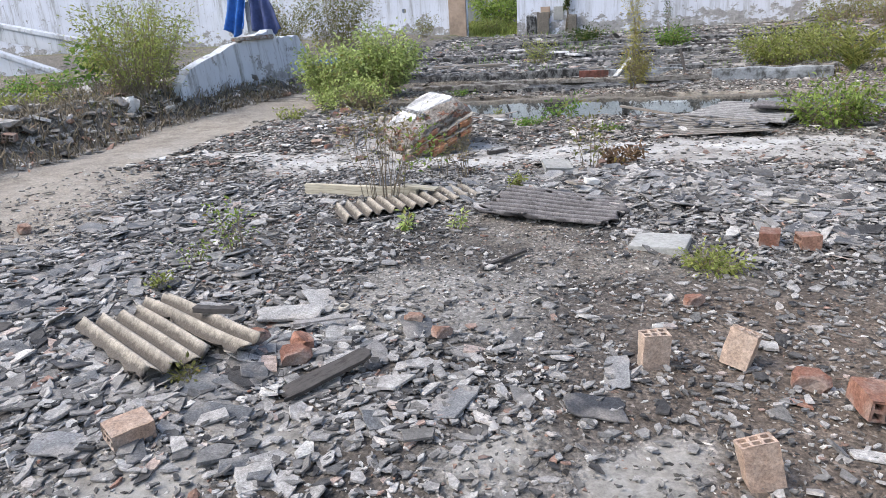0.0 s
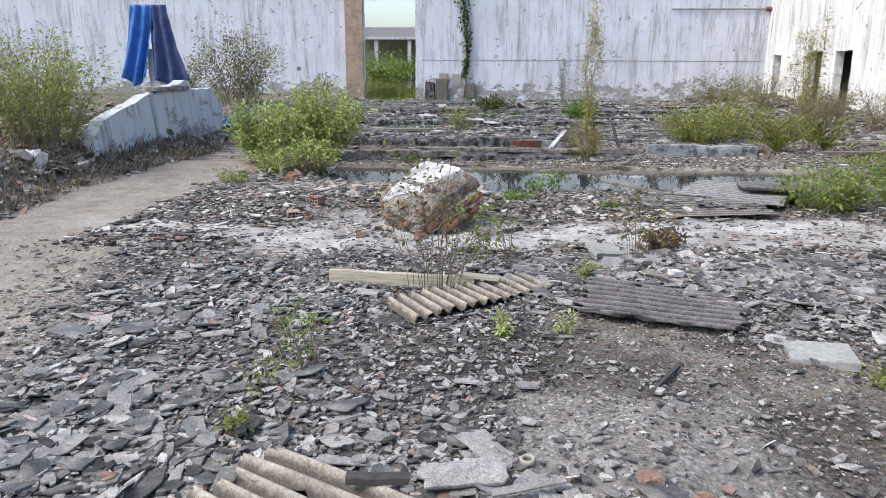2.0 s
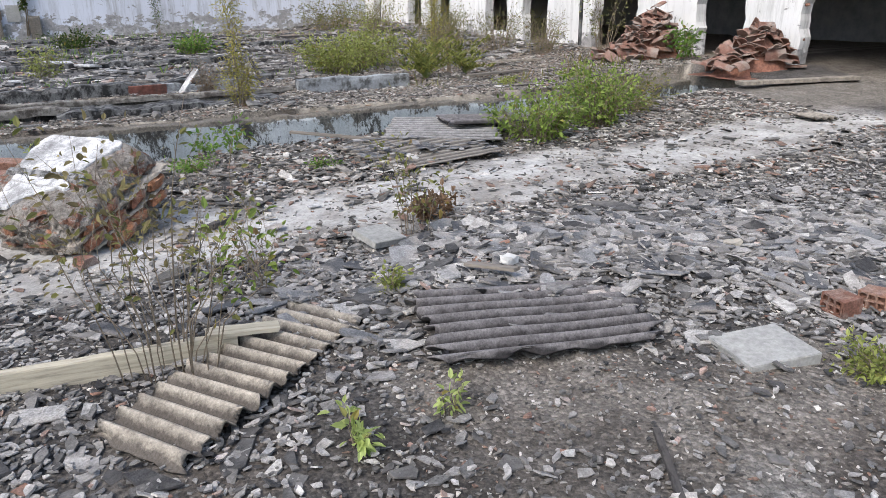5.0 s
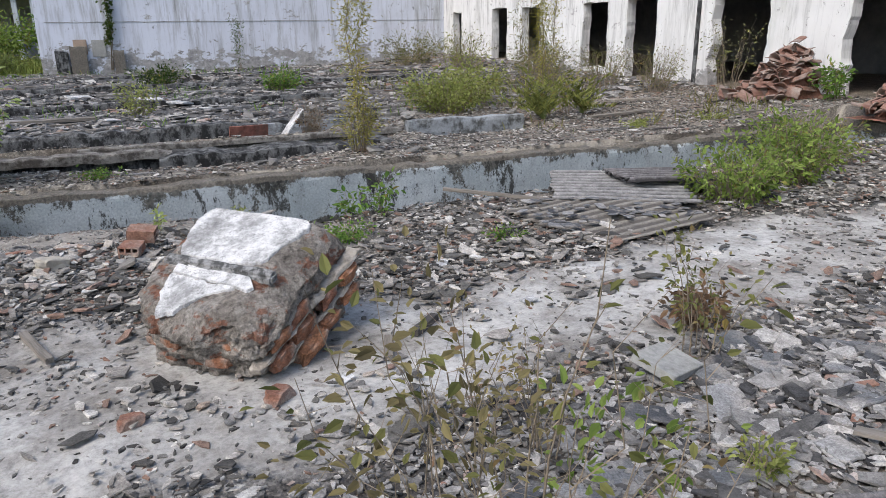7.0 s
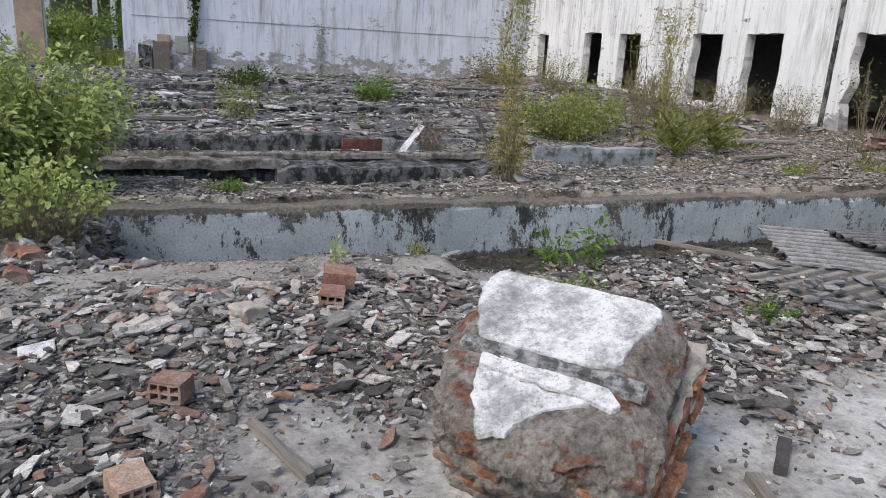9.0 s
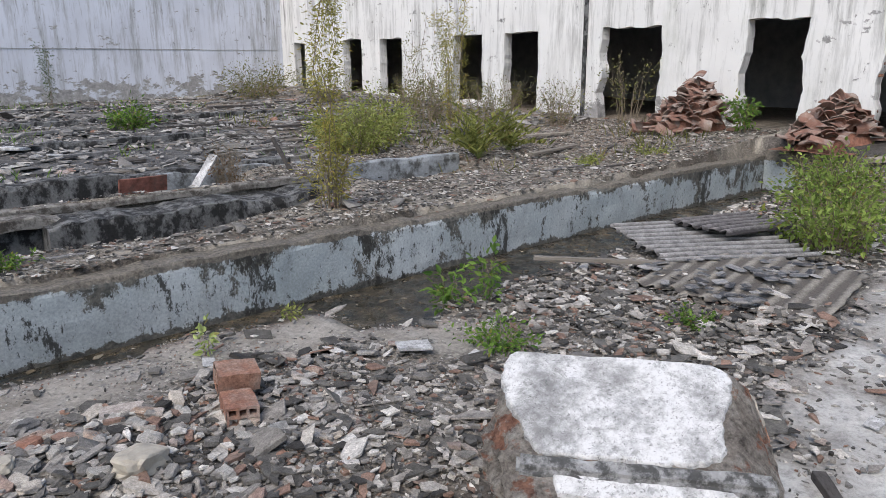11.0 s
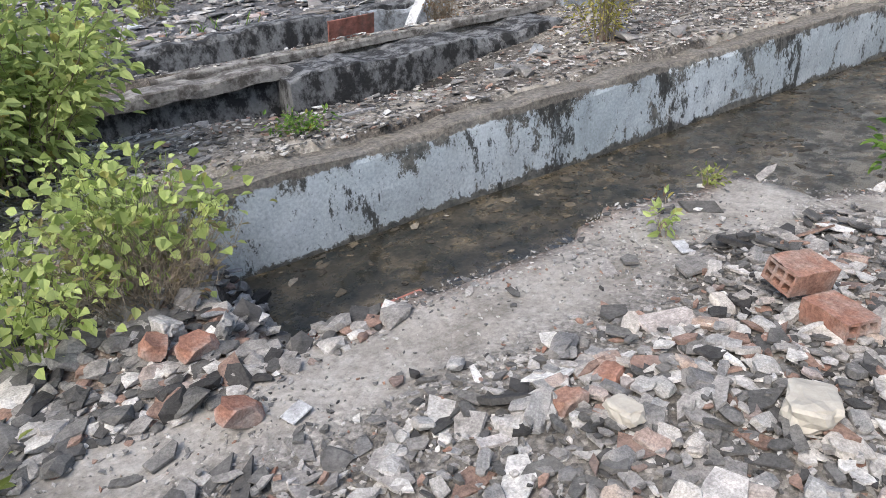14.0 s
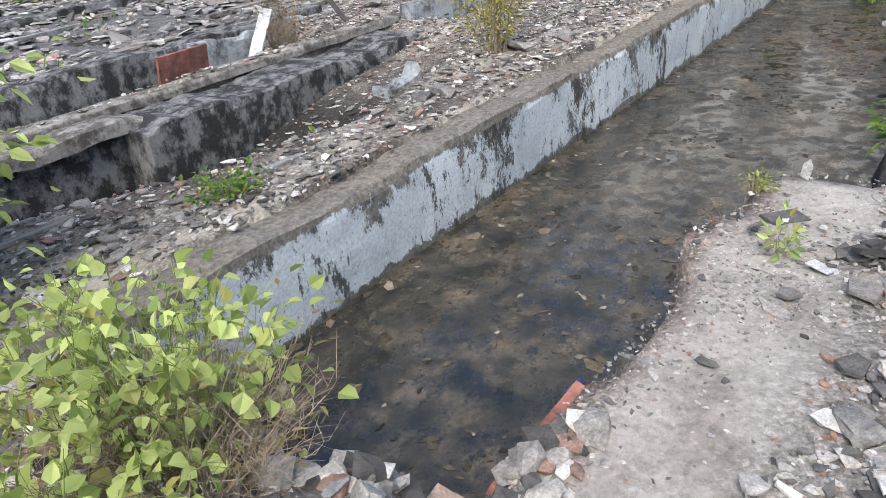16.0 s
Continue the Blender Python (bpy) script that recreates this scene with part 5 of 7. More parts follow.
# ---------------------------------------------------------------- timber
def timber(name, label, l, w, h, mat, x, y, z, yaw, rx=0, ry=0, seed=0, wear=0.013):
    bm = bmesh.new()
    n = 16
    wear = min(wear, 0.16 * h, 0.1 * w)
    rings = []
    for k in range(n + 1):
        a = -l / 2 + l * k / n
        ring = []
        for u, v in ((-0.5, 0.06), (-0.44, 0), (0.44, 0), (0.5, 0.06), (0.5, 0.94), (0.44, 1), (-0.44, 1), (-0.5, 0.94)):
            p = Vector((a, u * w, v * h))
            p += wear * noise.noise_vector(p * 9 + Vector((seed * 7.7, 0, 0)))
            if k in (0, n):
                p.x += wear * 3 * noise.noise(p * 40)
            ring.append(bm.verts.new(p))
        rings.append(ring)
    for k in range(n):
        for i in range(8):
            bm.faces.new((rings[k][i], rings[k + 1][i], rings[k + 1][(i + 1) % 8], rings[k][(i + 1) % 8]))
    bm.faces.new(rings[0])
    bm.faces.new(rings[-1][::-1])
    ob = part(name, bm, mat)
    ob.matrix_world = pose(x, y, gz(x, y) + z, rx, ry, yaw)
    return tagged(ob, label, "timber", "loose timbers")


timber("timber_beam", "cream-painted timber beam lying on the shards", 1.15, 0.05, 0.11, M_WOOD_PALE, -3.62, 5.07, 0.0, -6)
timber("timber_strip", "thin cream timber strip on the sheet end", 0.32, 0.09, 0.02, M_WOOD_PALE, -3.02, 5.02, 0.09, -8, 0, 3)
drop("charred_plank", plate_mesh("charred_board_d", 0.46, 0.09, 0.02, M_WOOD_DARK, 64), "charred black plank among the shards", "timber", -2.47, 1.75, 0.05, 10, -8, 50, "loose timbers")
timber("charred_plank", "short dark batten across a corrugated sheet", 0.24, 0.05, 0.03, M_WOOD_DARK, -3.32, 2.2, 0.14, 5)
drop("charred_plank", plate_mesh("charred_board", 0.44, 0.11, 0.014, M_WOOD_DARK, 61), "dark flat charred plank on the shards", "timber", -4.75, 1.95, 0.04, 6, 0, 25, "loose timbers")
drop("charred_plank", plate_mesh("charred_board_b", 0.36, 0.12, 0.014, M_WOOD_DARK, 62), "dark flat charred plank on the shards", "timber", -4.55, 1.6, 0.04, -5, 3, 10, "loose timbers")
drop("charred_plank", plate_mesh("slate_board", 0.36, 0.15, 0.018, M_PLATE, 63), "dark blue-grey slate plate near bricks", "timber", -3.0, 2.42, 0.04, 8, 0, 15, "loose timbers")
timber("pale_strip", "pale grey painted strip lying on shards", 0.30, 0.045, 0.010, M_SHEET_GREY, -2.75, 2.3, 0.07, 18, 0, -4, 0, 0.004)
timber("thin_batten", "thin dark batten lying on the dirt", 0.42, 0.025, 0.02, M_WOOD_DARK, -1.98, 3.42, 0.02, 58)
timber("thin_batten", "grey wooden batten leaning on the sheet", 0.34, 0.05, 0.02, M_WOOD_GREY, -1.68, 5.05, 0.05, 112, 0, 8)
timber("grey_plank", "weathered grey plank by the trench", 1.3, 0.05, 0.03, M_WOOD_GREY, -0.9, 9.35, 0.06, -35, 0, 4)
timber("charred_plank", "short charred stick on the pale concrete", 0.26, 0.05, 0.04, M_WOOD_DARK, -2.72, 7.05, 0.0, 42)
timber("grey_stick", "grey stick lying on the dust", 0.45, 0.04, 0.03, M_WOOD_GREY, -4.65, 7.55, 0.02, 110)
timber("grey_stick", "grey broken stick on the floor", 0.25, 0.05, 0.04, M_WOOD_GREY, -3.0, 6.85, 0.0, 70)
timber("grey_stick", "bare twig lying in the trench water", 0.45, 0.02, 0.02, M_WOOD_GREY, -2.75, 10.35, 0.16, -25)
timber("rusty_bar", "rust-red iron bar along the trench edge", 0.52, 0.05, 0.04, M_RUST, -5.26, 10.2, 0.0, 0.0, 20, 0).location.z = -0.015
timber("white_board", "white painted broken board leaning on the tank beam", 0.84, 0.13, 0.03, M_PLASTER, -1.66, 15.62, 0.0, 12, 18, -50).location.z = 0.06
timber("rusty_sheet", "rusty red sheet leaning in the tank", 0.66, 0.03, 0.62, M_RUST, -2.23, 16.30, 0.0, 4, 12, 0).location.z = -0.50
timber("dark_post", "dark charred post leaning out of the tank", 0.7, 0.05, 0.05, M_WOOD_DARK, -0.3, 15.8, 0.2, 110, 0, -55)
timber("grey_plank", "long grey plank on the far floor", 1.6, 0.12, 0.04, M_WOOD_GREY, 4.2, 14.4, 0.05, 12)
timber("grey_plank", "pale plank on the far floor", 1.2, 0.15, 0.04, M_SHEET_PALE, 5.4, 15.6, 0.05, -10)
timber("grey_plank", "dark plank on the far floor", 2.4, 0.18, 0.05, M_WOOD_DARK, 3.4, 21.0, 0.05, 4)
timber("grey_plank", "pale kerb plank near the hall", 2.2, 0.2, 0.06, M_SHEET_PALE, 7.0, 9.7, 0.03, -14)

for px, py, s, rz in ((-3.6, 21.6, 3.2, 10), (-3.0, 20.5, 3.0, 60), (-5.1, 22.9, 3.0, 25), (-2.6, 19.4, 1.2, 0), (-4.4, 18.2, 1.6, 40), (-1.9, 18.3, 1.2, 90)):
    drop("white_sheet", SLABS[1], "dirty white board lying on the shards", "board", px, py, 0.05, 6, 4, rz, "white boards", s)
for px, py, s, rz in ((-2.0, 7.15, 0.5, 0), (-0.9, 6.9, 0.35, 40), (-2.2, 8.0, 0.6, 60), (-5.6, 8.6, 0.8, 10), (-3.3, 6.6, 0.4, 30), (-6.9, 6.6, 0.9, 30), (-4.0, 9.7, 0.5, 70), (-5.75, 9.75, 0.45, 20), (-2.85, 8.85, 0.5, 15)):
    drop("white_chip", SLABS[1], "small white tile fragment on the ground", "tile", px, py, 0.015, 8, -6, rz, "white fragments", s)
drop("cream_stone", lump_mesh("cream_rock", 0.2, 0.14, 0.09, M_CREAM, 401, 0.3, 3), "large cream-coloured stone in the rubble", "stone", -4.65, 8.75, 0.04, 0, 10, 30)
drop("cream_stone", lump_mesh("cream_rock_small", 0.12, 0.08, 0.05, M_CREAM, 402, 0.3, 3), "cream-coloured stone in the rubble", "stone", -5.05, 9.05, 0.04, 0, 10, 80)


# ---------------------------------------------------------------- fallen masonry block
def block_top(a, u):
    """The tilted plastered face; a runs down its slope, u along it."""
    z = 0.645 - 0.37 * a if a < 0.42 else 0.49 - 0.46 * (a - 0.42)
    if a < 0:
        z = 0.645 + 0.6 * a
    return z - 0.75 * max(0.0, u - 0.70) - 0.5 * max(0.0, 0.06 - u) - 1.2 * max(0.0, a - 0.70)


def build_block():
    base = thing("masonry_block", "fallen brick masonry block with white plaster on top", "masonry block")
    base.matrix_world = Matrix(((-0.772, 0.635, 0, -3.70), (-0.635, -0.772, 0, 7.79), (0, 0, 1, 0.0), (0, 0, 0, 1)))
    foot = [(-0.22, 0.05), (-0.25, 0.45), (-0.2, 0.78), (0.2, 0.84), (0.62, 0.84), (0.74, 0.58), (0.73, 0.24), (0.64, 0.08), (0.2, -0.03)]
    ca, cu = 0.22, 0.39
    ring = []
    for k, (a0, u0) in enumerate(foot):
        a1, u1 = foot[(k + 1) % len(foot)]
        for j in range(26):
            ring.append((a0 + (a1 - a0) * j / 26, u0 + (u1 - u0) * j / 26))
    n = len(ring)
    verts, faces = [(ca, cu, block_top(ca, cu))], []
    levels = [(f, None) for f in (0.2, 0.4, 0.55, 0.66, 0.74, 0.80, 0.85, 0.90, 0.94, 0.97, 0.99)] + [(1.0, 1 - 0.046 * f) for f in range(1, 24)]
    for f, side in levels:
        for ra, ru in ring:
            qa, qu = ca + (ra - ca) * f, cu + (ru - cu) * f
            zt = block_top(qa, qu) - 0.02 * float(step(0.9, 1.0, f))
            z = zt if side is None else zt * side
            p = Vector((qa, qu, z))
            k = 1.0 if f > 0.9 else 0.25
            bed = z + 0.42 * qa
            broken = 0.04 * noise.noise(p * 4) + 0.03 * noise.noise(p * 11) + 0.022 * noise.noise(p * 27) + 0.012 * noise.noise(p * 60)
            if side is None:
                p.z += k * broken * 0.6
            else:
                out = Vector((ra - ca, ru - cu, 0)).normalized()
                courses = 0.022 * math.copysign(1, math.sin(bed * 58 + 1.5 * noise.noise(p * 2.5))) * max(0.0, 0.5 + noise.noise(p * 3.3))
                p += out * (broken + courses - 0.12 * (1 - side) ** 2)
            p += k * 0.010 * noise.noise_vector(p * 30)
            verts.append(tuple(p))
    for k in range(n):
        faces.append((0, 1 + k, 1 + (k + 1) % n))
    for lv in range(len(levels) - 1):
        for k in range(n):
            a, b = 1 + lv * n + k, 1 + lv * n + (k + 1) % n
            faces.append((a, a + n, b + n, b))
    from_arrays("mortar_core", verts, faces, M_MORTAR, base, "crumbling brown-grey mortar and brick core")

    def white(name, label, pts, rise, thick, seed, jag):
        out = []
        mid = Vector((sum(p[0] for p in pts) / len(pts), sum(p[1] for p in pts) / len(pts), 0))
        for k, a in enumerate(pts):
            b = pts[(k + 1) % len(pts)]
            for j in range(12):
                q = Vector((a[0] + (b[0] - a[0]) * j / 12, a[1] + (b[1] - a[1]) * j / 12, 0))
                w = noise.noise(q * 11 + Vector((seed, 0, 0))) + 0.6 * noise.noise(q * 34 + Vector((0, seed, 0))) + 0.3 * noise.noise(q * 90)
                rim = jag * (0.25 if q.x < 0.012 else 1.0)
                out.append(q + (q - mid).normalized() * rim * w)

        def lay(p, dz):
            z = (0.645 - 0.37 * p.x if p.x < 0.42 else 0.49 - 0.46 * (p.x - 0.42)) + rise + dz
            return Vector((p.x, p.y, z + 0.006 * noise.noise(p * 6 + Vector((seed, 0, 0)))))
        bm = bmesh.new()
        rows = [[bm.verts.new(lay(mid + (p - mid) * f, dz)) for p in out] for f, dz in ((0.3, 0), (0.55, 0), (0.75, 0), (0.9, 0), (0.985, 0), (1.0, -0.006), (1.0, -thick))]
        c = bm.verts.new(lay(mid, 0))
        m = len(out)
        for k in range(m):
            q = (k + 1) % m
            bm.faces.new((c, rows[0][k], rows[0][q]))
            for a, b in zip(rows, rows[1:]):
                bm.faces.new((a[k], b[k], b[q], a[q]))
        part(name, bm, M_PLASTER, base, label)
    white("plaster_top", "flaking whitewashed plaster slab with grey stains", [(0.0, 0.03), (-0.004, 0.2), (-0.004, 0.5), (0.004, 0.67), (0.03, 0.72), (0.12, 0.71), (0.26, 0.67), (0.35, 0.64), (0.385, 0.57), (0.385, 0.35), (0.38, 0.13), (0.33, 0.09), (0.2, 0.03), (0.1, -0.01)], 0.016, 0.03, 5, 0.016)
    white("plaster_lip", "white plaster strip above a crack", [(0.447, 0.17), (0.447, 0.4), (0.455, 0.66), (0.50, 0.71), (0.53, 0.69), (0.515, 0.6), (0.51, 0.4), (0.50, 0.19)], 0.012, 0.02, 6, 0.010)
    white("plaster_shard", "broken white plaster below a crack", [(0.512, 0.20), (0.522, 0.4), (0.527, 0.62), (0.56, 0.56), (0.60, 0.49), (0.66, 0.45), (0.73, 0.41), (0.745, 0.33), (0.69, 0.28), (0.62, 0.22)], 0.011, 0.02, 7, 0.018)
    bm = box_bm(0.392, 0.452, 0.07, 0.78, 0, 0.05, 0.012)
    bmesh.ops.subdivide_edges(bm, edges=[e for e in bm.edges if e.calc_length() > 0.2], cuts=40, use_grid_fill=True)
    for v in bm.verts:
        v.co.z += 0.645 - 0.37 * v.co.x - 0.028
        v.co += 0.006 * noise.noise_vector(v.co * 14) + 0.003 * noise.noise_vector(v.co * 50)
    part("moulding", bm, M_SLAB_DIRTY, base, "rough grey moulding between the plaster pieces")
    # courses laid bare on the broken side: beds of mortar, with split brick between them
    rng = random.Random(9)
    for bed, a0, a1, w in ((0.385, -0.2, 0.66, 0.028), (0.275, -0.16, 0.5, 0.024)):
        l = (a1 - a0) / math.cos(math.radians(22.8))
        bm = box_bm(-l / 2, l / 2, -0.04, 0.04, -w / 2, w / 2, 0.004)
        bmesh.ops.subdivide_edges(bm, edges=[e for e in bm.edges if e.calc_length() > 0.1], cuts=20, use_grid_fill=True)
        for v in bm.verts:
            v.co += 0.02 * noise.noise_vector(v.co * 7 + Vector((bed * 9, 0, 0))) + 0.022 * noise.noise_vector(v.co * 24) + 0.008 * noise.noise_vector(v.co * 70)
        am = (a0 + a1) / 2
        ob = part("mortar_bed", bm, M_BED, base, "pale bed of mortar")
        ob.matrix_local = pose(am, 0.815, bed - 0.42 * am, 0, 22.8, 0)
    split = [lump_mesh("split_brick", 0.22, 0.10, 0.085, M_TERRA_RAW, 520 + k, 0.35, 3) for k in range(4)]
    for bed, a0, a1 in ((0.335, -0.12, 0.52), (0.225, -0.12, 0.36), (0.43, 0.3, 0.56)):
        a = a0
        while a < a1:
            ob = new("brick", split[rng.randrange(4)])
            ob.parent = base
            ob.matrix_local = pose(a + 0.05, 0.825 + rng.uniform(-0.015, 0.03), bed - 0.42 * (a + 0.05), rng.uniform(-14, 14), 22.8 + rng.uniform(-8, 8), rng.uniform(-10, 10)) @ Matrix.Scale(rng.uniform(0.7, 1.0), 4)
            a += rng.uniform(0.13, 0.22)
    inset = [lump_mesh("embedded_brick", 0.09, 0.20, 0.075, M_TERRA_RAW, 500 + k, 0.2, 3) for k in range(3)]
    for u, z in ((0.16, 0.13), (0.33, 0.18), (0.45, 0.09), (0.60, 0.12), (0.68, 0.20), (0.26, 0.07)):
        ob = new("brick", inset[rng.randrange(3)])
        ob.parent = base
        a = 0.70 - 0.06 * max(0.0, 0.24 - u) / 0.12 - 0.05 * max(0.0, u - 0.60) / 0.12 - 0.11 * (1 - z / 0.36) ** 2
        ob.matrix_local = pose(a, u, z, rng.uniform(-10, 10), rng.uniform(-10, 10), rng.uniform(-12, 12)) @ Matrix.Scale(rng.uniform(0.6, 0.85), 4)
    return base


M_BED = mat_concrete("pale_mortar", (0.40, 0.365, 0.315), 0.7, 0.5, 9.0, (0.13, 0.105, 0.085))
M_SLAB_DIRTY = mat_concrete("mottled_render", (0.30, 0.30, 0.295), 0.9, 0.44, 14.0, (0.05, 0.05, 0.048))
M_TERRA_RAW = mat_object("split_terracotta", [(0.0, (0.24, 0.105, 0.06)), (0.6, (0.34, 0.16, 0.085)), (1.0, (0.20, 0.09, 0.06))], var=22, lo=0.35, hi=1.4, bumpy=0.9)
build_block()


# rubble fallen off the block, round its foot
for k in range(30):
    f = rp.random()
    px, py = -4.30 + 1.35 * f + rp.uniform(-0.12, 0.12), 6.98 - 0.62 * math.sin(f * 2.2) + 0.55 * max(0.0, f - 0.55) + rp.uniform(-0.10, 0.08)
    drop("rubble_stone", STONES[k % 12], "broken lump of mortar at the foot of the block", "rubble", px, py, 0.012, rp.uniform(-20, 20), rp.uniform(-20, 20), rp.uniform(0, 360), "rubble stones", rp.uniform(0.3, 0.75))
# large stones on the heap beside the trench
BIG = [lump_mesh("heap_stone", random.Random(k).uniform(0.14, 0.24), random.Random(k + 3).uniform(0.10, 0.16), random.Random(k + 5).uniform(0.05, 0.09), M_STONE, 700 + k, 0.45, 2) for k in range(8)]
for k in range(34):
    px, py = rp.gauss(-4.75, 0.5), rp.gauss(9.05, 0.24)
    if py < 9.55 and not (-4.4 < px < -3.9 and 8.8 < py < 9.4):
        drop("heap_stone", BIG[k % 8], "large angular lump of mortar on the rubble heap", "rubble", px, py, 0.02, rp.uniform(-25, 25), rp.uniform(-25, 25), rp.uniform(0, 360), "heap stones", rp.uniform(0.3, 0.72))
# flat pieces choking the trench end
for k in range(34):
    px, py = rp.uniform(-6.1, -5.25), rp.uniform(10.35, 11.7)
    drop("rubble_plate", PLATES[k % 14] if k % 3 else STONES[k % 12], "broken grey plate in the rubble of the trench end", "rubble", px, py, 0.03, rp.uniform(-25, 25), rp.uniform(-25, 25), rp.uniform(0, 360), "trench end plates", rp.uniform(0.3, 0.7))
for px, py, rz in ((-5.46, 10.44, 15), (-6.02, 10.42, 70), (-5.9, 10.3, 20)):
    drop("brick", B_PALE if rz == 15 else B_BROKEN, "worn brick half lying in the trench end rubble", "brick", px, py, 0.05, 20, 12, rz, GB)
# long thin battens and splintered strips lying across the far floor
for k in range(90):
    px, py = rp.uniform(-7.5, 6.5), rp.uniform(16.9, 31.0)
    tone = (M_WOOD_GREY, M_WOOD_DARK, M_SHEET_WORN, M_COPING)[k % 4]
    timber("far_batten", ("grey weathered batten", "charred dark batten", "broken grey fibre-cement strip", "weathered concrete strip")[k % 4] + " lying across the far floor", rp.uniform(0.5, 2.6), rp.uniform(0.05, 0.18), rp.uniform(0.02, 0.07), tone, px, py, 0.0, rp.gauss(0, 13), 0, 0, k, 0.02)
for k in range(26):
    px, py = rp.uniform(-6.0, 7.2), rp.uniform(12.6, 14.6)
    if py < float(berm_back(px)) - 0.15 or px > 1.0:
        timber("berm_strip", "thin grey splinter lying on the berm", rp.uniform(0.3, 1.3), rp.uniform(0.02, 0.06), 0.02, (M_WOOD_GREY, M_SHEET_WORN, M_WOOD_DARK)[k % 3], px, py, 0.0, rp.gauss(0, 12), 0, 0, k, 0.01)


# ---------------------------------------------------------------- heaps of roof tiles
def roof_tile_mesh(name, seed):
    rng = random.Random(seed)
    l, w = 0.36, 0.2
    vs, fs = [], []
    for j in range(4):
        for i in range(6):
            u = i / 5 * 2 - 1
            vs.append((u * w / 2 + rng.uniform(-0.004, 0.004), (j / 3 - 0.5) * l + rng.uniform(-0.01, 0.01), 0.035 * (1 - u * u)))
    n = len(vs)
    vs += [(a, b, c - 0.016) for a, b, c in vs]
    for j in range(3):
        for i in range(5):
            k = j * 6 + i
            fs += [(k, k + 1, k + 7, k + 6), (n + k, n + k + 6, n + k + 7, n + k + 1)]
    rim = [0, 1, 2, 3, 4, 5, 11, 17, 23, 22, 21, 20, 19, 18, 12, 6]
    fs += [(a, n + a, n + b, b) for a, b in zip(rim, rim[1:] + rim[:1])]
    me = bpy.data.meshes.new(name)
    me.from_pydata(vs, [], fs)
    me.update()
    me.materials.append(M_TERRA_HEAP)
    return me


M_TERRA_HEAP = mat_object("heaped_tile", [(0.0, (0.15, 0.08, 0.06)), (0.5, (0.21, 0.115, 0.088)), (1.0, (0.27, 0.18, 0.145))], var=9)
TILES = [roof_tile_mesh("roof_tile", k) for k in range(4)]


def tile_heap(label, cx, cy, ax, ay, hgt, n, seed):
    """A heap of clay roof tiles leaning against the east wall; its peak is at the wall."""
    rng = random.Random(seed)
    z0 = gz(cx, cy)
    base = thing("tile_heap", label, "tile heap", pose(cx, cy, z0), "tile heaps")

    def top(u, v):
        d = math.hypot(u / ax if u < 0 else u / (ax * 0.4), v / ay)
        return hgt * max(0.0, 1 - d) ** 0.8
    vs, fs = [], []
    m = 22
    for j in range(m):
        for i in range(m):
            u, v = -ax + (8.40 - cx + ax) * i / (m - 1), -ay + 2 * ay * j / (m - 1)
            vs.append((u, v, top(u - 0.25, v) * 0.95 - 0.14 + 0.03 * noise.noise(Vector((u * 5, v * 5, seed)))))
    for j in range(m - 1):
        for i in range(m - 1):
            k = j * m + i
            fs.append((k, k + 1, k + m + 1, k + m))
    from_arrays("heap_core", vs, fs, M_TILE_RED, base, "crushed red clay beneath the tiles")
    for k in range(n):
        u, v = rng.uniform(-ax * 0.95, 0.75 * (8.3 - cx)), rng.uniform(-ay * 0.95, ay * 0.95)
        t = top(u - 0.25, v)
        if t < 0.02 and rng.random() < 0.6:
            continue
        ob = new("roof_tile", TILES[k % 4])
        ob.parent = base
        ob.matrix_local = pose(u, v, t * 0.93 + rng.uniform(0.0, 0.08), rng.gauss(0, 22), rng.gauss(-28, 20), rng.uniform(0, 360))
    return base


tile_heap("collapsed heap of red clay roof tiles by the wall", 7.55, 13.85, 1.0, 0.72, 1.05, 120, 1)
tile_heap("low heap of red clay roof tiles between doorways", 7.55, 11.15, 0.95, 0.62, 0.8, 95, 2)


# ---------------------------------------------------------------- the overgrown bank
def build_fragment():
    base = thing("wall_fragment", "toppled white wall fragment on the rubble bank", "wall fragment")
    rng = random.Random(8)
    outline = [(10.5, 0.2), (10.7, 0.62), (11.1, 0.84), (12.4, 1.12), (13.6, 1.30), (14.5, 1.42), (14.62, 1.22), (15.1, 1.24), (15.72, 1.22), (15.95, 0.95), (16.15, 0.62), (16.2, 0.45), (15.9, 0.3), (15.0, 0.1)]
    pts = []
    for k, a in enumerate(outline):
        b = outline[(k + 1) % len(outline)]
        for j in range(6):
            w = 0 if j == 0 else 0.025
            pts.append((a[0] + (b[0] - a[0]) * j / 6 + rng.uniform(-w, w), a[1] + (b[1] - a[1]) * j / 6 + rng.uniform(-w, w)))
    bm = bmesh.new()
    vs = [bm.verts.new((-9.2 - 0.10 * q, p, q)) for p, q in pts]
    es = [bm.edges.new((vs[k], vs[(k + 1) % len(vs)])) for k in range(len(vs))]
    bmesh.ops.triangle_fill(bm, edges=es, use_beauty=True)
    r = bmesh.ops.extrude_face_region(bm, geom=list(bm.faces))
    bmesh.ops.translate(bm, vec=(-0.22, 0, 0), verts=[g for g in r["geom"] if isinstance(g, bmesh.types.BMVert)])
    part("plastered_face", bm, M_WALL_FRAG, base)
    bm = box_bm(-9.5, -9.25, 12.9, 14.4, 1.22, 1.31, 0.02)
    for v in bm.verts:
        v.co += 0.03 * noise.noise_vector(v.co * 4)
    part("broken_core", bm, M_MORTAR, base, "dark broken masonry along the top")


build_fragment()


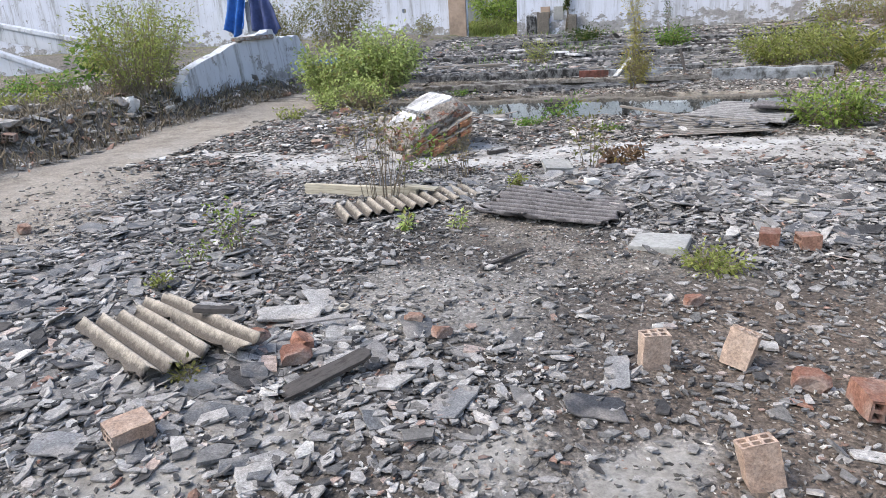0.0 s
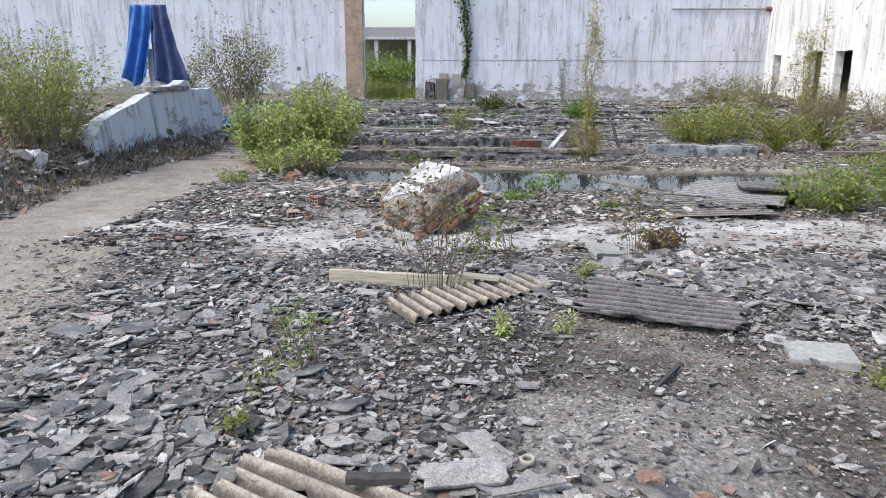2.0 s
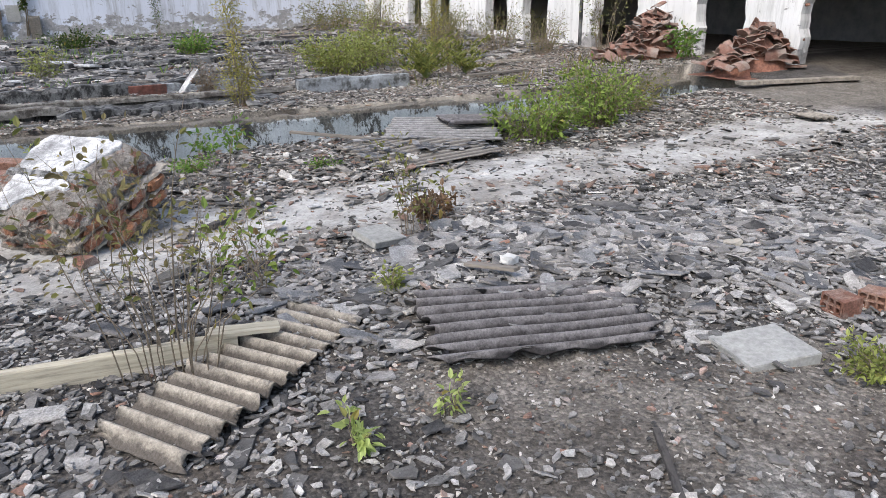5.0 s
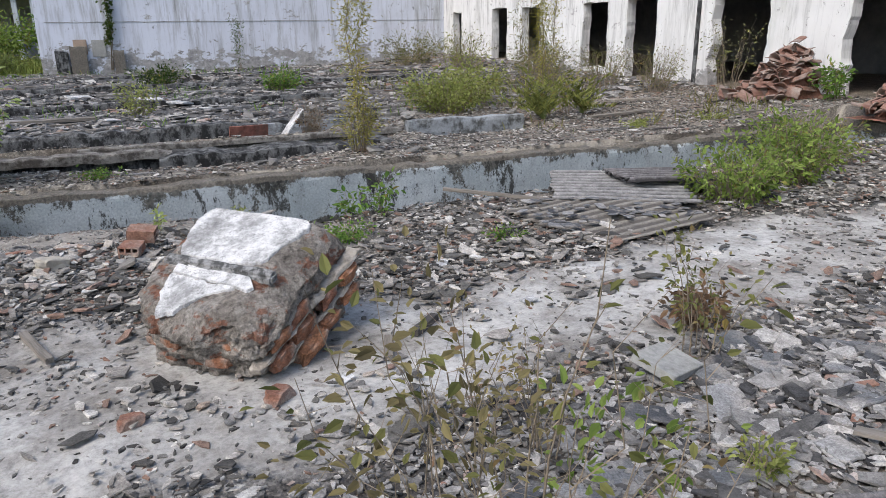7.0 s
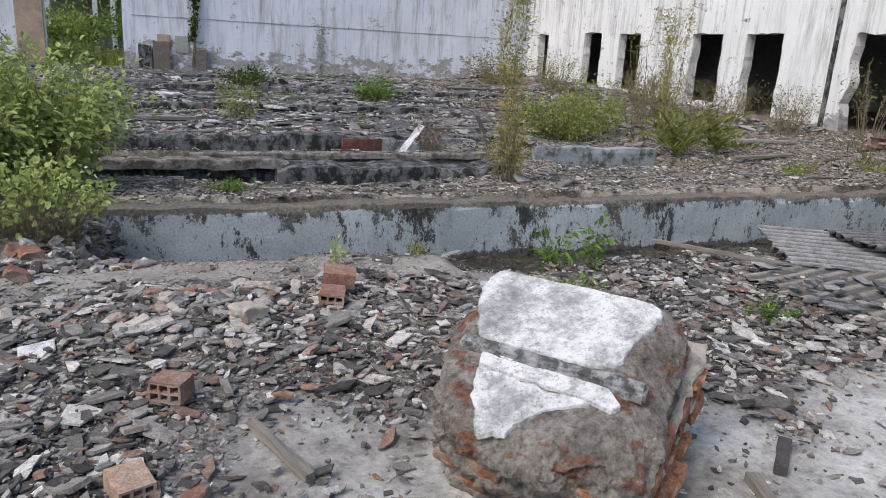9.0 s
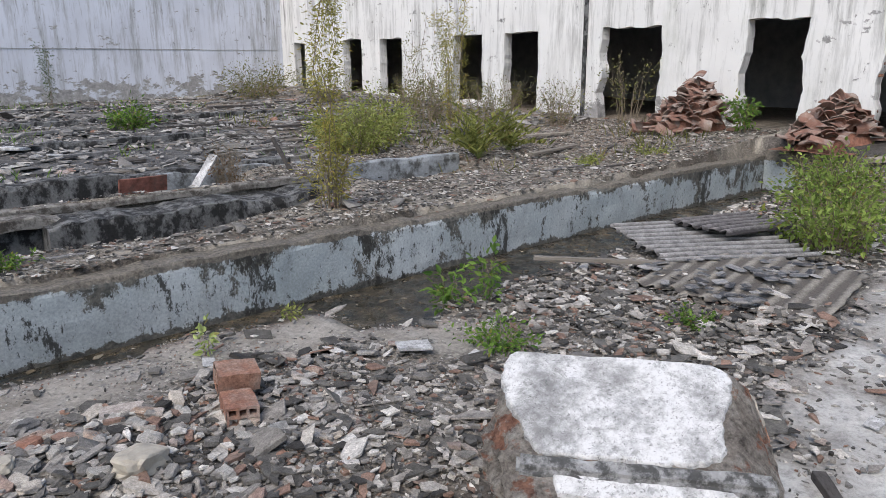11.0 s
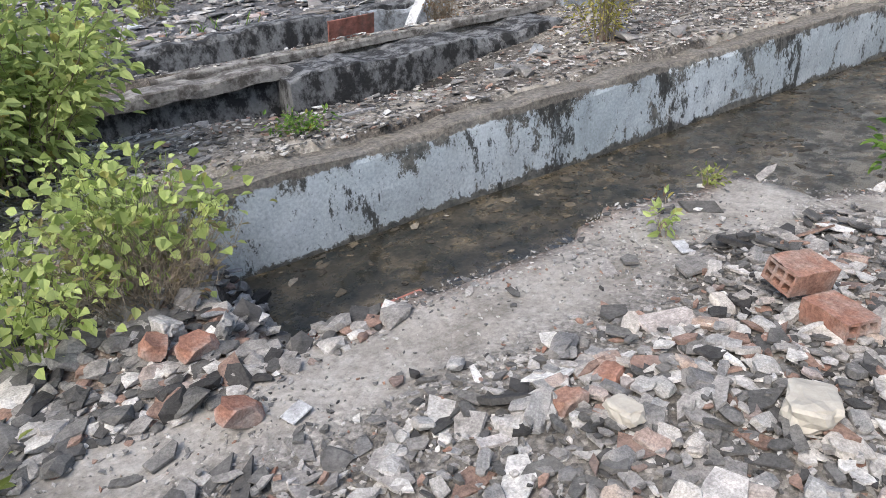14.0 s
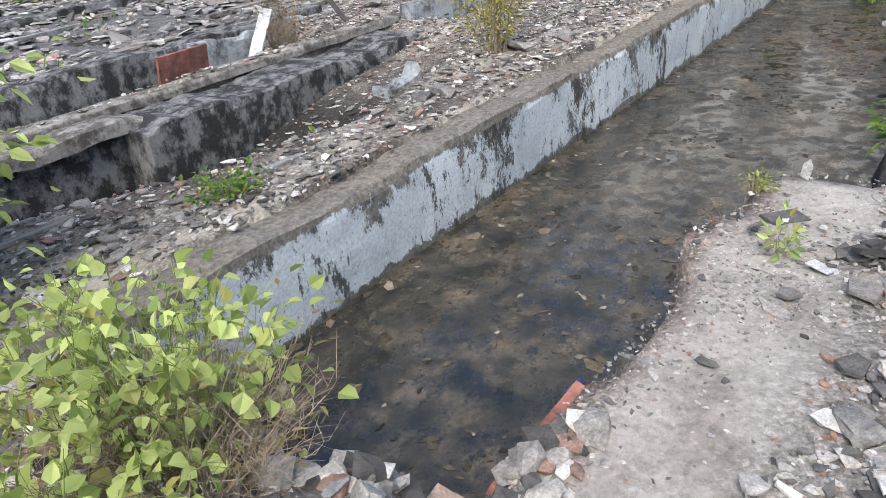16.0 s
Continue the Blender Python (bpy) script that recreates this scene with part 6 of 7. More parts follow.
def big_beam(name, label, l, w, h, x, y, z, rx, ry, rz):
    base = thing(name, label, "beam", pose(x, y, z, rx, ry, rz), "fallen beams")
    for nm, b in (("web", (-l / 2, l / 2, -w / 2, w / 2, -h / 2, h / 2)), ("upper_flange", (-l / 2, l / 2, -w / 2 - 0.06, w / 2 + 0.06, h / 2 + 0.003, h / 2 + 0.13))):
        bm = box_bm(*b, 0.02)
        for v in bm.verts:
            v.co += 0.015 * noise.noise_vector(v.co * 3)
        ob = part(nm, bm, M_WALL_FRAG, base)
        ob.matrix_parent_inverse = Matrix.Identity(4)


big_beam("fallen_beam", "long white fallen concrete beam sloping to the ground", 8.2, 0.25, 0.45, -20.9, 20.0, 1.32, 0, 11.5, 0)
big_beam("fallen_beam", "short white broken panel propped under a beam", 2.6, 0.2, 0.55, -19.6, 17.4, 0.55, 0, 20, 8)
tagged(part("support_pier", box_bm(-24.6, -24.1, 19.8, 20.25, -0.1, 1.9, 0.03), M_WALL_FRAG), "white broken pier under the fallen beam", "pier")


def build_tarp():
    base = thing("tarp_post", "blue tarpaulin draped over a broken post", "tarpaulin", pose(-11.2, 17.0, gz(-11.2, 17.0)))

    def p(nm, bm, mat, lab):
        ob = part(nm, bm, mat, base, lab)
        return ob
    p("post", box_bm(-0.14, 0.14, -0.12, 0.12, -0.1, 1.75, 0.02), M_WALL_FRAG, "pale broken concrete post")
    p("pole", box_bm(0.22, 0.28, -0.03, 0.03, -0.1, 2.75, 0.01), M_WOOD_GREY, "thin grey pole")
    for nm, mat, lab, tx, bx, zt, zb, yy in (("tarp", M_TARP, "bright blue plastic tarpaulin", (-0.42, 0.12), (-0.80, -0.16), 2.75, 0.98, -0.2), ("cloth", M_TARP_DARK, "navy blue cloth", (0.0, 0.45), (0.02, 0.92), 2.75, 0.92, -0.17)):
        vs, fs = [], []
        n = 26
        for j in range(n):
            f = j / (n - 1)
            for i in range(n):
                g = i / (n - 1)
                a, b = tx[0] + (tx[1] - tx[0]) * g, bx[0] + (bx[1] - bx[0]) * g
                u = a + (b - a) * f ** 1.3
                z = zt + (zb - zt) * f + 0.10 * f * math.sin(g * 7 + 1)
                v = yy + 0.07 * math.sin(g * 15 + f * 3) * (0.3 + f) + 0.05 * noise.noise(Vector((u * 4, z * 3, 1)))
                vs.append((u, v, z))
        for j in range(n - 1):
            for i in range(n - 1):
                k = j * n + i
                fs.append((k, k + 1, k + n + 1, k + n))
        ob = from_arrays(nm, vs, fs, mat, base, lab, True)
        so = ob.modifiers.new("thick", "SOLIDIFY")
        so.thickness = 0.006


build_tarp()


def crumpled(name, label, category, mat, sx, sy, sz, x, y, z, seed):
    ob = tagged(new(name, lump_mesh(name, sx, sy, sz, mat, seed, 0.6, 4)), label, category)
    ob.matrix_world = pose(x, y, gz(x, y) + z, 0, 0, seed * 30)
    return ob


crumpled("tarp_bundle", "crumpled blue tarpaulin bundle on the rubble", "tarpaulin", M_TARP, 0.9, 0.5, 0.3, -9.15, 16.9, 0.12, 3)
crumpled("tarp_bundle", "crumpled navy cloth bundle on the rubble", "cloth", M_TARP_DARK, 0.6, 0.4, 0.22, -8.9, 16.5, 0.06, 4)
crumpled("white_bag", "white plastic bag caught in the rubble", "plastic bag", M_WHITE, 0.22, 0.18, 0.3, -9.35, 9.3, 0.1, 5)
for k, (px, py) in enumerate(((-4.35, 10.55),)):
    crumpled("plastic_scrap", "dark blue plastic scrap floating on the water", "plastic scrap", M_BLUE, 0.12, 0.04, 0.03, px, py, 0.0, 6 + k).location.z = -0.612

for k, (px, py, dz) in enumerate(((-5.45, 10.95, 0.0), (-5.6, 10.7, 0.02), (-5.38, 11.2, 0.0), (-5.95, 10.5, 0.02), (-5.55, 11.25, 0.02), (-5.4, 10.68, 0.0), (-5.75, 10.45, 0.0), (-5.3, 10.8, 0.0), (-5.7, 10.95, 0.02))):
    drop("rubble_block", lump_mesh("grey_rubble_block", 0.12, 0.09, 0.06, M_STONE, 600 + k, 0.5, 3), "grey broken concrete lump at the trench end", "rubble", px, py, dz + 0.04, 10 * k, -8, 40 * k, "trench end lumps")

# stubs and patches at the foot of the north wall
for k, (a0, a1, top, mat, lab) in enumerate(((-6.12, -5.72, 1.14, M_DARKCON, "dark concrete stub"), (-5.66, -5.14, 1.30, M_TRENCH, "grey-blue concrete stub"), (-4.30, -3.95, 1.16, M_TRENCH, "grey-blue concrete post"))):
    ob = rough_strip("concrete_stub", lab + " against the white wall", "concrete stub", a0, a1, 31.72, 31.92, 0.1, top, mat, 8, 60 + k, 0.05, "")
tagged(part("recess_patch", box_bm(-5.52, -5.10, 31.90, 31.935, 1.0, 1.50, 0.005), M_ORANGE), "exposed brown brick patch in the white wall", "patch", kind="structure")
tagged(part("recess_patch", box_bm(-4.95, -4.52, 31.90, 31.935, 0.92, 1.48, 0.005), M_SLAB), "exposed grey plaster patch in the white wall", "patch", kind="structure")
rough_strip("trim_joint", "dark vertical joint stain in the white wall", "trim", 8.385, 8.409, 17.12, 17.24, 0.3, 5.5, M_DARKCON, 4, 77, 0.01)
# iron pipe along the north wall, ending in a rusty stub
def build_pipe():
    base = thing("wall_pipe", "thin dark iron pipe with a rusty end on the wall", "pipe", pose(4.33, 31.86, 4.19))
    for nm, p0, p1, rad, mat, lab in (("pipe_run", 0.0, 3.86, 0.03, M_DARK, ""), ("pipe_stub", 3.86, 4.67, 0.09, M_RUST, "thick rusty pipe end")):
        bm = bmesh.new()
        bmesh.ops.create_cone(bm, cap_ends=True, segments=12, radius1=rad, radius2=rad, depth=p1 - p0, matrix=pose((p0 + p1) / 2, 0, 0, 0, 90, 0))
        part(nm, bm, mat, base, lab).matrix_local = pose(0, 0, 0)
    for q in (0.3, 2.0, 3.6):
        part("bracket", box_bm(q - 0.02, q + 0.02, -0.01, 0.1, -0.04, 0.04, 0.004), M_DARK, base).matrix_local = pose(0, 0, 0)


build_pipe()
# dark brick edges of the widest doorway
for k in (1, 4, 5, 7, 8):
    ob = new("brick", B_BROKEN2)
    ob.parent, ob.matrix_world = wall_east, pose(8.5, 10.86, 0.55 + 0.2 * k, 0, 0, 90 + 7 * (k % 3)) @ Matrix.Scale(0.9, 4)


# ---------------------------------------------------------------- beyond the gateway
def build_shed():
    base = thing("open_shed", "open shed with corrugated roof behind the gateway", "shed", pose(-8.6, 48.0, gz(-8.6, 48.0)))
    for px in (-2.4, -0.2, 0.65, 2.9):
        part("post", box_bm(px - 0.12, px + 0.12, -0.12, 0.12, -0.1, 3.25, 0.015), M_WALL_FRAG, base, "mossy pale concrete post")
    v, f = sheet_bm(10.0, 5.0, 0.177, 0.03, 4, 0.01)
    ro = from_arrays("roof", v, f, M_SHEET_GREY, base, "grey corrugated roof", True)
    ro.matrix_local = pose(0, 2.2, 3.75, 12, 0, 0)
    part("eaves_beam", box_bm(-5, 5, -0.1, 0.1, 3.25, 3.42, 0.01), M_WALL_FRAG, base)
    part("rear_wall", box_bm(-5, 5, 4.6, 4.8, -0.1, 4.2, 0.01), M_DARK, base)


build_shed()


# ---------------------------------------------------------------- plants
def leaf_mesh(name, P, D, size, mat, r, parent, label, width=0.5):
    """Folded leaves: at the points P, pointing along D."""
    n = len(P)
    D = D / np.maximum(np.linalg.norm(D, axis=1, keepdims=True), 1e-6)
    S = np.cross(D, r.normal(0, 1, (n, 3)) * 0.6 + np.array([0, 0, 1.0]))
    S /= np.maximum(np.linalg.norm(S, axis=1, keepdims=True), 1e-6)
    U = np.cross(S, D)
    L = (size * r.uniform(0.55, 1.25, n))[:, None]
    w = L * width * 0.5
    base, tip = P, P + D * L - U * L * 0.15
    lo, hi = P + D * L * 0.3, P + D * L * 0.68 - U * L * 0.05
    V = np.stack((base, lo + S * w + U * w * 0.3, hi + S * w * 0.75 + U * w * 0.3, tip, hi - S * w * 0.75 + U * w * 0.3, lo - S * w + U * w * 0.3), 1)
    one = np.array([0, 1, 2, 3, 0, 3, 4, 5])
    loops = (one[None] + (np.arange(n) * 6)[:, None]).ravel()
    return big_mesh(name, V.reshape(-1, 3), loops, np.full(n * 2, 4), mat, parent, label)


def tube_mesh(name, lines, rads, mat, parent, label=""):
    """Tapered three-sided stems along polylines of equal length."""
    lines = np.asarray(lines)
    n, k, _ = lines.shape
    a = np.arange(3) * 2.094
    off = np.stack((np.cos(a), np.sin(a), 0 * a), 1)
    taper = np.linspace(1, 0.25, k)
    V = lines[:, :, None, :] + off[None, None] * (np.asarray(rads)[:, None] * taper[None])[:, :, None, None]
    idx = np.arange(n * k * 3).reshape(n, k, 3)
    q = np.stack((idx[:, :-1], np.roll(idx[:, :-1], -1, 2), np.roll(idx[:, 1:], -1, 2), idx[:, 1:]), -1).reshape(-1, 4)
    return big_mesh(name, V.reshape(-1, 3), q.ravel(), np.full(len(q), 4), mat, parent, label)


def plant(name, label, x, y, h, spread, nstem, nleaf, leaf, mat, seed, stem_mat=None, bare=0.25, fuzz=0.12, rad=0.006, upright=0.6, width=0.5, group="", z=None, lean=(0, 0)):
    """Stems from one root, bending outwards, with leaves along them and on side twigs."""
    r = np.random.RandomState(seed)
    z0 = gz(x, y) if z is None else z
    base = thing(name, label, "shrub" if h > 0.7 else "weed", pose(x, y, z0), group)
    k = 7
    t = np.linspace(0, 1, k)
    ang = r.uniform(0, 6.283, nstem)
    reach = spread * np.sqrt(r.uniform(0.02, 1, nstem))
    hh = h * (1 - (1 - upright) * (reach / max(spread, 1e-3)) ** 2) * r.uniform(0.62, 1.08, nstem)
    root = np.stack((np.cos(ang), np.sin(ang)), 1) * (reach * 0.35)[:, None]
    L = np.zeros((nstem, k, 3))
    bend = t ** 1.5
    L[:, :, 0] = root[:, :1] + (np.cos(ang) * reach * 0.65)[:, None] * bend + lean[0] * bend
    L[:, :, 1] = root[:, 1:] + (np.sin(ang) * reach * 0.65)[:, None] * bend + lean[1] * bend
    L[:, :, 2] = hh[:, None] * (t ** 0.9)[None]
    L[:, 1:, :] += r.normal(0, 0.035 * h, (nstem, k - 1, 3)) * t[None, 1:, None]
    rs = np.full(nstem, rad) * r.uniform(0.6, 1.2, nstem)
    if nstem <= 14:
        for q in range(nstem):
            tube_mesh("stem", L[q:q + 1], rs[q:q + 1], stem_mat or M_TWIG, base)
    else:
        tagged(tube_mesh("stem_mass", L, rs, stem_mat or M_TWIG, base), kind="stuff")
    if fuzz > 0.05:
        m = nstem * 5
        s, q = r.randint(0, nstem, m), r.uniform(bare, 0.95, m)
        i = np.minimum((q * (k - 1)).astype(int), k - 2)
        f = (q * (k - 1) - i)[:, None]
        A = L[s, i] * (1 - f) + L[s, i + 1] * f
        d = r.normal(0, 1, (m, 3)) + np.array([0, 0, 0.5])
        d *= (fuzz * 1.3 * r.uniform(0.5, 1.2, m) / np.linalg.norm(d, axis=1))[:, None]
        T = A[:, None] + d[:, None] * np.linspace(0, 1, 3)[None, :, None]
        tagged(tube_mesh("twig_mass", T, np.full(m, rad * 0.45), stem_mat or M_TWIG, base), kind="stuff")
    s, q = r.randint(0, nstem, nleaf), bare + (1 - bare) * r.uniform(0, 1, nleaf) ** 0.8
    i = np.minimum((q * (k - 1)).astype(int), k - 2)
    f = (q * (k - 1) - i)[:, None]
    P = L[s, i] * (1 - f) + L[s, i + 1] * f
    o = r.normal(0, 1, (nleaf, 3))
    P = P + o * fuzz * r.uniform(0.1, 0.8, nleaf)[:, None]
    P[:, 2] = np.maximum(P[:, 2], 0.02)
    D = o + np.stack((np.cos(ang[s]), np.sin(ang[s]), np.full(nleaf, 0.1)), 1) * 0.8
    tagged(leaf_mesh("foliage", P, D, leaf, mat, r, base, "", width), kind="stuff")
    return base


BUSHES = [
    ("shrub", "large bright green leafy bush beside the trench", -6.28, 13.0, 1.3, 1.0, 80, 5200, 0.085, M_LEAF_BRIGHT, 1, 0.15, 0.16, 0.75, 0.55),
    ("shrub", "leafy green bush spilling over the tank edge", -6.95, 12.1, 1.1, 0.75, 50, 2600, 0.08, M_LEAF_BRIGHT, 2, 0.15, 0.16, 0.7, 0.55),
    ("shrub", "spindly yellow-green shrub on the bank", -9.75, 10.2, 1.75, 1.1, 90, 4200, 0.07, M_LEAF_YELLOW, 3, 0.15, 0.2, 0.7, 0.4),
    ("shrub", "spindly yellow-green shrub on the bank", -12.0, 13.6, 1.9, 1.1, 60, 2400, 0.07, M_LEAF_YELLOW, 4, 0.15, 0.2, 0.7, 0.4),
    ("shrub", "olive shrub in front of the white wall", -11.2, 22.5, 2.5, 1.5, 80, 4200, 0.09, M_LEAF_OLIVE, 5, 0.15, 0.22, 0.75, 0.4),
    ("shrub", "olive shrub in front of the white wall", -13.6, 23.5, 2.0, 1.3, 50, 2200, 0.09, M_LEAF_OLIVE, 6, 0.15, 0.22, 0.75, 0.4),
    ("shrub", "low spreading yellow-green bush by the tanks", 1.9, 17.0, 0.95, 1.1, 70, 3200, 0.075, M_LEAF_YELLOW, 7, 0.1, 0.15, 0.6, 0.5),
    ("shrub", "low green bush on the litter", 2.9, 17.9, 1.1, 0.8, 40, 1500, 0.075, M_LEAF_YELLOW, 8, 0.1, 0.15, 0.6, 0.5),
    ("shrub", "low dense green bush by the floor slab", 1.1, 8.55, 0.6, 0.7, 60, 1700, 0.06, M_LEAF_MID, 9, 0.05, 0.10, 0.6, 0.5),
    ("shrub", "low dense green bush by the floor slab", 2.2, 8.95, 0.78, 0.7, 70, 2100, 0.06, M_LEAF_MID, 10, 0.05, 0.10, 0.65, 0.5),
    ("shrub", "low dry green bush by the trench end", 3.2, 9.5, 0.6, 0.65, 40, 1300, 0.05, M_LEAF_OLIVE, 11, 0.05, 0.10, 0.65, 0.4),
    ("shrub", "dry brown-green brush along the wall corner", 5.6, 28.5, 1.3, 1.5, 60, 1600, 0.09, M_LEAF_OLIVE, 12, 0.1, 0.2, 0.7, 0.4),
    ("shrub", "dry brush at the foot of the east wall", 6.9, 22.0, 1.0, 1.1, 50, 1000, 0.07, M_LEAF_OLIVE, 13, 0.15, 0.18, 0.7, 0.35),
    ("shrub", "dry brush at the foot of the east wall", 6.6, 18.2, 1.2, 1.0, 50, 900, 0.06, M_LEAF_OLIVE, 14, 0.2, 0.18, 0.75, 0.35),
    ("shrub", "brown dry brush along the foot of the wall", 6.8, 16.6, 1.1, 0.8, 50, 700, 0.06, M_LEAF_OLIVE, 28, 0.1, 0.18, 0.75, 0.35),
    ("shrub", "brown dry brush along the foot of the wall", 5.9, 19.9, 1.2, 0.9, 60, 900, 0.065, M_LEAF_OLIVE, 29, 0.1, 0.18, 0.75, 0.35),
    ("shrub", "yellow-green brush among litter by the wall", 6.2, 25.2, 1.2, 1.1, 60, 1000, 0.08, M_LEAF_FERN, 30, 0.1, 0.2, 0.75, 0.35),
    ("shrub", "small green bush on the far floor", -0.3, 22.9, 0.6, 0.7, 30, 900, 0.09, M_LEAF_GREEN, 15, 0.1, 0.14, 0.6, 0.5),
    ("shrub", "small green bush on the far floor", -3.1, 25.6, 0.6, 0.9, 30, 900, 0.09, M_LEAF_DARK, 16, 0.1, 0.14, 0.6, 0.5),
    ("shrub", "small yellow-green bush among the shards", -3.85, 19.2, 0.75, 0.5, 25, 600, 0.07, M_LEAF_YELLOW, 17, 0.15, 0.12, 0.75, 0.4),
    ("shrub", "dark hedge growing under the open shed", -9.6, 44.0, 2.0, 2.6, 70, 2600, 0.2, M_LEAF_MID, 18, 0.05, 0.4, 0.8, 0.5),
    ("shrub", "dark hedge growing under the open shed", -6.0, 44.5, 2.6, 2.4, 70, 3000, 0.2, M_LEAF_GREEN, 19, 0.05, 0.4, 0.8, 0.5),
    ("shrub", "yellow-green weeds in the gateway", -8.0, 34.5, 0.8, 1.4, 60, 1500, 0.12, M_LEAF_YELLOW, 20, 0.05, 0.2, 0.7, 0.35),
    ("shrub", "green creeping weeds on the bank", -11.0, 8.6, 0.35, 1.0, 50, 1500, 0.06, M_LEAF_YELLOW, 21, 0.05, 0.10, 0.6, 0.5),
    ("shrub", "green creeping weeds on the bank", -12.6, 10.8, 0.5, 1.1, 50, 1300, 0.07, M_LEAF_GREEN, 22, 0.05, 0.12, 0.6, 0.5),
    ("shrub", "broad-leaved green shrub on the bank", -11.4, 11.0, 1.1, 0.35, 12, 150, 0.14, M_LEAF_GREEN, 23, 0.4, 0.16, 0.85, 0.7),
    ("shrub", "green weeds beside the trench end", 5.3, 10.6, 0.8, 0.4, 16, 420, 0.07, M_LEAF_GREEN, 24, 0.15, 0.12, 0.8, 0.5),
    ("shrub", "leggy weeds in front of the doorway", 7.6, 12.7, 0.7, 0.4, 14, 300, 0.1, M_LEAF_GREEN, 25, 0.15, 0.12, 0.8, 0.5),
    ("shrub", "dry twiggy shrub by the broken doorway", 7.7, 15.4, 1.5, 0.6, 20, 260, 0.07, M_LEAF_OLIVE, 26, 0.3, 0.16, 0.85, 0.45),
    ("shrub", "grey-green dry weed by the north wall", -10.2, 29.5, 1.0, 0.8, 24, 500, 0.09, M_LEAF_OLIVE, 27, 0.2, 0.16, 0.75, 0.4),
]
for nm, lab, px, py, h, sp, ns, nl, lf, mt, sd, ba, fu, up, wi in BUSHES:
    plant(nm, lab, px, py, h, sp, ns, nl, lf, mt, sd, None, ba, fu, 0.008, up, wi, "shrubs")

# broad-leaved creeper at the trench end, close by
plant("creeper", "bright broad-leaved creeper over the trench end", -5.88, 11.18, 0.66, 0.56, 70, 820, 0.054, M_LEAF_CREEPER, 41, M_GREENSTEM, 0.42, 0.10, 0.005, 0.75, 0.9, z=-0.05)
plant("creeper", "dry tangle of stems under the creeper", -5.95, 10.95, 0.5, 0.5, 260, 260, 0.04, M_LEAF_WITHER, 42, M_TWIG, 0.2, 0.10, 0.004, 0.7, 0.4, z=-0.05)
plant("creeper", "bright yellow-green creeper on the rubble", -6.45, 10.8, 0.5, 0.4, 26, 420, 0.052, M_LEAF_CREEPER, 43, M_GREENSTEM, 0.3, 0.08, 0.005, 0.75, 0.8)

# tall feathery saplings
SAPLINGS = [("tall feathery yellow-green sapling on the berm", -1.25, 12.85, 3.3, 0.16, 3, 2600, 0.05, M_LEAF_OCHRE, 51),
            ("bushy yellow foot of a sapling on the berm", -1.25, 12.9, 0.75, 0.36, 14, 900, 0.055, M_LEAF_OCHRE, 52),
            ("tall yellowing sapling near the east wall", 4.3, 17.2, 2.9, 0.45, 8, 2600, 0.06, M_LEAF_OCHRE, 53),
            ("thin green sapling at the north wall", -0.2, 30.4, 1.9, 0.2, 3, 420, 0.09, M_LEAF_DARK, 54),
            ("dry yellow sapling near the east wall", 4.6, 18.6, 2.3, 0.6, 8, 700, 0.07, M_LEAF_OLIVE, 55),
            ("leggy dry weed on the berm", 3.9, 15.9, 1.3, 0.45, 12, 420, 0.06, M_LEAF_OLIVE, 56)]
for lab, px, py, h, sp, ns, nl, lf, mt, sd in SAPLINGS:
    plant("sapling", lab, px, py, h, sp, ns, nl, lf, mt, sd, None, 0.12, 0.12, 0.01, 0.95, 0.28, "saplings")

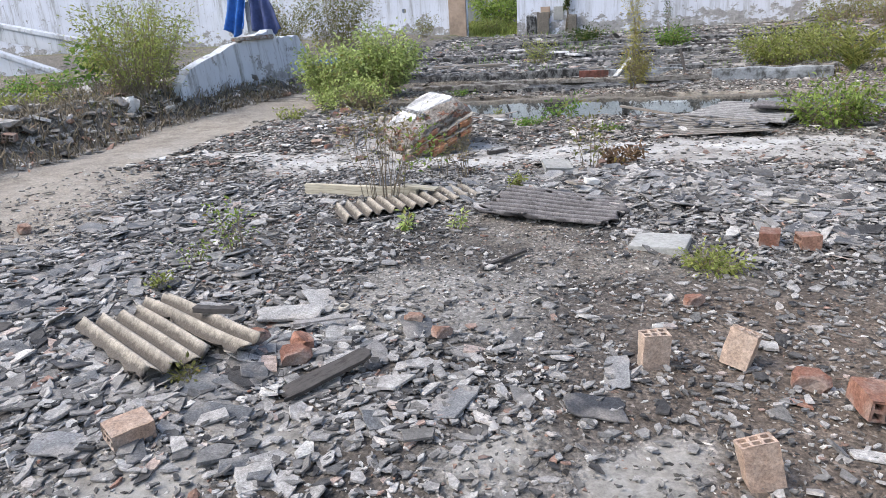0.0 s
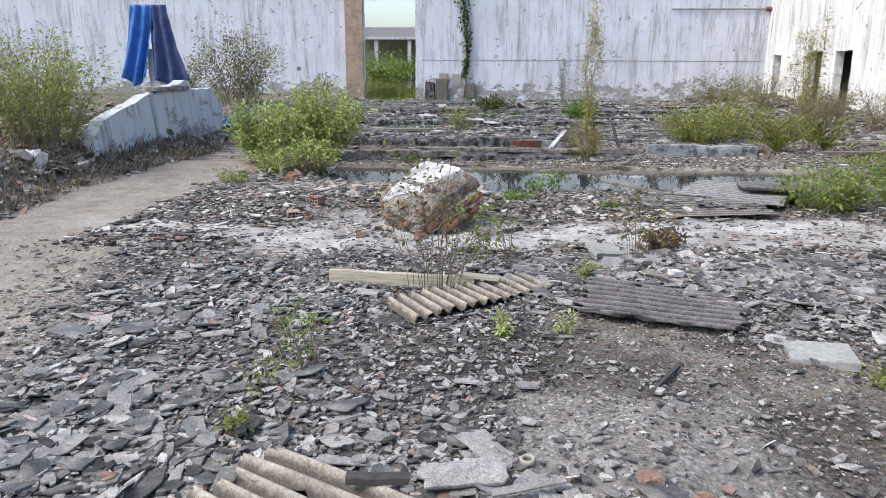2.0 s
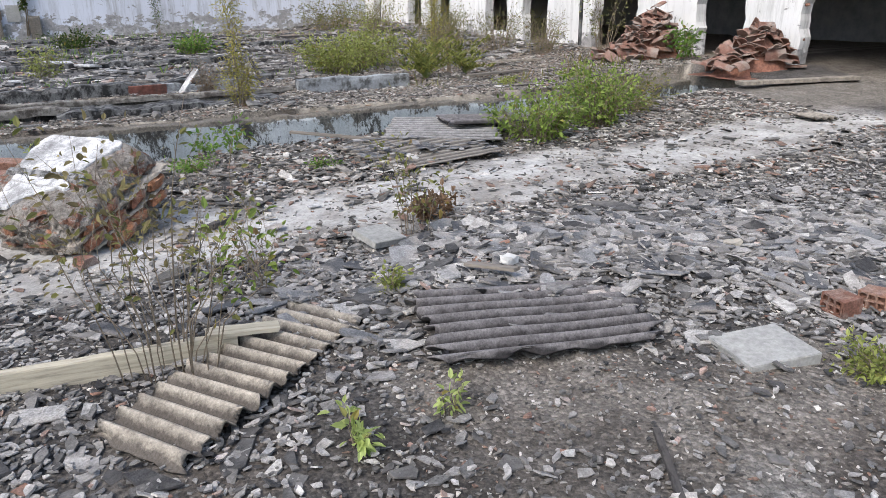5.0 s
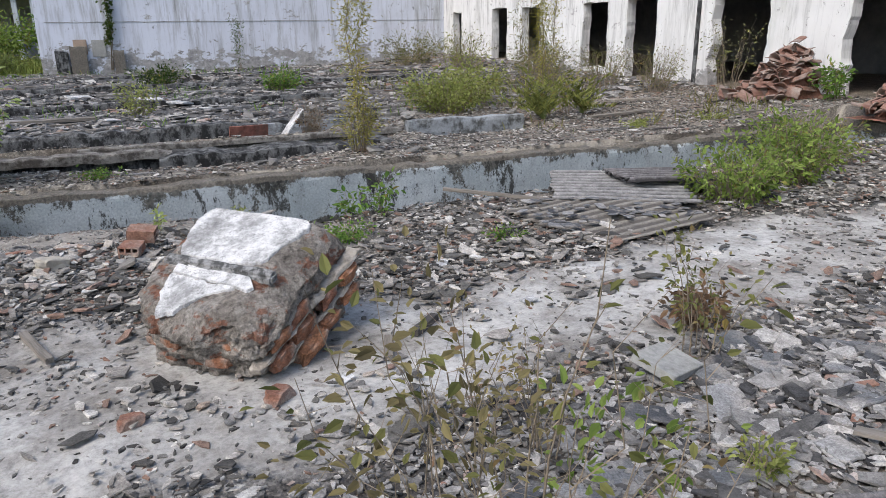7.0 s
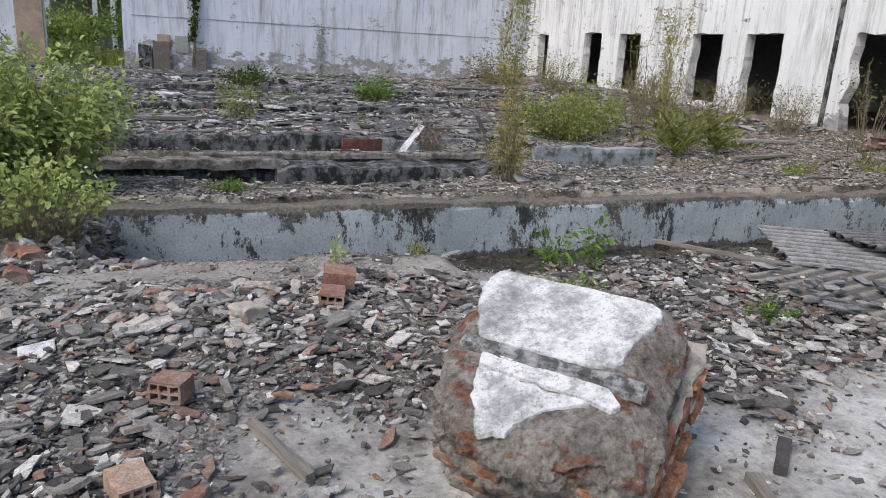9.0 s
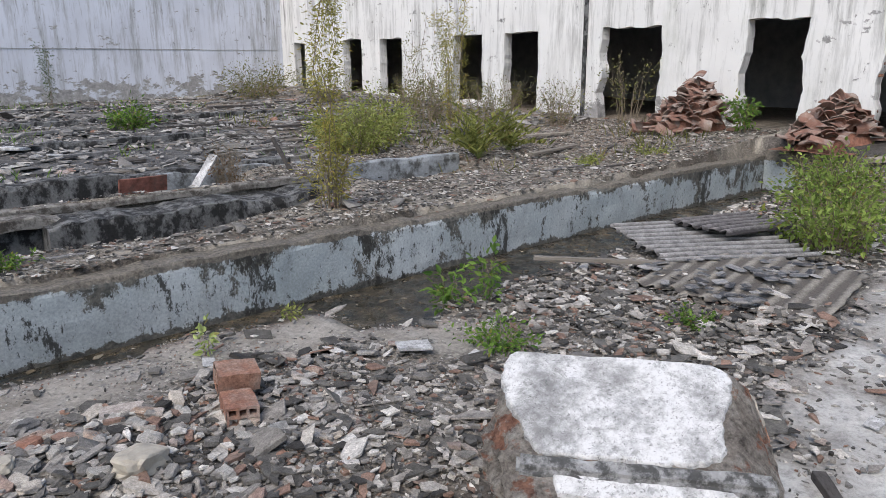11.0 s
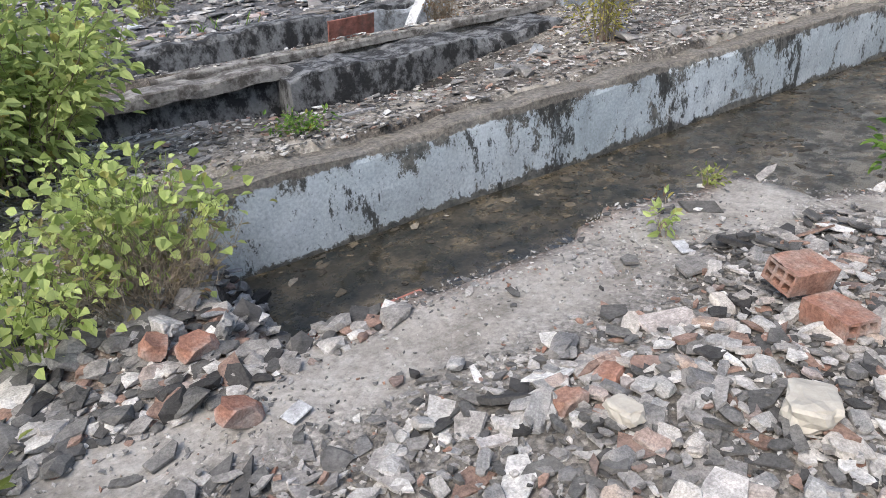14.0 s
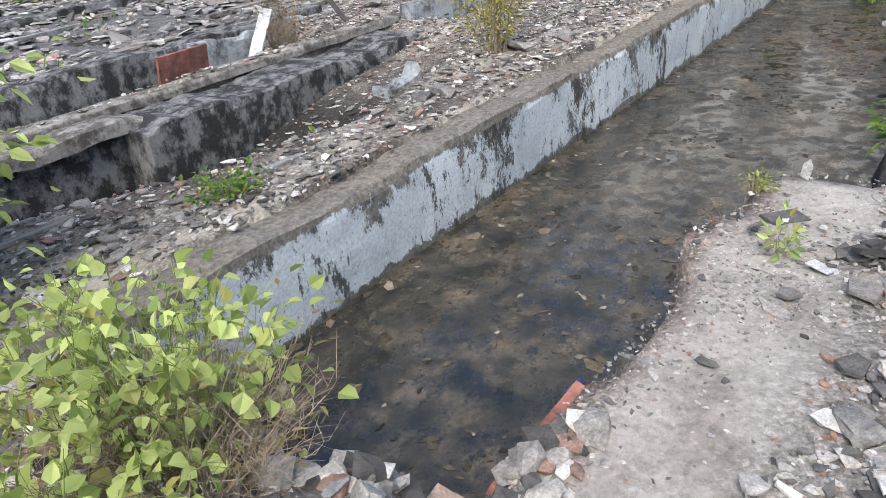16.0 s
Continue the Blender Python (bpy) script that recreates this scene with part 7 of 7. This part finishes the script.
# sparse weeds standing in the floor
WEEDS = [("leggy half-bare weed growing beside the timber beam", -3.35, 4.92, 1.15, 0.62, 14, 150, 0.042, M_LEAF_OLIVE, 61, 0.35),
         ("reddish dying weed on the shard heap", -1.6, 6.15, 0.72, 0.3, 8, 150, 0.045, M_LEAF_OLIVE, 62, 0.2),
         ("rust-brown dry foliage on the floor slab", -1.28, 6.42, 0.18, 0.26, 14, 300, 0.06, M_LEAF_DRY, 63, 0.0),
         ("small green weed among the shards", -3.87, 3.40, 0.46, 0.24, 9, 150, 0.038, M_LEAF_MID, 64, 0.2),
         ("small green weed among the shards", -4.1, 3.15, 0.22, 0.2, 8, 70, 0.032, M_LEAF_MID, 65, 0.1),
         ("green weed at the trench edge", -2.35, 9.62, 0.42, 0.16, 7, 130, 0.06, M_LEAF_GREEN, 67, 0.1),
         ("green weed at the trench edge", -2.1, 9.5, 0.36, 0.14, 6, 110, 0.06, M_LEAF_GREEN, 68, 0.1),
         ("tiny green seedling on the concrete", -3.95, 9.85, 0.22, 0.05, 3, 40, 0.05, M_LEAF_BRIGHT, 69, 0.1),
         ("yellow-green moss tuft on the dirt", -0.72, 3.46, 0.10, 0.26, 60, 700, 0.03, M_LEAF_YELLOW, 70, 0.0),
         ("small green tuft on the shard heap", -2.2, 5.22, 0.12, 0.12, 18, 160, 0.035, M_LEAF_YELLOW, 71, 0.0),
         ("low green creeping weed near the block", -2.6, 8.9, 0.10, 0.35, 40, 420, 0.035, M_LEAF_GREEN, 72, 0.0),
         ("low green weed by the boards", -1.5, 8.35, 0.10, 0.2, 20, 200, 0.035, M_LEAF_GREEN, 73, 0.0),
         ("tiny green weed on the shards", -2.85, 4.05, 0.16, 0.1, 6, 70, 0.045, M_LEAF_BRIGHT, 74, 0.1),
         ("tiny green weed on the shards", -2.45, 4.1, 0.14, 0.08, 5, 50, 0.04, M_LEAF_BRIGHT, 75, 0.1),
         ("small moss tuft on the corrugated sheet edge", -4.1, 2.75, 0.10, 0.1, 16, 130, 0.035, M_LEAF_YELLOW, 76, 0.0),
         ("brown dry tuft on the corrugated sheet", -3.15, 1.68, 0.10, 0.09, 18, 140, 0.03, M_LEAF_OLIVE, 77, 0.0),
         ("green weed on the berm edge", -4.5, 12.6, 0.12, 0.3, 24, 240, 0.045, M_LEAF_GREEN, 78, 0.0),
         ("green weed in the tank", -2.9, 13.5, 0.35, 0.25, 12, 160, 0.07, M_LEAF_GREEN, 79, 0.1),
         ("dry grass clump on the berm edge", -2.4, 13.1, 0.42, 0.2, 16, 120, 0.05, M_LEAF_DRY, 80, 0.2),
         ("dry brushwood clump by the tank", -1.25, 15.65, 1.0, 0.34, 120, 200, 0.05, M_LEAF_DRY, 81, 0.3),
         ("low green weed on the litter", 3.6, 13.2, 0.14, 0.4, 20, 260, 0.05, M_LEAF_YELLOW, 82, 0.0),
         ("low green weed on the litter", 5.0, 12.9, 0.12, 0.35, 20, 200, 0.05, M_LEAF_YELLOW, 83, 0.0),
         ("thin brown weed on the floor", -3.0, 5.75, 0.45, 0.2, 5, 70, 0.03, M_LEAF_WITHER, 84, 0.3),
         ("leggy weed behind the timber beam", -2.75, 5.72, 0.55, 0.3, 10, 130, 0.03, M_LEAF_WITHER, 85, 0.25),
         ("small weed on the concrete lip", -3.55, 10.14, 0.14, 0.16, 10, 80, 0.03, M_LEAF_DRY, 86, 0.0),
         ("small green weed on the concrete lip", -3.3, 10.12, 0.08, 0.1, 10, 80, 0.03, M_LEAF_YELLOW, 87, 0.0),
         ("yellow-green weed by the rubble", -6.75, 9.9, 0.2, 0.3, 24, 300, 0.045, M_LEAF_YELLOW, 88, 0.0)]
for lab, px, py, h, sp, ns, nl, lf, mt, sd, ba in WEEDS:
    plant("weed", lab, px, py, h, sp, ns, nl, lf, mt, sd, None, ba, 0.07 if h > 0.3 else 0.03, 0.0048 if h > 0.8 else 0.004, 0.85, 0.5, "weeds")


plant("weed", "brown-leaved top of a dying weed by the timber beam", -3.37, 4.95, 1.05, 0.34, 7, 230, 0.042, M_LEAF_WITHER, 89, None, 0.6, 0.15, 0.005, 0.9, 0.5, "weeds", lean=(-0.12, 0.18))
plant("weed", "green-leaved branch of a weed by the timber beam", -3.3, 4.92, 0.72, 0.24, 5, 90, 0.05, M_LEAF_MID, 90, None, 0.5, 0.12, 0.004, 0.9, 0.5, "weeds", lean=(0.3, 0.1))


def fern(label, x, y, n, l, seed):
    """Arching fronds from one crown, each with two rows of leaflets."""
    r = np.random.RandomState(seed)
    base = thing("fern", label, "fern", pose(x, y, gz(x, y)))
    k = 9
    t = np.linspace(0, 1, k)
    ang, el = r.uniform(0, 6.28, n), r.uniform(0.6, 1.5, n)
    ln = l * r.uniform(0.4, 1.1, n)
    out = (t[None] * np.cos(el)[:, None] + 0.25 * t[None] ** 2) * ln[:, None]
    up = (t[None] * np.sin(el)[:, None] - 0.35 * t[None] ** 2.2) * ln[:, None]
    L = np.stack((out * np.cos(ang)[:, None], out * np.sin(ang)[:, None], up), 2)
    for q in range(n):
        tube_mesh("frond", L[q:q + 1], [0.008], M_GREENSTEM, base)
    m = n * 30
    s, q = r.randint(0, n, m), r.uniform(0.15, 0.99, m)
    i = np.minimum((q * (k - 1)).astype(int), k - 2)
    f = (q * (k - 1) - i)[:, None]
    P = L[s, i] * (1 - f) + L[s, i + 1] * f
    side = np.where(r.uniform(0, 1, m) < 0.5, 1.0, -1.0)
    D = np.stack((-np.sin(ang[s]) * side, np.cos(ang[s]) * side, np.full(m, 0.9)), 1) + np.stack((np.cos(ang[s]), np.sin(ang[s]), 0 * side), 1) * 0.5
    tagged(leaf_mesh("leaf_mass", P, D, 0.15, M_LEAF_FERN, r, base, "", 0.2), kind="stuff")


fern("spiky yellow-green fern clump at the tank end", 2.8, 14.85, 34, 1.35, 5)
fern("small fern clump near the east wall", 3.9, 15.2, 18, 1.1, 6)


def build_ivy():
    r = np.random.RandomState(4)
    base = thing("wall_creeper", "dark green creeper hanging on the white wall", "climbing plant", pose(-4.4, 31.9, 1.35))
    n = 700
    t = r.uniform(0, 1, n)
    P = np.stack((0.12 * np.sin(t * 5) + r.normal(0, 0.05 + 0.14 * t, n), -0.03 - np.abs(r.normal(0, 0.05, n)), t * 4.0), 1)
    D = r.normal(0, 1, (n, 3)) + np.array([0, -0.8, -0.6])
    leaf_mesh("foliage", P, D, 0.13, M_LEAF_DARK, r, base, "", 0.6)
    L = np.stack([np.stack((0.12 * np.sin(np.linspace(0, 1, 8) * 5) + o, np.full(8, -0.02), np.linspace(-0.9, 4, 8)), 1) for o in (-0.03, 0.02)])
    tube_mesh("stems", L, [0.03, 0.02], M_TWIG, base)


build_ivy()


def grass_field(name, label, n, x0, x1, y0, y1, dens, hgt, mat, seed):
    x, y, r = scatter(n, x0, x1, y0, y1, dens, seed)
    m = len(x)
    P = np.stack((x, y, height(x, y) - 0.01), 1)
    D = np.stack((r.normal(0, 0.45, m), r.normal(0, 0.45, m), np.ones(m)), 1)
    ob = leaf_mesh(name, P, D, hgt, mat, r, None, "", 0.06)
    return tagged(ob, label, "grass", kind="stuff")


grass_field("grass", "yellow-green grass beyond the gateway", 7000, -13, -3, 32.3, 44, lambda x, y: 0 * x + 1, 0.35, M_LEAF_YELLOW, 201)
grass_field("bank_grass", "dry and green grass over the rubble bank", 12000, -14, -8.4, 3, 18, lambda x, y: step(0.9, 1.5, path_mid(y) - x) * np.clip(0.2 + 1.4 * fbm(x, y, 0.5, 87), 0, 1), 0.16, M_LEAF_OLIVE, 202)
grass_field("dry_straw", "dry straw and twigs tangled on the bank edge", 5000, -10.5, -8.3, 4, 14, lambda x, y: step(0.6, 0.9, path_mid(y) - x), 0.2, M_STRAW, 203)
grass_field("floor_grass", "thin green weeds in the cracks of the far floor", 5000, -8, 7.5, 17, 31.5, lambda x, y: step(0.15, 0.4, fbm(x, y, 0.5, 205)), 0.2, M_LEAF_GREEN, 204)
grass_field("litter_grass", "dry grass between the litter", 2500, 2, 8, 12.8, 24, lambda x, y: step(0.0, 0.4, fbm(x, y, 0.6, 207)), 0.22, M_LEAF_OLIVE, 206)
